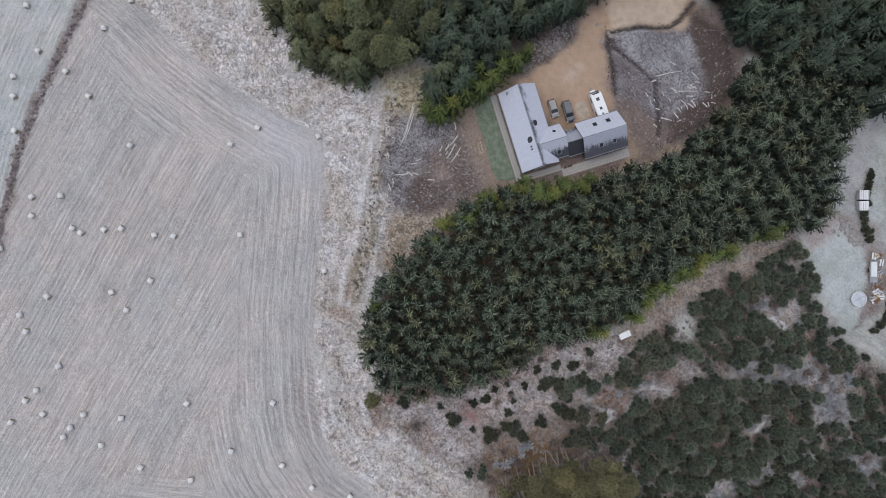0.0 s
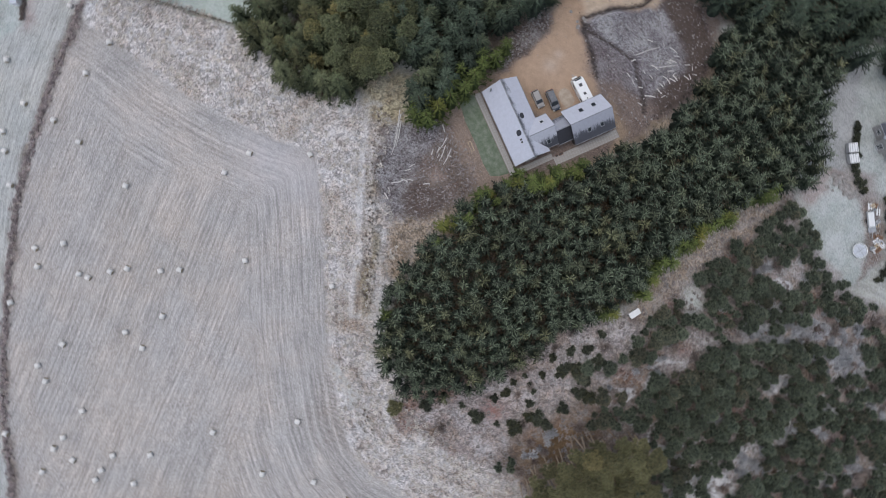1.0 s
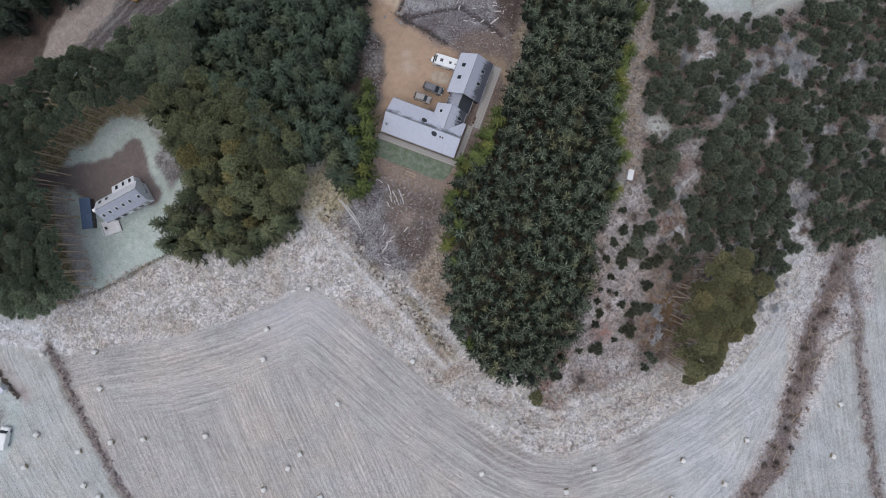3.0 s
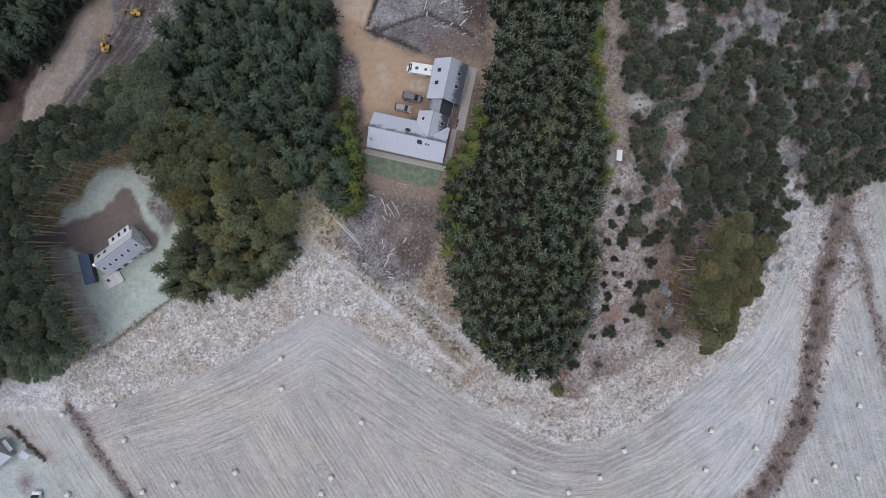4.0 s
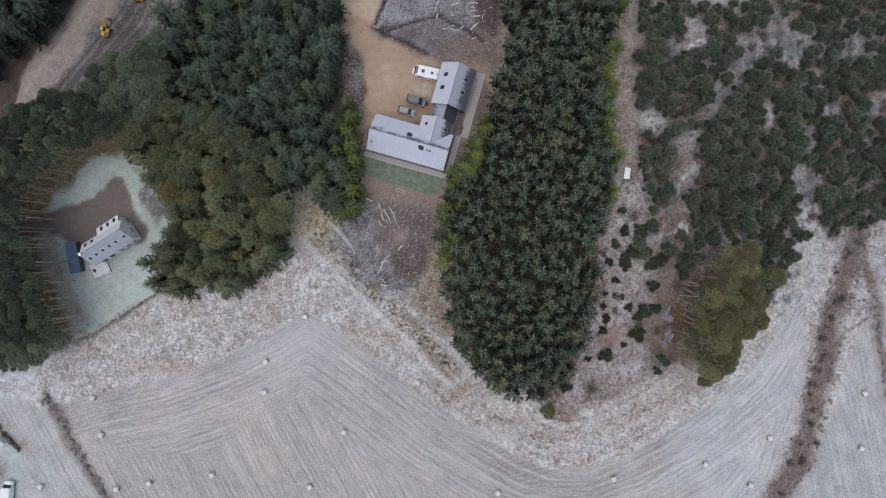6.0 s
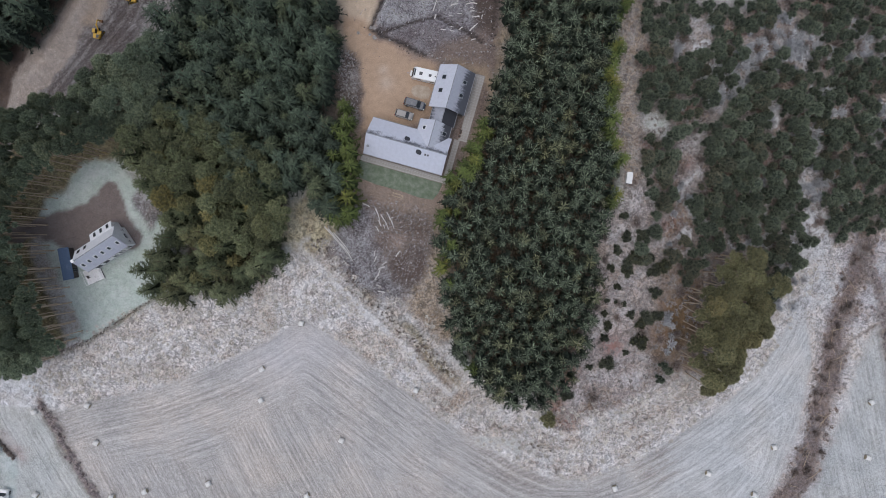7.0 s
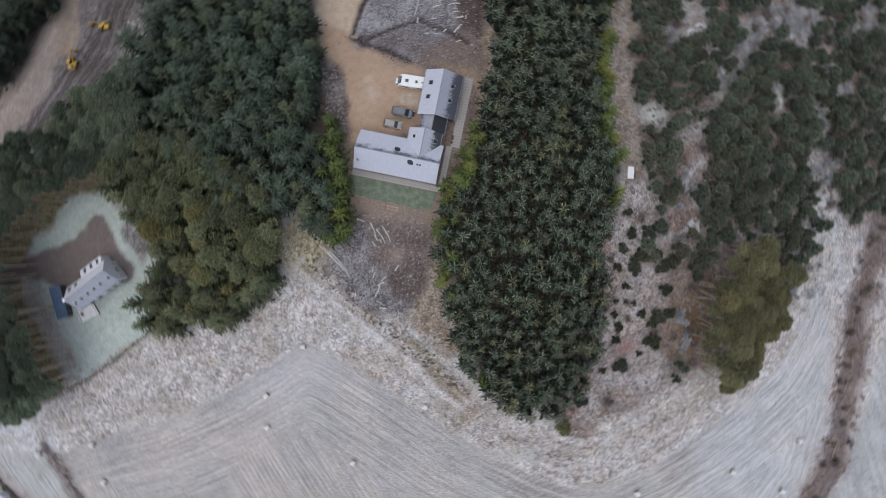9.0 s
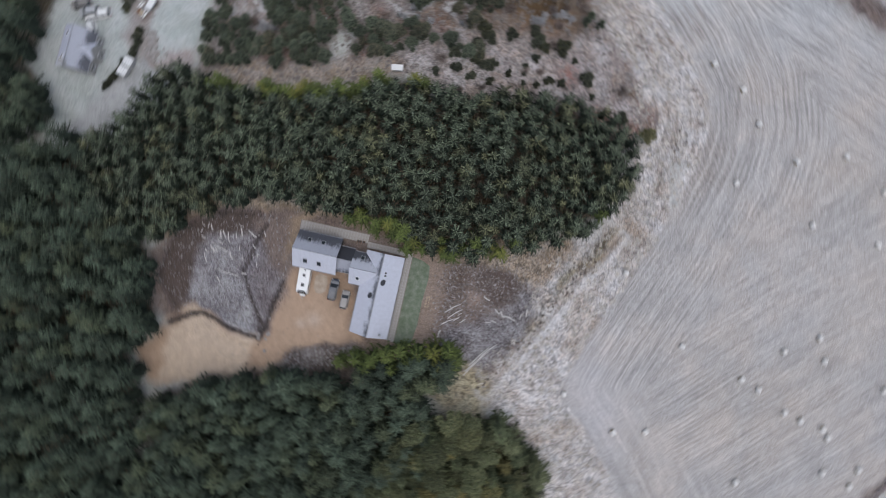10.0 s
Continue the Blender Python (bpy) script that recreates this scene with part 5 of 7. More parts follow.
PAVING = surface("concrete_paving", (0.33, 0.31, 0.29), (0.43, 0.41, 0.39), 0.8, 0.9, 0, 0.4)
PAVING_DARK = surface("wet_paving_joint", (0.20, 0.18, 0.165), (0.28, 0.255, 0.235), 0.9, 0.9)
SLAB = surface("pale_gravel_patch", (0.36, 0.29, 0.225), (0.46, 0.385, 0.31), 1.2, 0.95)
TURF = surface("frosted_turf", (0.115, 0.145, 0.095), (0.20, 0.225, 0.175), 0.9, 0.95, 0, 0.9, 0.05, 0.3)
DECK = surface("frosted_decking", (0.66, 0.645, 0.65), (0.80, 0.79, 0.795), 1.4, 0.9)
GLASS = glossy("window_glass", (0.035, 0.042, 0.05), 0.06)
FRAME_WHITE = glossy("white_frame", (0.72, 0.72, 0.72), 0.4)
FRAME_DARK = glossy("dark_frame", (0.05, 0.05, 0.055), 0.4)
PAINT_NAVY = glossy("dark_blue_car_paint", (0.035, 0.042, 0.06), 0.22, 0.8)
PAINT_BRONZE = glossy("grey_brown_car_paint", (0.20, 0.185, 0.175), 0.28, 0.8)
PAINT_WHITE = glossy("white_vehicle_paint", (0.72, 0.72, 0.71), 0.35, 0.4)
PAINT_SILVER = glossy("silver_car_paint", (0.36, 0.37, 0.38), 0.3, 0.6)
DIGGER_YELLOW = glossy("yellow_machine_paint", (0.52, 0.31, 0.03), 0.45)
RUBBER = surface("tyre_rubber", (0.018, 0.018, 0.018), (0.035, 0.034, 0.032), 3.0, 0.9)
ALLOY = glossy("wheel_rim", (0.45, 0.45, 0.46), 0.35, 0, 0.8)
LAMP_CLEAR = glossy("headlight_lens", (0.62, 0.62, 0.60), 0.1)
LAMP_RED = glossy("rear_lens", (0.30, 0.015, 0.012), 0.15)
STEEL = surface("galvanised_steel", (0.30, 0.31, 0.32), (0.42, 0.43, 0.44), 2.0, 0.5, 0.6)
RUST = surface("rusty_steel", (0.16, 0.085, 0.05), (0.26, 0.15, 0.09), 2.5, 0.9)
SOIL = surface("dark_wet_soil", (0.045, 0.036, 0.032), (0.10, 0.08, 0.07), 2.0, 0.9, 0, 0.6)
STONE = surface("field_stone", (0.22, 0.20, 0.185), (0.40, 0.38, 0.365), 2.0, 0.95, 0, 0.7)
TARP = surface("pale_tarpaulin", (0.44, 0.46, 0.50), (0.58, 0.60, 0.63), 1.5, 0.6)
WRAP = surface("frosted_bale_wrap", (0.60, 0.58, 0.55), (0.74, 0.72, 0.69), 2.2, 0.8, 0, 0.6)
STRAW = surface("straw_bale_end", (0.27, 0.225, 0.155), (0.40, 0.34, 0.25), 4.0, 0.95, 0, 0.8)


# ---- buildings ----
def slope_matrix(axis, c, a, side, eave, ridge, half):
    """The plane of one roof slope: x along the ridge, y down the slope, z out of it. Origin on the ridge at a."""
    run = Vector((0, side, 0)) if axis == 'u' else Vector((side, 0, 0))
    down = (run * half + Vector((0, 0, eave - ridge))).normalized()
    along = Vector((1, 0, 0)) if axis == 'u' else Vector((0, 1, 0))
    out = along.cross(down)
    if out.z < 0:
        along, out = -along, -out
    origin = Vector((a, c, ridge)) if axis == 'u' else Vector((c, a, ridge))
    m = Matrix((along, down, out)).transposed().to_4x4()
    m.translation = origin
    return m, 1 if (along.x + along.y) > 0 else -1


def gable_block(parent, axis, c, half, a0, a1, eave, ridge, wall_mat, mats, verge=0.3, thick=0.14, chop0=False, chop1=False):
    """Walls, two roof slopes, ridge cap and gutters of one range. mats: the slopes towards + and -."""
    wall = half - 0.4
    w0, w1 = a0 + (0 if chop0 else verge), a1 - (0 if chop1 else verge)
    wall_top = eave + (ridge - eave) * 0.4 / half
    prof = [(-wall, -0.3), (wall, -0.3), (wall, wall_top - 0.12), (0, ridge - 0.16), (-wall, wall_top - 0.12)]
    bm = bmesh.new()
    ends = []
    for a in (w0, w1):
        ends.append([bm.verts.new((a, c + s, z) if axis == 'u' else (c + s, a, z)) for s, z in prof])
    bm.faces.new(ends[0]), bm.faces.new(ends[1][::-1])
    for k in range(5):
        bm.faces.new((ends[0][k - 1], ends[0][k], ends[1][k], ends[1][k - 1]))
    bmesh.ops.recalc_face_normals(bm, faces=bm.faces)
    part("wall", bm, wall_mat, parent)
    length = math.hypot(half, ridge - eave)
    for side, mat in ((1, mats[0]), (-1, mats[1])):
        m, sg = slope_matrix(axis, c, (a0 + a1) / 2, side, eave, ridge, half)
        L = (a1 - a0) / 2
        ob = part("roof_slope", boxes((-L, L, 0.0, length, -thick, 0.0), bevel=0.02), mat, parent)
        ob.matrix_basis = m
        g = (c + side * (half + 0.06))
        ends = ((a0, g, eave - 0.06), (a1, g, eave - 0.06)) if axis == 'u' else ((g, a0, eave - 0.06), (g, a1, eave - 0.06))
        part("gutter", rods((*ends, 0.07), seg=6), LEAD, parent)
    ends = ((a0, c, ridge), (a1, c, ridge)) if axis == 'u' else ((c, a0, ridge), (c, a1, ridge))
    part("ridge_cap", rods((*ends, 0.11), seg=6), LEAD, parent)


def rooflight(parent, axis, c, half, eave, ridge, a, down, side, w=0.8, h=1.2, frame_mat=None):
    m, sg = slope_matrix(axis, c, a, side, eave, ridge, half)
    ob = part("rooflight", boxes((-w / 2, w / 2, down, down + 0.1, 0.0, 0.1), (-w / 2, w / 2, down + h - 0.1, down + h, 0.0, 0.1), (-w / 2, -w / 2 + 0.09, down, down + h, 0.0, 0.1), (w / 2 - 0.09, w / 2, down, down + h, 0.0, 0.1)), frame_mat or FRAME_WHITE, parent)
    ob.matrix_basis = m
    part("pane", boxes((-w / 2 + 0.05, w / 2 - 0.05, down + 0.05, down + h - 0.05, 0.01, 0.06)), GLASS, ob)


def window(parent, x, y, z, w, h, face, name="window", frame_mat=None):
    """A framed window on a wall; face is the way it looks, in degrees."""
    ob = part(name, boxes((-w / 2, w / 2, 0, 0.09, 0, 0.09), (-w / 2, w / 2, 0, 0.09, h - 0.09, h), (-w / 2, -w / 2 + 0.09, 0, 0.09, 0, h), (w / 2 - 0.09, w / 2, 0, 0.09, 0, h), (-0.04, 0.04, 0, 0.08, 0.05, h - 0.05)), frame_mat or FRAME_WHITE, parent)
    ob.matrix_basis = pose(x, y, z, 0, 0, face - 90)
    part("pane", boxes((-w / 2 + 0.05, w / 2 - 0.05, 0.0, 0.05, 0.05, h - 0.05)), GLASS, ob)
    part("sill", boxes((-w / 2 - 0.06, w / 2 + 0.06, 0.0, 0.18, -0.07, -0.004)), LEAD, ob)


def long_house():
    h = thing("long_house", pose(0.5, 22.3, 0, 0, 0, -12.4), "long single-storey house with frosted pale roofs and a slate wing", "house")
    # the long range, the cross gable, the low link and the north wing
    gable_block(h, 'u', 0.0, 3.9, -16.9, 0.1, 2.6, 6.1, RENDER_GREY, (ROOF_NORTH, ROOF_PALE))
    gable_block(h, 'v', -4.0, 3.35, 0.8, 6.3, 2.6, 5.85, RENDER_GREY, (ROOF_THAW, ROOF_GREY), chop0=True)
    gable_block(h, 'v', -2.9, 2.6, 6.2, 9.4, 2.5, 4.7, TIMBER_DARK, (ROOF_BLACK, ROOF_DARK), chop0=True, chop1=True, verge=0.1)
    gable_block(h, 'v', -2.6, 3.75, 9.1, 18.1, 3.0, 6.6, TIMBER_DARK, (ROOF_DARK, ROOF_GREY))
    for a in (12.6, 15.4):
        rooflight(h, 'v', -2.6, 3.75, 3.0, 6.6, a, 2.5, -1, 0.8, 1.0, FRAME_DARK)
        rooflight(h, 'v', -2.6, 3.75, 3.0, 6.6, a, 2.4, 1, 0.8, 1.1, STEEL)
    rooflight(h, 'v', -4.0, 3.35, 2.6, 5.85, 4.5, 2.2, -1, 0.85, 1.0)
    rooflight(h, 'v', -4.0, 3.35, 2.6, 5.85, 4.3, 2.6, 1, 0.85, 1.1, STEEL)
    # flue and vents on the long roof
    part("flue", rods(((-16.0, -2.4, 3.6), (-16.0, -2.4, 5.1), 0.16), ((-16.0, -2.4, 5.15), (-16.0, -2.4, 5.4), 0.26, 0.1), seg=10), STEEL, h, "steel flue with a cowl")
    for u, down, r, side in ((-5.6, 1.15, 0.62, -1), (-8.6, 1.6, 0.62, 1)):
        m, sg = slope_matrix('u', 0.0, u, side, 2.6, 6.1, 3.9)
        bm = bmesh.new()
        for dx, dy, q in ((0, 0, 1.0), (0.45, -0.35, 0.55), (-0.4, 0.4, 0.6)):
            bmesh.ops.create_cone(bm, cap_ends=True, segments=11, radius1=r * q, radius2=r * q * 0.9, depth=0.05, matrix=Matrix.Translation((dx * r, down + dy * r, 0.02 + 0.01 * q)))
        part("roof_flashing", bm, ROOF_BLACK, h, "dark lead flashing bare of frost").matrix_basis = m
    m, sg = slope_matrix('u', 0.0, -3.9, -1, 2.6, 6.1, 3.9)
    for du in (-0.28, 0.28):
        part("roof_vent", boxes((du - 0.16, du + 0.16, 1.1, 1.5, 0.0, 0.16), bevel=0.03), TIMBER_DARK, h).matrix_basis = m
    # windows and doors
    for u in (-15.2, -12.2, -9.0, -5.8, -2.6):
        window(h, u, -3.5, 0.6, 1.9, 1.5, -90)
    for u in (-14.0, -11.0):
        window(h, u, 3.5, 0.9, 1.2, 1.1, 90)
    window(h, -0.2, 0.0, 0.6, 2.2, 1.6, 0)
    window(h, -0.2, 0.0, 3.0, 1.0, 1.0, 0)
    window(h, 0.75, 11.5, 0.8, 1.4, 1.2, 0, frame_mat=FRAME_DARK)
    window(h, 0.75, 15.5, 0.8, 1.4, 1.2, 0, frame_mat=FRAME_DARK)
    window(h, -2.6, 17.8, 0.9, 1.4, 1.2, 90, frame_mat=FRAME_DARK)
    window(h, -0.7, 7.8, 0.1, 1.0, 2.0, 0, "door", FRAME_DARK)
    window(h, -5.1, 7.8, 0.1, 1.0, 2.0, 180, "door", FRAME_DARK)
    # paths and lawn
    rot = pose(0.5, 22.3, 0, 0, 0, -12.4)
    pave = tagged(new("paving"), "grey concrete paving strip round the house", "paving", kind="structure")
    pave.matrix_basis = rot
    slab = boxes((-0.29, 0.29, -0.29, 0.29, 0.0, 0.06), bevel=0.012)
    me = bpy.data.meshes.new("paving_slab")
    slab.to_mesh(me)
    slab.free()
    me.materials.append(PAVING)
    spots = [(-17.2 + 0.6 * i, -4.3 - 0.6 * j) for i in range(31) for j in range(2)] + [(0.75 + 0.6 * i, -3.7 + 0.6 * j) for i in range(2) for j in range(14)] + [(1.6 + 0.6 * i, 4.7 + 0.6 * j) for i in range(3) for j in range(24)]
    g = np.random.default_rng(77)
    for u, v in spots:
        share("slab", me, pave, pose(u, v, 0.02 + g.uniform(0, 0.012), g.uniform(-0.4, 0.4), g.uniform(-0.4, 0.4), g.uniform(-0.6, 0.6)))
    part("bedding", boxes((-17.6, 1.7, -5.3, -3.95, -0.3, 0.03), (0.4, 1.7, -3.94, 4.4, -0.3, 0.03), (1.25, 3.15, 4.41, 18.9, -0.3, 0.03)), PAVING_DARK, pave)
    lawn = new("lawn")
    tagged(lawn, "narrow frosted green lawn strip beside the terrace", "lawn", kind="structure")
    lawn.matrix_basis = rot
    bm = bmesh.new()
    prism(bm, [(-17.6, -5.35), (-17.9, -7.2), (-17.2, -8.8), (-13, -9.3), (-8, -9.2), (-3.5, -9.5), (-0.5, -9.2), (0.3, -7.5), (0.6, -5.35)], -0.3, 0.10)
    part("turf", bm, TURF, lawn)
    for u in (1.9, 2.15, 2.3):
        part_z = 5.2 + (u - 1.9) * 3
        b = thing("planter", rot @ pose(1.35, part_z, 0.08), "small dark planter by the back door", "planter", "planters by the door")
        part("pot", boxes((-0.25, 0.25, -0.25, 0.25, 0, 0.45), bevel=0.03), RUST, b)
        part("soil", boxes((-0.2, 0.2, -0.2, 0.2, 0.4, 0.47)), TIMBER_DARK, b)
    pad = new("parking_pad")
    tagged(pad, "pale gravel parking pad beside the caravan", "parking pad", kind="structure")
    bm = bmesh.new()
    prism(bm, [(-7.6, 37.0), (-6.6, 37.5), (-4.2, 37.2), (-3.6, 36.2), (-4.1, 34.7), (-5.6, 34.6), (-7.3, 35.1), (-7.8, 36.0)], -0.2, 0.035)
    part("gravel", bm, SLAB, pad)


def white_house():
    h = thing("white_house", pose(-66.0, 2.55, 0, 0, 0, 216.5), "white rendered house with frosted roof and rows of rooflights", "house")
    # u runs from the glazed gable towards the back, v to the south-east
    gable_block(h, 'u', 0.45, 2.55, 0.2, 10.2, 4.1, 7.6, RENDER_WHITE, (ROOF_MID, ROOF_WHITE), verge=0.12)
    # a lower slope carries the roof on over the side rooms
    bm = bmesh.new()
    for a in (0.9, 6.0):
        for v, z in ((-1.6, -0.3), (-3.4, -0.3), (-3.4, 2.95), (-1.6, 4.3)):
            bm.verts.new((a, v, z))
    q = list(bm.verts)
    for f in ((0, 1, 2, 3), (7, 6, 5, 4), (0, 4, 5, 1), (1, 5, 6, 2), (2, 6, 7, 3), (3, 7, 4, 0)):
        bm.faces.new([q[k] for k in f])
    bmesh.ops.recalc_face_normals(bm, faces=bm.faces)
    part("side_room_wall", bm, RENDER_WHITE, h)
    m, sg = slope_matrix('u', -1.9, 3.4, -1, 2.3, 4.5, 2.9)
    ob = part("side_room_roof", boxes((-2.7, 2.7, 0.0, 2.15, -0.12, 0.0), bevel=0.02), ROOF_WHITE, h, "low roof slope white with frost")
    ob.matrix_basis = m
    for a in (1.7, 3.3, 4.9):
        rooflight(h, 'u', -1.9, 2.9, 2.3, 4.5, a, 0.6, -1, 0.55, 1.1, FRAME_DARK)
    for a in (0.9, 3.0, 4.6, 6.2, 7.8, 9.3):
        rooflight(h, 'u', 0.45, 2.55, 4.1, 7.6, a, 1.6, 1, 0.7, 1.1)
    for a in (7.4, 9.0):
        rooflight(h, 'u', 0.45, 2.55, 4.1, 7.6, a, 2.4, -1, 0.6, 1.1, FRAME_DARK)
    for v, w in ((-0.95, 0.4), (0.45, 1.2), (1.85, 0.4)):
        window(h, 0.32, v, 1.9, w, 0.8, 180, frame_mat=FRAME_WHITE)
    for a in (1.3, 3.0, 4.6):
        window(h, a, 2.6, 0.4, 1.1, 1.9, 90, "tall_window", FRAME_WHITE)
    for a in (7.0, 8.8):
        window(h, a, 2.6, 0.9, 1.0, 1.2, 90, frame_mat=FRAME_DARK)
    part("chimney", boxes((9.5, 9.9, 0.2, 0.7, 6.8, 8.1), (9.43, 9.97, 0.13, 0.77, 8.1, 8.2), bevel=0.02), RENDER_WHITE, h)
    d = thing("timber_deck", pose(-73.2, -6.75, 0, 0, 0, 28.0), "frosted timber deck with a pale rail beside the house", "deck")
    me = bpy.data.meshes.new("deck_board")
    bm = boxes((-1.9, 1.9, -0.065, 0.065, 0.0, 0.04), bevel=0.008)
    bm.to_mesh(me)
    bm.free()
    me.materials.append(DECK)
    for k in range(22):
        share("board", me, d, pose(0, -1.55 + 0.145 * k, 0.42))
    part("joists", boxes((-1.8, -1.7, -1.6, 1.55, -0.3, 0.418), (1.7, 1.8, -1.6, 1.55, -0.3, 0.418), (-0.05, 0.05, -1.6, 1.55, -0.3, 0.418)), TIMBER_DARK, d)
    part("rail", boxes((-1.9, 1.9, -1.62, -1.56, 1.3, 1.38), (-1.9, -1.84, -1.55, 1.6, 1.3, 1.38), (1.84, 1.9, -1.55, 1.6, 1.3, 1.38)), FRAME_WHITE, d)
    for x, y in ((-1.87, -1.59), (0, -1.59), (1.87, -1.59), (-1.87, 0), (1.87, 0), (-1.87, 1.55), (1.87, 1.55)):
        part("post", boxes((x - 0.04, x + 0.04, y - 0.04, y + 0.04, 0.4, 1.3)), FRAME_WHITE, d)
    t = thing("garden_chair", pose(-74.1, -7.3, 0.46, 0, 0, 40), "small dark garden chair on the deck", "chair")
    part("seat", boxes((-0.25, 0.25, -0.25, 0.25, 0.4, 0.45), bevel=0.01), TIMBER_DARK, t)
    part("backrest", boxes((-0.25, 0.25, 0.22, 0.26, 0.45, 0.9), bevel=0.01), TIMBER_DARK, t)
    for x in (-0.22, 0.22):
        for y in (-0.22, 0.22):
            part("leg", boxes((x - 0.02, x + 0.02, y - 0.02, y + 0.02, 0.0, 0.4)), TIMBER_DARK, t)
    s = thing("garden_shed", pose(-78.2, -4.6, 0, 0, 0, 14.0), "long shed with a blue sheet roof beside the white house", "shed")
    part("wall", boxes((-0.9, 0.9, -3.2, 3.2, -0.2, 2.1)), TIMBER_DARK, s)
    r = part("roof", boxes((-1.15, 1.15, -3.4, 3.4, 0.0, 0.1), bevel=0.02), ROOF_BLUE, s)
    r.matrix_basis = pose(0, 0, 2.25, 0, 4, 0)
    for k in range(12):
        y = -3.2 + 0.58 * k
        part("seam", boxes((-1.13, 1.13, y - 0.02, y + 0.02, 0.1, 0.13)), ROOF_BLUE, r)
    window(s, 0.9, -1.5, 0.1, 0.9, 1.9, 0, "door", FRAME_DARK)


def farmhouse():
    h = thing("farmhouse", pose(41.7, 84.9, 0, 0, 0, -14.5), "small farmhouse with frosted roof and a dark slated front", "house")
    gable_block(h, 'u', 0.0, 3.3, -4.2, 4.2, 3.6, 6.6, RENDER_GREY, (ROOF_PALE, ROOF_DARK))
    gable_block(h, 'v', 0.3, 1.7, -3.9, 0.0, 3.6, 5.6, RENDER_GREY, (ROOF_PALE, ROOF_PALE), chop1=True)
    for a in (-2.6, 2.8):
        window(h, a, -2.9, 0.9, 1.0, 1.2, -90)
        window(h, a, 2.9, 0.9, 1.0, 1.2, 90)
    window(h, 0.3, -3.6, 0.1, 1.0, 2.0, -90, "door")
    part("chimney", boxes((-4.0, -3.3, -0.4, 0.4, 5.6, 7.6), (-4.1, -3.2, -0.5, 0.5, 7.6, 7.72), bevel=0.02), RENDER_GREY, h)
    rooflight(h, 'u', 0.0, 3.3, 3.6, 6.6, -2.4, 1.5, 1)
    rooflight(h, 'u', 0.0, 3.3, 3.6, 6.6, 2.4, 1.5, 1)


def edge_cottage():
    h = thing("edge_cottage", pose(-98.6, -45.6, 0, 0, 0, 38), "small cottage with a frosted roof at the field's corner", "house")
    gable_block(h, 'u', 0.0, 2.6, -4.0, 3.2, 2.5, 5.0, RENDER_GREY, (ROOF_PALE, ROOF_PALE))
    window(h, 2.85, 0.0, 0.8, 1.2, 1.2, 0)
    window(h, 0.0, -2.2, 0.8, 1.2, 1.2, -90)
    window(h, -2.2, 2.2, 0.8, 1.2, 1.2, 90)
    part("porch_roof", boxes((3.2, 4.2, -1.4, 1.4, 2.1, 2.25), bevel=0.02), ROOF_GREY, h)
    for y in (-1.3, 1.3):
        part("porch_post", boxes((4.0, 4.1, y - 0.05, y + 0.05, -0.2, 2.1)), FRAME_WHITE, h)
    s = thing("corner_shed", pose(-92.2, -45.6, 0, 0, 0, -35), "little white garden shed by the hedge", "shed")
    part("wall", boxes((-0.9, 0.9, -0.6, 0.6, -0.2, 1.8)), RENDER_WHITE, s)
    part("roof", boxes((-1.0, 1.0, -0.75, 0.75, 1.8, 1.9), bevel=0.02), ROOF_PALE, s)


def heath_hut():
    s = thing("white_hut", pose(38.8, 20.3, height(38.8, 20.3), 0, 0, -4), "small white-roofed hut at the edge of the spruces", "hut")
    part("wall", boxes((-0.5, 0.5, -1.05, 1.05, -0.2, 1.6)), RENDER_WHITE, s)
    part("roof", boxes((-0.62, 0.62, -1.2, 0.0, 1.62, 1.7), (-0.62, 0.62, 0.01, 1.2, 1.62, 1.7), bevel=0.02), PAINT_WHITE, s)
    part("door", boxes((-0.3, 0.3, -1.09, -1.05, 0.0, 1.4)), FRAME_DARK, s)


# ---- vehicles ----
def wheel(parent, x, y, r, w):
    side = 1 if y > 0 else -1
    t = part("wheel", rods(((x, y - w / 2, r), (x, y + w / 2, r), r), seg=16), RUBBER, parent)
    part("rim", rods(((x, y + side * w * 0.42, r), (x, y + side * (w / 2 + 0.012), r), r * 0.62), seg=12), ALLOY, t)


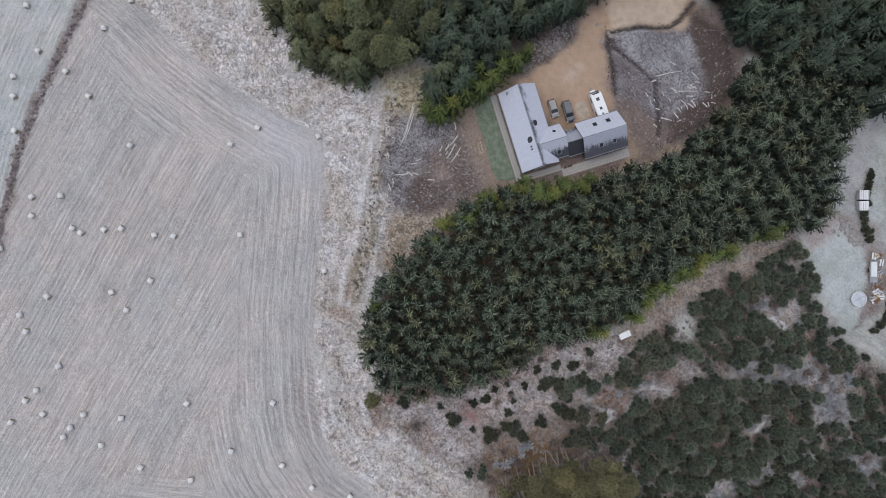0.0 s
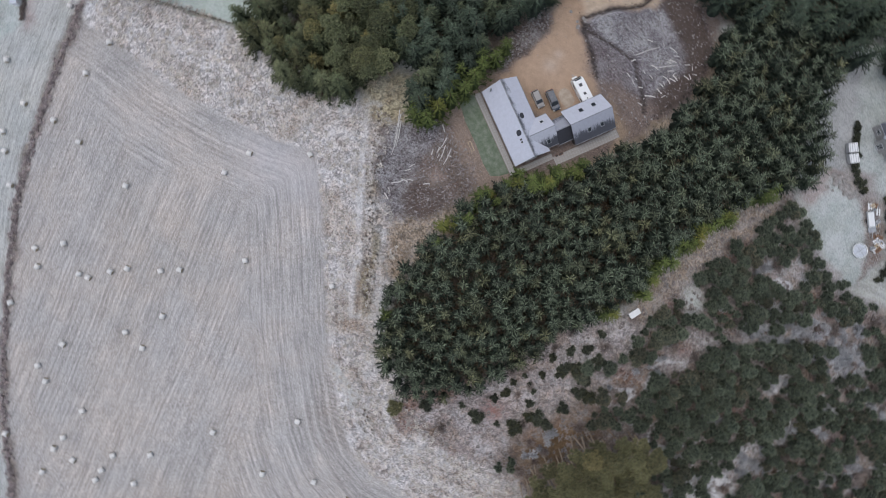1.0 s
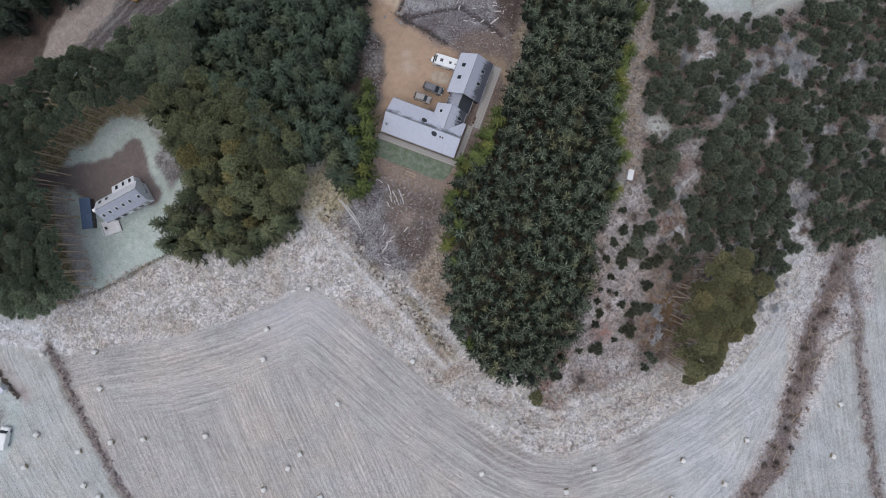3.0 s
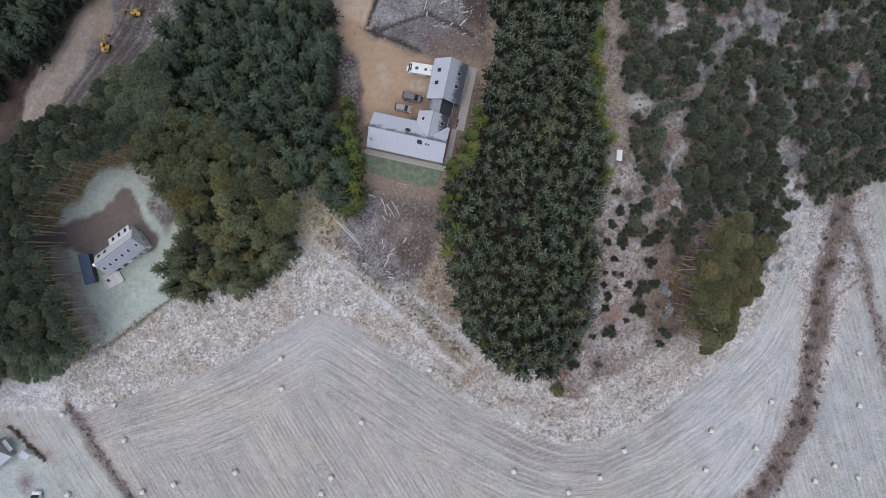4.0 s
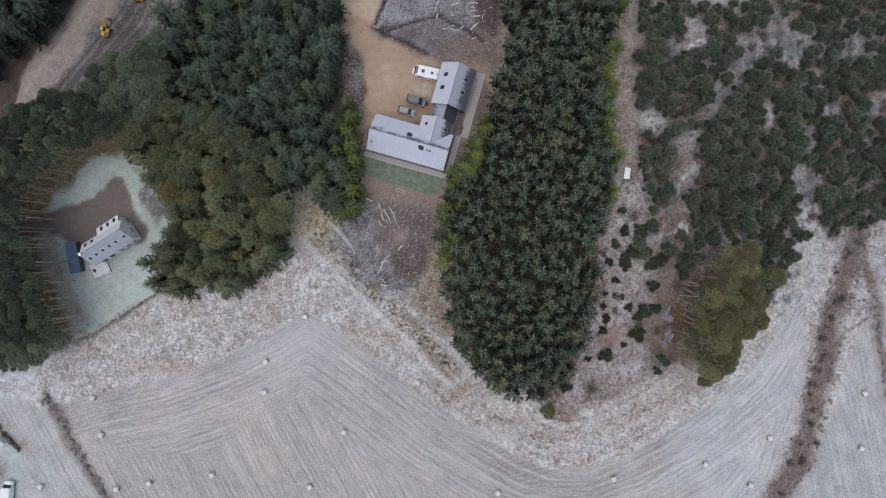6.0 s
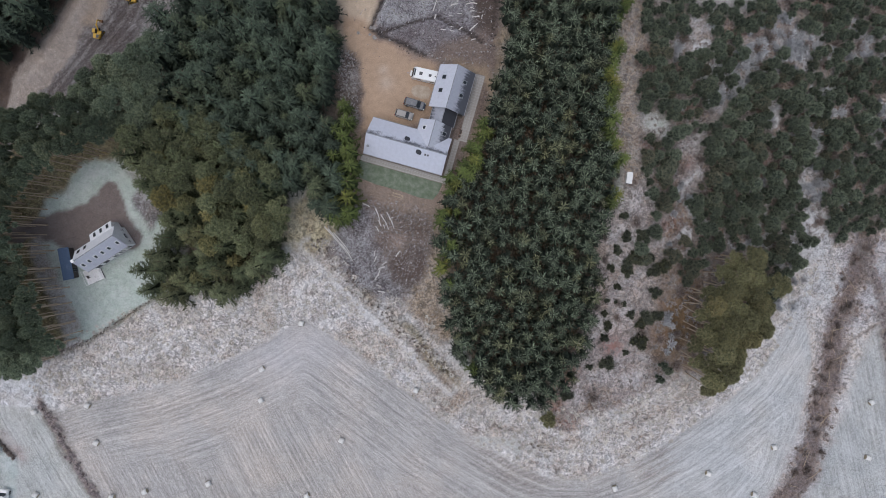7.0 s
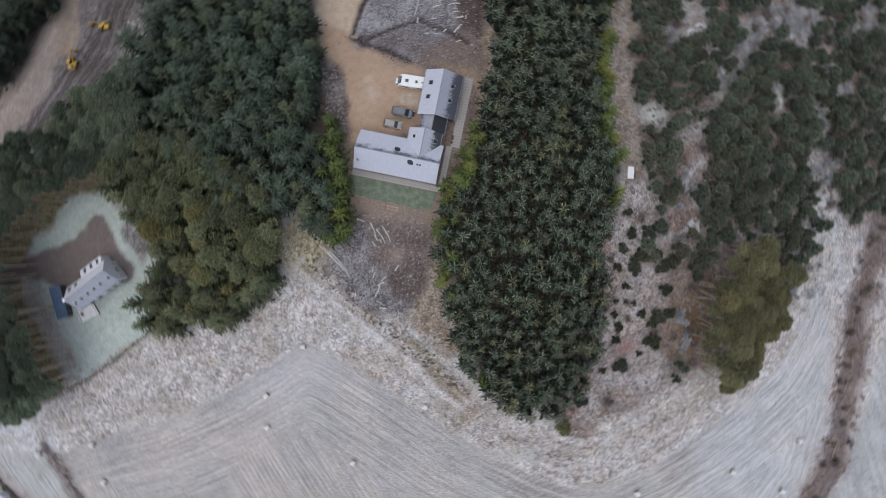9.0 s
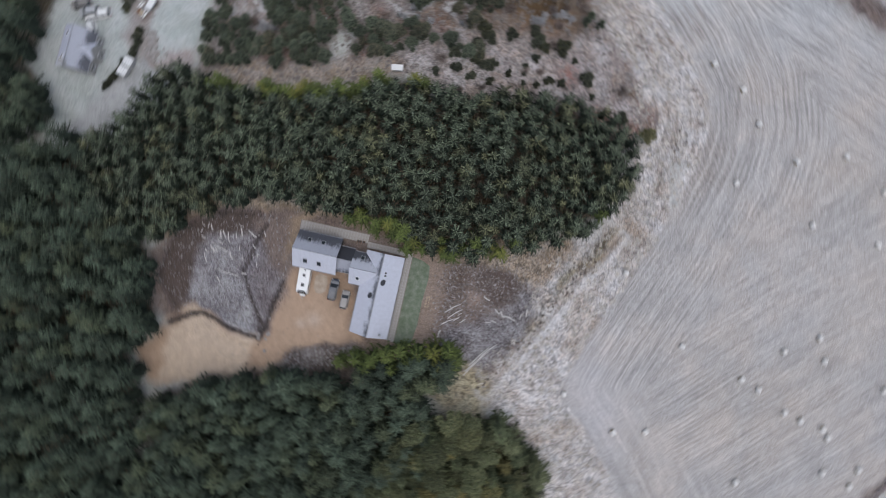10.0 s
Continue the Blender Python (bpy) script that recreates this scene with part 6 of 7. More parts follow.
def car(name, label, m, paint, roof_paint, L=4.4, W=1.82, H=1.62, estate=True):
    c = thing(name, m, label, "car", "parked cars")
    def loft(stations, bevel=0.06):
        """Cross sections along the car: x, half width, low and high."""
        bm = bmesh.new()
        rings = [[bm.verts.new(p) for p in ((x, -w, z0), (x, w, z0), (x, w * 0.97, (z0 + z1) / 2), (x, w * 0.93, z1), (x, -w * 0.93, z1), (x, -w * 0.97, (z0 + z1) / 2))] for x, w, z0, z1 in stations]
        for a, b in zip(rings[:-1], rings[1:]):
            for k in range(6):
                bm.faces.new((a[k - 1], a[k], b[k], b[k - 1]))
        bm.faces.new(rings[0]), bm.faces.new(rings[-1][::-1])
        bmesh.ops.recalc_face_normals(bm, faces=bm.faces)
        bmesh.ops.bevel(bm, geom=list(bm.edges), offset=bevel, segments=2, affect='EDGES', clamp_overlap=True)
        return bm
    w = W / 2
    part("body", loft([(-L / 2, w * 0.82, 0.42, 0.85), (-L / 2 + 0.15, w * 0.95, 0.28, 0.98), (-L * 0.2, w, 0.24, 0.98), (L * 0.18, w, 0.24, 0.98), (L * 0.40, w * 0.95, 0.26, 0.88), (L / 2, w * 0.78, 0.36, 0.72)]), paint, c)
    back = -L * 0.46 if estate else -L * 0.38
    part("glasshouse", loft([(back, w * 0.84, 0.9, 1.0), (back + 0.28, w * 0.78, 0.9, H - 0.06), (L * 0.02, w * 0.80, 0.9, H - 0.04), (L * 0.12, w * 0.78, 0.9, H - 0.12), (L * 0.27, w * 0.84, 0.86, 0.96)], 0.03), GLASS, c)
    part("roof_panel", loft([(back + 0.28, w * 0.74, H - 0.08, H - 0.02), (-L * 0.1, w * 0.78, H - 0.07, H + 0.02), (L * 0.10, w * 0.72, H - 0.1, H - 0.04)], 0.02), roof_paint, c)
    for y in (-w * 0.72, w * 0.72):
        part("roof_rail", rods(((back + 0.4, y, H + 0.03), (L * 0.06, y, H + 0.03), 0.022), seg=6), FRAME_DARK, c)
        part("headlight", boxes((L / 2 - 0.32, L / 2 - 0.06, y * 0.98 - 0.14, y * 0.98 + 0.14, 0.64, 0.80), bevel=0.04), LAMP_CLEAR, c)
        part("rear_light", boxes((-L / 2 - 0.01, -L / 2 + 0.12, y * 1.02 - 0.1, y * 1.02 + 0.1, 0.7, 0.95), bevel=0.03), LAMP_RED, c)
        part("mirror", boxes((L * 0.17, L * 0.17 + 0.12, y * 1.45 - 0.1, y * 1.45 + 0.1, 0.95, 1.1), bevel=0.03), paint, c)
    for x in (-L * 0.31, L * 0.31):
        for y in (-w + 0.1, w - 0.1):
            wheel(c, x, y, 0.33, 0.22)
    return c


def caravan():
    c = thing("caravan", pose(-4.85, 39.15, 0.0, 0, 0, 170.5), "white touring caravan with dark windows and roof vents", "caravan")
    bm = bmesh.new()
    prof = [(-2.75, 0.45), (2.5, 0.45), (2.85, 0.9), (2.85, 1.5), (2.45, 2.35), (2.1, 2.6), (-2.5, 2.6), (-2.8, 2.35), (-2.85, 0.9)]
    sides = [[bm.verts.new((x, y, z)) for x, z in prof] for y in (-1.15, 1.15)]
    bm.faces.new(sides[0]), bm.faces.new(sides[1][::-1])
    for k in range(len(prof)):
        bm.faces.new((sides[0][k - 1], sides[0][k], sides[1][k], sides[1][k - 1]))
    bmesh.ops.recalc_face_normals(bm, faces=bm.faces)
    bmesh.ops.bevel(bm, geom=list(bm.edges), offset=0.09, segments=3, affect='EDGES', clamp_overlap=True)
    part("body", bm, PAINT_WHITE, c)
    f = part("front_window", boxes((-0.05, 0.03, -0.9, 0.9, -0.42, 0.42), bevel=0.02), GLASS, c)
    f.matrix_basis = pose(2.68, 0, 1.9, 0, -25, 0)
    part("skylight", boxes((1.95, 2.4, -0.75, 0.75, 2.46, 2.56), bevel=0.03), GLASS, c).matrix_basis = pose(0, 0, 0)
    for x, w, d in ((0.95, 0.42, 0.42), (-1.0, 0.36, 0.36), (-2.1, 0.22, 0.22)):
        v = part("roof_vent", boxes((x - w, x + w, -d + 0.05, d + 0.05, 2.58, 2.68), bevel=0.03), FRAME_WHITE, c)
        part("vent_lid", boxes((x - w + 0.08, x + w - 0.08, -d + 0.13, d - 0.03, 2.66, 2.72), bevel=0.02), FRAME_DARK, v, "dark tinted lid")
    for y in (-1.16, 1.16):
        for x in (-1.7, 1.3):
            part("side_window", boxes((x - 0.55, x + 0.55, y - 0.02, y + 0.02, 1.35, 1.95), bevel=0.01), GLASS, c)
    part("door", boxes((-0.4, 0.25, 1.14, 1.18, 0.6, 2.3), bevel=0.01), FRAME_WHITE, c)
    part("drawbar", rods(((2.7, -0.6, 0.5), (4.0, 0.0, 0.5), 0.05), ((2.7, 0.6, 0.5), (4.0, 0.0, 0.5), 0.05), ((4.0, 0, 0.5), (4.0, 0, 0.02), 0.04), seg=6), STEEL, c)
    part("gas_locker", boxes((2.8, 3.35, -0.55, 0.55, 0.42, 0.95), bevel=0.08), PAINT_WHITE, c)
    for y in (-1.0, 1.0):
        wheel(c, -0.3, y, 0.33, 0.2)


def excavator(x, y, turn, swing):
    e = thing("excavator", pose(x, y, height(x, y) + 0.05, 0, 0, turn), "yellow tracked excavator on churned ground", "excavator", "excavators")
    e.scale = (0.62, 0.62, 0.62)
    for s in (-1, 1):
        bm = bmesh.new()
        prism(bm, [(-1.7, 0.35), (-1.45, 0.0), (1.45, 0.0), (1.7, 0.35), (1.6, 0.72), (1.4, 0.8), (-1.4, 0.8), (-1.6, 0.72)], -0.25, 0.25, Matrix.Translation((0, s * 0.95, 0)) @ Matrix.Rotation(radians(90), 4, 'X'))
        t = part("track", bm, RUBBER, e)
        for k in range(4):
            xx = -1.2 + 0.8 * k
            part("roller", rods(((xx, s * 1.2, 0.35), (xx, s * 1.23, 0.35), 0.24), seg=10), DIGGER_YELLOW, t)
    up = part("upper_body", boxes((-1.9, 0.9, -1.15, 1.15, 0.95, 1.35), (-1.9, -0.4, -1.15, 1.15, 1.36, 2.05), bevel=0.08), DIGGER_YELLOW, e)
    up.matrix_basis = pose(0, 0, 0, 0, 0, swing)
    part("turntable", rods(((0, 0, 0.7), (0, 0, 0.96), 0.7), seg=14), RUBBER, e)
    part("cab", boxes((-0.3, 1.0, 0.25, 1.15, 1.36, 2.75), bevel=0.08), GLASS, up, "dark glazed cab")
    part("cab_roof", boxes((-0.35, 1.0, 0.2, 1.18, 2.76, 2.84), bevel=0.03), DIGGER_YELLOW, up)
    part("engine_cover", boxes((-1.8, -0.7, -0.9, 0.0, 2.06, 2.2), bevel=0.04), FRAME_DARK, up)
    part("boom", rods(((0.7, -0.3, 1.4), (2.2, -0.3, 3.4), 0.24, 0.26), ((2.2, -0.3, 3.4), (3.9, -0.3, 3.2), 0.26, 0.18), seg=6), DIGGER_YELLOW, up)
    part("arm", rods(((3.8, -0.3, 3.4), (4.3, -0.3, 1.1), 0.2, 0.14), seg=6), DIGGER_YELLOW, up)
    part("ram", rods(((1.2, -0.3, 2.6), (3.0, -0.3, 3.9), 0.08), ((3.0, -0.3, 3.9), (3.9, -0.3, 3.6), 0.06), seg=6), STEEL, up)
    bm = bmesh.new()
    prism(bm, [(3.9, 1.0), (4.6, 1.1), (4.7, 0.5), (4.3, 0.2), (3.8, 0.5)], -0.2, 0.8, Matrix.Rotation(radians(90), 4, 'X'))
    part("bucket", bm, RUST, up)


def trailer(x, y, turn, label="white box trailer parked by the dark hedge"):
    t = thing("box_trailer", pose(x, y, height(x, y), 0, 0, turn), label, "trailer", "trailers")
    part("body", boxes((-0.95, 0.95, -0.95, 0.95, 0.45, 1.6), bevel=0.06), PAINT_SILVER, t)
    part("roof", boxes((-0.97, 0.97, -0.97, 0.97, 1.58, 1.7), bevel=0.05), PAINT_WHITE, t)
    for k in range(4):
        part("roof_rib", boxes((-0.72 + 0.48 * k - 0.03, -0.72 + 0.48 * k + 0.03, -0.95, 0.95, 1.69, 1.74)), STEEL, t)
    part("drawbar", rods(((0.95, -0.4, 0.5), (1.7, 0, 0.5), 0.05), ((0.95, 0.4, 0.5), (1.7, 0, 0.5), 0.05), ((1.7, 0, 0.5), (1.7, 0, 0.02), 0.04), seg=6), STEEL, t)
    for yy in (-1.0, 1.0):
        wheel(t, 0, yy, 0.32, 0.2)


def van(x, y, turn):
    v = thing("white_van", pose(x, y, height(x, y), 0, 0, turn), "white panel van on the frosted lot", "van", "white vans")
    part("body", boxes((-2.4, 1.3, -0.98, 0.98, 0.35, 2.2), (1.2, 2.4, -0.94, 0.94, 0.35, 1.25), bevel=0.12), PAINT_WHITE, v)
    part("windscreen", boxes((-0.04, 0.04, -0.8, 0.8, -0.5, 0.45), bevel=0.02), GLASS, v).matrix_basis = pose(1.45, 0, 1.65, 0, -30, 0)
    for x2 in (-1.5, 1.5):
        for y2 in (-0.9, 0.9):
            wheel(v, x2, y2, 0.34, 0.22)


def bales():
    near = [(-28.2, -14.4), (-18.3, -38.8), (-3.1, -27.1), (-36.0, -31.3), (-36.1, -24.6), (-70.8, -42.7), (-73.1, -34.8), (15.6, -49.8), (40.2, -45.2), (34.8, -51.2), (27.8, -54.5),
            (58.3, -49.5), (59.6, -40.8), (69.5, -44.7), (73.0, -34.4), (-66.8, -54.2), (-59.8, -52.5), (-46.3, -49.9)]
    middle = [(-44.3, -67.9), (-37.1, -69.0), (-35.3, -67.9), (-33.5, -63.3), (-31.9, -60.0), (-27.2, -54.6), (-25.0, -51.1), (-19.3, -59.9), (-21.2, -68.3), (-16.4, -67.3), (-27.1, -80.6), (-26.6, -87.6),
              (-23.0, -88.1), (-13.2, -85.6), (-11.1, -92.1), (-10.4, -95.1), (-6.0, -93.2), (-7.9, -99.9), (-1.8, -85.8), (-0.7, -89.6), (0.2, -91.8), (2.8, -79.2), (6.9, -65.6), (5.6, -85.6), (20.0, -62.3), (13.8, -80.6), (21.1, -72.6), (-47.1, -73.4), (-43.7, -75.3)]
    beyond = [(-73.6, -57.2), (-71.5, -64.5), (-67.8, -66.5), (-61.2, -69.8), (-83.4, -54.8), (-84.6, -36.9), (-85.1, -62.2), (-19.0, -101.5), (-40.9, -84.5), (82.6, -52.0), (87.0, -48.6), (92.6, -23.6), (92.6, -35.3), (92.3, -51.4)]
    g = np.random.default_rng(55)
    bm = bmesh.new()
    rod(bm, (0, -0.54, 0.54), (0, 0.54, 0.54), 0.56, seg=20)
    bmesh.ops.bevel(bm, geom=[e for e in bm.edges if abs(e.verts[0].co.y - e.verts[1].co.y) < 0.01], offset=0.06, segments=2, affect='EDGES')
    wrap = bpy.data.meshes.new("bale_body")
    bm.to_mesh(wrap)
    bm.free()
    wrap.materials.append(WRAP)
    wrap.polygons.foreach_set("use_smooth", np.ones(len(wrap.polygons), bool))
    bm = bmesh.new()
    for y in (0.545,):
        for r in (0.48, 0.36, 0.23, 0.1):
            rod(bm, (0, y - 0.012 * (0.7 - r), 0.54), (0, y + 0.012 * (0.7 - r), 0.54), r, seg=14)
    ends = bpy.data.meshes.new("bale_ends")
    bm.to_mesh(ends)
    bm.free()
    ends.materials.append(STRAW)
    for x, y in near + middle + beyond:
        b = thing("round_bale", pose(x, y, height(x, y) - 0.02, 0, 0, float(g.choice((28, 118, 75))) + g.uniform(-12, 12)), "frosted round straw bale lying on stubble", "bale", "bales in the fields")
        share("wrap", wrap, b)
        share("straw_end", ends, b)
        share("straw_end", ends, b, pose(0, 0, 0, 0, 0, 180))


def timber_and_stones():
    g = np.random.default_rng(61)
    bm = rods(((-1.0, 0, 0.15), (-0.2, 0.10, 0.17), 0.20, 0.18), ((-0.25, 0.10, 0.17), (1.0, -0.04, 0.15), 0.18, 0.14), ((0.3, 0.05, 0.2), (0.62, 0.36, 0.34), 0.09, 0.06), seg=9)
    log = bpy.data.meshes.new("log")
    bm.to_mesh(log)
    bm.free()
    log.materials.append(LOGWOOD)
    spots = [(-11.3, -0.6, 40), (-11.9, -1.6, 25), (-12.3, -2.6, 80), (-12.8, -3.6, 60), (-12.4, -5.4, -10), (-11.6, -6.7, -5), (-8.6, 1.6, 60), (-11.9, 7.2, -62), (-13.6, 10.3, -70), (-13.3, 6.6, -55), (-12.9, 7.9, -60), (-15.9, 11.5, -20), (-10.5, 9.0, 30), (-13.5, 1.5, 85), (-13.3, 0.2, 70)]
    for k in range(34):
        spots.append((float(g.uniform(-2, 6.5)), float(g.uniform(49, 61)), float(g.normal(20, 30))))
    spots += [(4.6, 47.6, 20), (6.2, 46.6, -15), (-3.6, 52.0, 80), (-4.8, 57.2, 30), (-2.4, 59.0, -30)]
    for x, y, a in spots:
        s = g.uniform(0.4, 0.8)
        o = tagged(new("log", log), "short pale weathered log on the churned ground", "log", "logs in the clearing")
        o.matrix_basis = pose(x, y, height(x, y) + 0.03, 0, 0, a) @ Matrix.Diagonal((s, s * 0.9, s * 0.9, 1))
    pole = bpy.data.meshes.new("felled_pole")
    bm = rods(((-3.2, 0, 0.1), (0.4, 0.12, 0.13), 0.11, 0.09), ((0.36, 0.12, 0.13), (3.4, -0.05, 0.12), 0.09, 0.05), seg=8)
    bm.to_mesh(pole)
    bm.free()
    pole.materials.append(LOGWOOD)
    for x, y, a, q in ((-21.6, 3.6, -50, 1.0), (-20.6, 3.2, -47, 0.9), (-22.8, 4.6, -46, 0.8), (-19.4, 1.2, -52, 0.7), (-11.8, 8.2, -58, 0.55), (-10.6, 8.6, -62, 0.6), (-13.4, 9.6, -66, 0.5), (-3.4, 55.5, 72, 0.8), (1.8, 57.0, 60, 0.6)):
        o = tagged(new("felled_pole", pole), "long thin felled pole lying on the churned ground", "pole", "felled poles")
        o.matrix_basis = pose(x, y, height(x, y) + 0.05, 0, 0, a) @ Matrix.Diagonal((q, 1, 1, 1))
    frame_t = thing("timber_pallet", pose(-9.3, 14.2, height(-9.3, 14.2) + 0.05, 0, 0, -14), "pale timber pallet lying on bare earth", "pallet")
    part("rail", boxes((-1.1, 1.1, -0.06, 0.06, 0, 0.1)), TIMBER_PALE, frame_t)
    part("rail", boxes((-1.1, 1.1, -0.66, -0.56, 0, 0.1)), TIMBER_PALE, frame_t)
    part("cross_piece", boxes((-1.1, -1.0, -0.55, -0.07, 0, 0.1)), TIMBER_PALE, frame_t)
    part("cross_piece", boxes((1.0, 1.1, -0.55, -0.07, 0, 0.1)), TIMBER_PALE, frame_t)
    # brash: broken sticks over the churned ground
    s = Shape()
    for outline, count in ((PALE_SPOIL, 1100), (SPOIL, 700), (CLEARING, 700), ([(-24, 6), (-12, -8), (-5, -7), (-2, -2), (-1, 10), (-6, 12), (-19, 13)], 3200), ([(-24, 44), (-19.8, 44), (-18.6, 30), (-22, 27)], 350), ([(-71, 52), (-62, 56), (-62, 48), (-68, 46)], 250)):
        pts = np.array(outline)
        lo, hi = pts.min(0), pts.max(0)
        done = 0
        while done < count:
            p = g.uniform(lo, hi)
            if not inside(np.array([p[0]]), np.array([p[1]]), outline)[0]:
                continue
            done += 1
            if abs((p[0] - 0.5) * 0.977 - (p[1] - 22.3) * 0.215 + 7.5) < 11.5 and -10.5 < (p[0] - 0.5) * 0.215 + (p[1] - 22.3) * 0.977 < 19:
                continue
            a, l, w = g.normal(0.6, 0.8) if g.random() < 0.6 else g.random() * 3.1, g.uniform(0.08, 0.30) * (3.0 if g.random() < 0.06 else 1.0), g.uniform(0.03, 0.09)
            z = height(*p) + 0.12
            d = np.array((math.cos(a), math.sin(a), g.normal() * 0.12))
            n = np.array((-d[1], d[0], 0)) * w
            c = np.array((p[0], p[1], z))
            s.tri((c - d * l + n, c - d * l - n, c + d * l), [0, 0, 1])
            s.tri((c - d * l * 0.2 + (0, 0, w), c - d * l - n * 0.2, c + d * l), [0, 0, 1])
    v, f, t = s.arrays()
    tagged(new("brash", mesh_of("brash", v, f, {"tip": t}, [STICKWOOD])), "broken branches and brash left after felling", "brash", kind="stuff")
    # small rubble strewn about the clearing
    r = Shape()
    for outline, count in ((SPOIL, 200), (CLEARING, 320), ([(-24, 44), (-19.8, 44), (-18.6, 28), (-22, 27)], 350), ([(48.5, 73), (50.5, 75), (60, 69), (61, 61), (57.5, 66.5)], 420)):
        pts = np.array(outline)
        lo, hi = pts.min(0), pts.max(0)
        for p in g.uniform(lo, hi, (count, 2)):
            if inside(np.array([p[0]]), np.array([p[1]]), outline)[0] and not inside(np.array([p[0]]), np.array([p[1]]), YARD)[0] and not (abs((p[0] - 0.5) * 0.977 - (p[1] - 22.3) * 0.215 + 7.5) < 12 and abs((p[0] - 0.5) * 0.215 + (p[1] - 22.3) * 0.977 - 4.5) < 15):
                q = g.uniform(0.08, 0.3)
                v = np.array([(1, 0, 0), (0, 1, 0), (-1, 0.1, 0), (0.1, -1, 0), (0, 0, 0.8), (0, 0, -0.6)]) * q * g.uniform(0.6, 1.3, (6, 1)) + (p[0], p[1], height(*p) + 0.08)
                r.solid(v, [(0, 1, 4), (1, 2, 4), (2, 3, 4), (3, 0, 4), (1, 0, 5), (2, 1, 5), (3, 2, 5), (0, 3, 5)])
    v, f, t = r.arrays()
    tagged(new("rubble", mesh_of("rubble", v, f, {"tip": t}, [STONE])), "small grey stones scattered over the bare earth", "rubble", kind="stuff")
    # dark clods thrown up along the trench
    r = Shape()
    for line, count in ((TRENCH, 420), (INNER_TRENCH, 300), ([(8.6, 46), (8.8, 56), (6, 64), (-2, 69)], 160)):
        for _ in range(count):
            k = int(g.integers(len(line) - 1))
            s0 = g.random()
            x, y = (line[k][i] * (1 - s0) + line[k + 1][i] * s0 + g.normal() * 0.38 for i in (0, 1))
            q = g.uniform(0.08, 0.24)
            v = np.array([(1, 0, 0), (0, 1, 0), (-1, 0.1, 0), (0.1, -1, 0), (0, 0, 0.8), (0, 0, -0.6)]) * q * g.uniform(0.6, 1.3, (6, 1)) + (x, y, height(x, y) + 0.06)
            r.solid(v, [(0, 1, 4), (1, 2, 4), (2, 3, 4), (3, 0, 4), (1, 0, 5), (2, 1, 5), (3, 2, 5), (0, 3, 5)])
    v, f, t = r.arrays()
    tagged(new("earth_clods", mesh_of("earth_clods", v, f, {"tip": t}, [SOIL])), "dark clods of wet earth along the drainage trench", "earth", kind="stuff")
    # stones by the lot and the bank
    for k in range(5):
        bm = bmesh.new()
        bmesh.ops.create_icosphere(bm, subdivisions=2, radius=0.5)
        for w in bm.verts:
            w.co *= 1 + 0.35 * noise.noise(w.co * 2.3 + Vector((k * 7, 0, 0)))
            w.co.z *= 0.65
        me = bpy.data.meshes.new("boulder")
        bm.to_mesh(me)
        bm.free()
        me.materials.append(STONE)
        for j in range(7):
            if j < 4:
                x, y = 42.5 + g.normal() * 2.2, 71.0 + g.normal() * 1.0
            else:
                x, y = (-17.0 + g.normal() * 0.8, 48.0 + g.normal() * 0.8) if j == 4 else (-62.5 + g.normal() * 2.0, 51.5 + g.normal() * 1.5)
            o = tagged(new("boulder", me), "grey weathered boulder half sunk in the ground", "boulder", "boulders")
            q = g.uniform(0.6, 1.5)
            o.matrix_basis = pose(x, y, height(x, y) + 0.1, 0, 0, g.uniform(0, 360)) @ Matrix.Diagonal((q, q, q, 1))


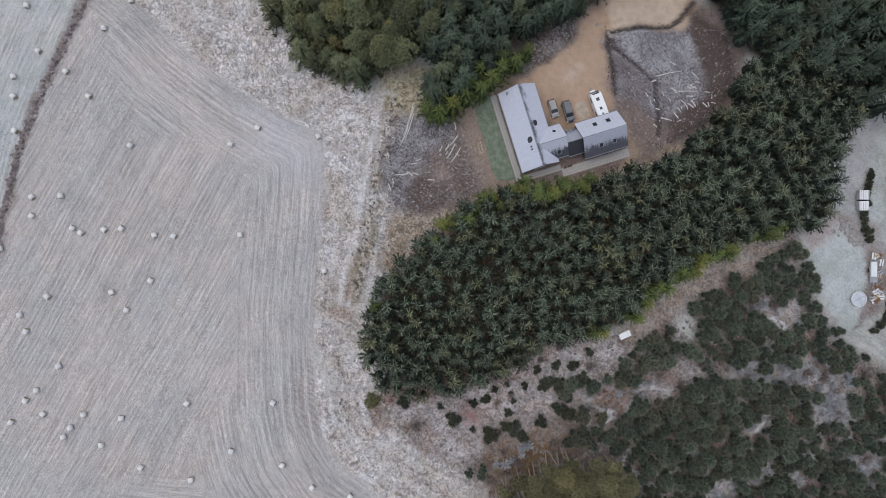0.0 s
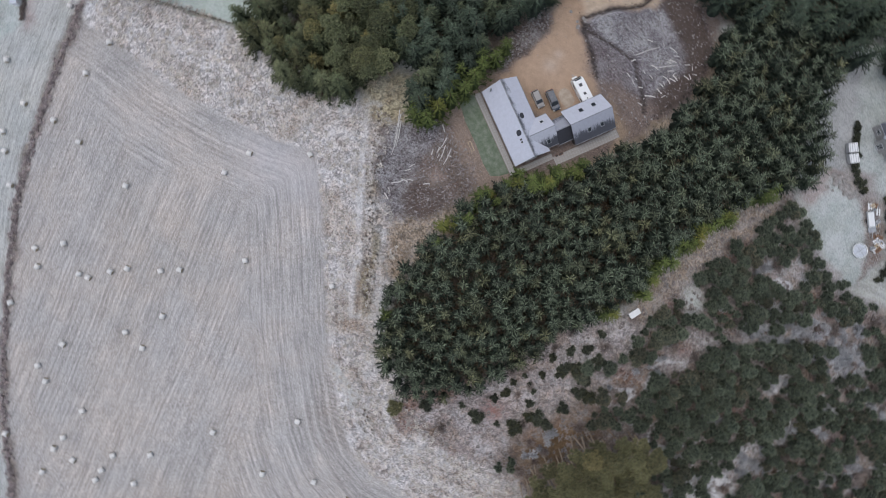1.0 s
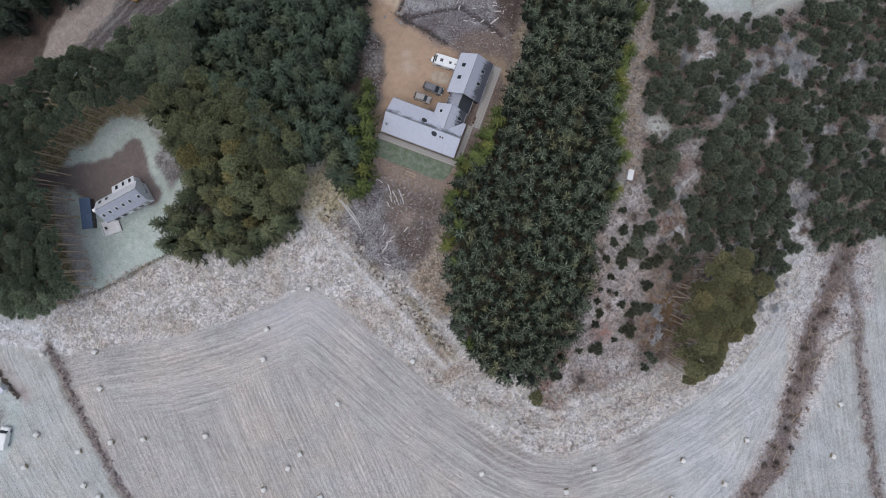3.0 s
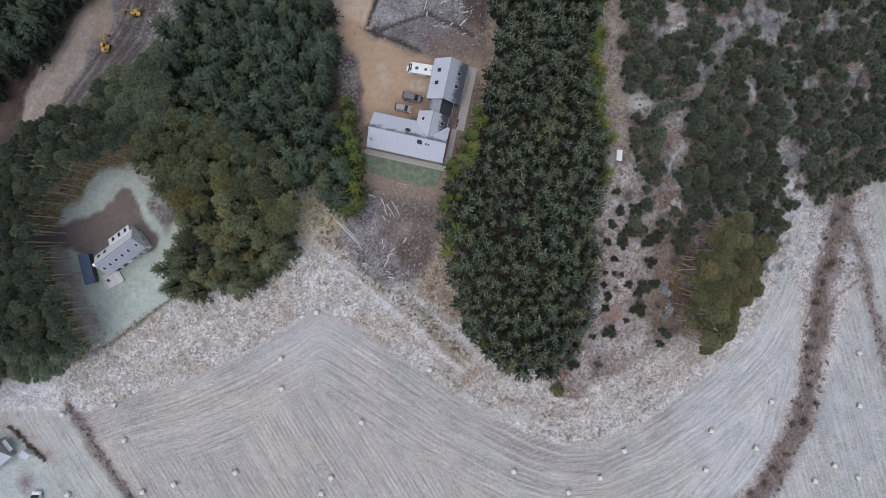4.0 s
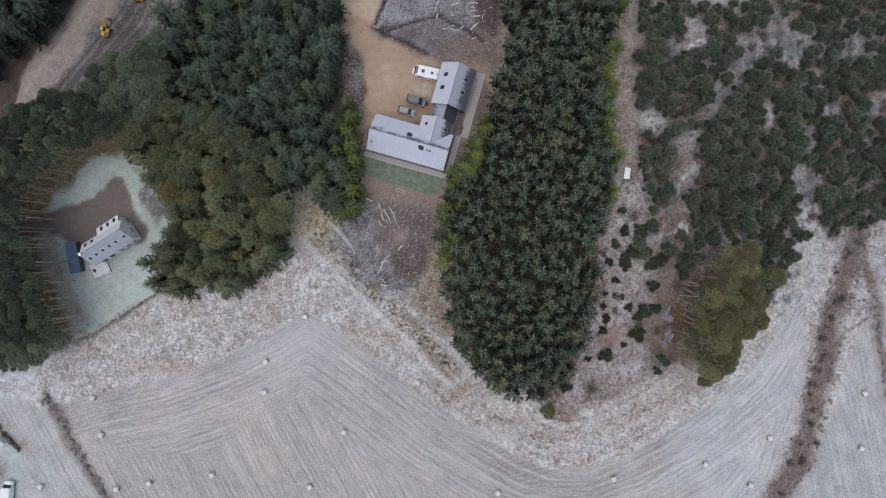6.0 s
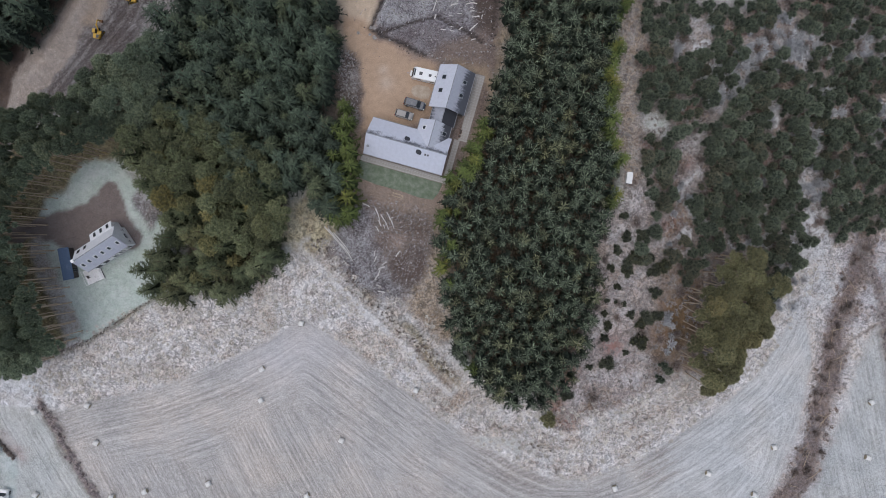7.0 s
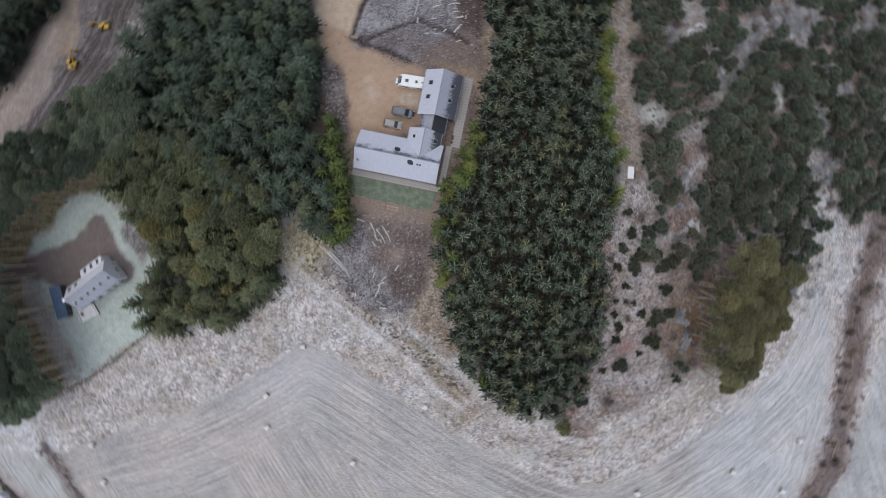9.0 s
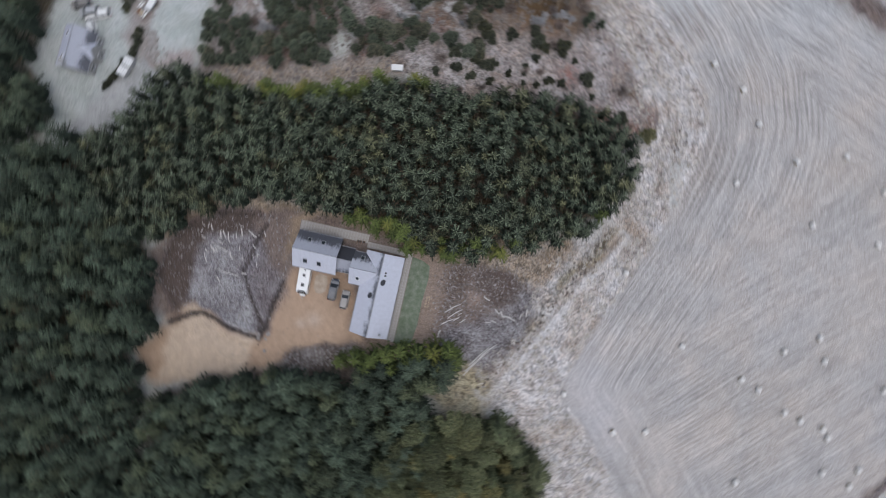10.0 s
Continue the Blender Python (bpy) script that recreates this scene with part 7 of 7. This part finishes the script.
def farm_clutter():
    for x, y, a in ((37.9, 76.7, 59), (39.8, 75.55, 61)):
        trailer(x, y, a)
    van(55.8, 80.2, 10)
    van(-90.1, -56.2, 88)
    for x, y, a, p in ((50.3, 84.0, 100, PAINT_SILVER), (49.8, 81.6, 100, PAINT_WHITE), (47.6, 83.6, 10, PAINT_WHITE), (51.8, 85.6, 100, PAINT_BRONZE)):
        car("farm_car", "frosted pale car parked at the farmhouse", pose(x, y, height(x, y), 0, 0, a), p, p)
    t = thing("trampoline", pose(55.9, 65.4, height(55.9, 65.4), 0, 0, 0), "round trampoline with a pale steel ring", "trampoline")
    bm = bmesh.new()
    for k in range(20):
        a0, a1 = math.tau * k / 20, math.tau * (k + 1) / 20
        rod(bm, (1.5 * math.cos(a0), 1.5 * math.sin(a0), 0.8), (1.5 * math.cos(a1), 1.5 * math.sin(a1), 0.8), 0.09, seg=6)
    part("ring", bm, PAINT_WHITE, t)
    part("mat", rods(((0, 0, 0.77), (0, 0, 0.79), 1.35), seg=20), TARP, t)
    part("net_rod", rods(((-1.3, 0, 0.82), (1.3, 0, 0.82), 0.05), ((0, -1.3, 0.82), (0, 1.3, 0.82), 0.05), seg=5), STEEL, t)
    for k in range(6):
        a = math.tau * k / 6
        part("leg", rods(((1.5 * math.cos(a), 1.5 * math.sin(a), -0.1), (1.5 * math.cos(a), 1.5 * math.sin(a), 0.78), 0.035), seg=6), STEEL, t)
    f = thing("flat_trailer", pose(52.6, 70.9, height(52.6, 70.9), 0, 0, -31), "long flat trailer loaded with pale sheets", "trailer")
    part("bed", boxes((-2.2, 2.2, -0.8, 0.8, 0.55, 0.7), bevel=0.02), STEEL, f)
    part("load", boxes((-2.0, 1.0, -0.65, 0.5, 0.71, 1.0), bevel=0.04), PAINT_WHITE, f)
    part("drawbar", rods(((2.2, 0, 0.6), (3.3, 0, 0.55), 0.06), ((3.3, 0, 0.55), (3.3, 0, 0.02), 0.04), seg=6), STEEL, f)
    for y in (-0.9, 0.9):
        wheel(f, -0.2, y, 0.3, 0.2)
    g = np.random.default_rng(71)
    for k in range(34):
        run, off = g.uniform(0, 10), g.normal() * 0.8
        x, y = 50.0 + 0.86 * run + 0.5 * off, 73.4 - 0.5 * run + 0.86 * off
        if abs((x - 52.6) * 0.86 - (y - 70.9) * 0.5) < 2.6 and abs((x - 52.6) * 0.5 + (y - 70.9) * 0.86) < 1.3:
            continue
        p = thing("scrap_sheet", pose(x, y, height(x, y) + 0.15, g.uniform(-6, 6), g.uniform(-6, 6), g.uniform(0, 180)), "loose pale board in the farm's scrap heap", "board", "scrap boards")
        part("sheet", boxes((-0.7, 0.7, -0.4, 0.4, 0.1 * (k % 3), 0.1 * (k % 3) + 0.06), bevel=0.01), (TARP, PAINT_WHITE, TIMBER_PALE, RUST, STEEL)[k % 5], p)
        part("batten", boxes((-0.7, 0.7, -0.05, 0.05, 0.1 * (k % 3) + 0.061, 0.1 * (k % 3) + 0.11)), TIMBER_DARK, p)
    shrubs = [(lobed_crown(500 + k, 0.0, 1.5, 1.0, 6, 0.5, 40, 0.3), None) for k in range(4)]
    places = []
    for line in ([(46.6, 73.4), (45.1, 74.3), (42, 75), (39.3, 76.9), (36.5, 79.3), (33.9, 81.6)], [(50.6, 76.6), (54, 74.6), (58.4, 71.8), (62, 68.5), (63.5, 64)], [(53, 76.8), (57, 74.4), (62, 71)], [(55, 77.6), (60, 74.6)]):
        for (ax, ay), (bx, by) in zip(line[:-1], line[1:]):
            n = int(math.hypot(bx - ax, by - ay) / 0.7) + 1
            places += [(ax + (bx - ax) * k / n + g.normal() * 0.25, ay + (by - ay) * k / n + g.normal() * 0.25) for k in range(n)]
    brown = [(twig_shrub(520 + k, 1.0, 0.8, 60), None) for k in range(3)]
    forest("plot_hedge", "low brown leafless hedge round the cottage garden", "hedge", brown, [(-96.4 + 7.8 * k / 26 + g.normal() * 0.2, -39.4 - 7.8 * k / 26 + g.normal() * 0.2) for k in range(27)], [TWIG], 73, (0.5, 0.9))
    forest("garden_hedge", "dark clipped hedge beside the farm drive", "hedge", shrubs, places, [BUSH], 72, (0.7, 1.1))


long_house()
white_house()
farmhouse()
edge_cottage()
heath_hut()
car("estate_car", "dark blue estate car parked on the gravel yard", pose(-6.85, 33.3, 0.02, 0, 0, -13.7), PAINT_NAVY, PAINT_NAVY, 4.6, 1.85, 1.65)
car("hatchback", "grey-brown hatchback parked beside the long house", pose(-8.95, 30.95, 0.02, 0, 0, -12.5), PAINT_BRONZE, PAINT_BRONZE, 3.9, 1.72, 1.52)
caravan()
excavator(-74.6, 44.4, 60, 25)
excavator(-68.0, 52.0, 200, -20)
bales()
timber_and_stones()
farm_clutter()
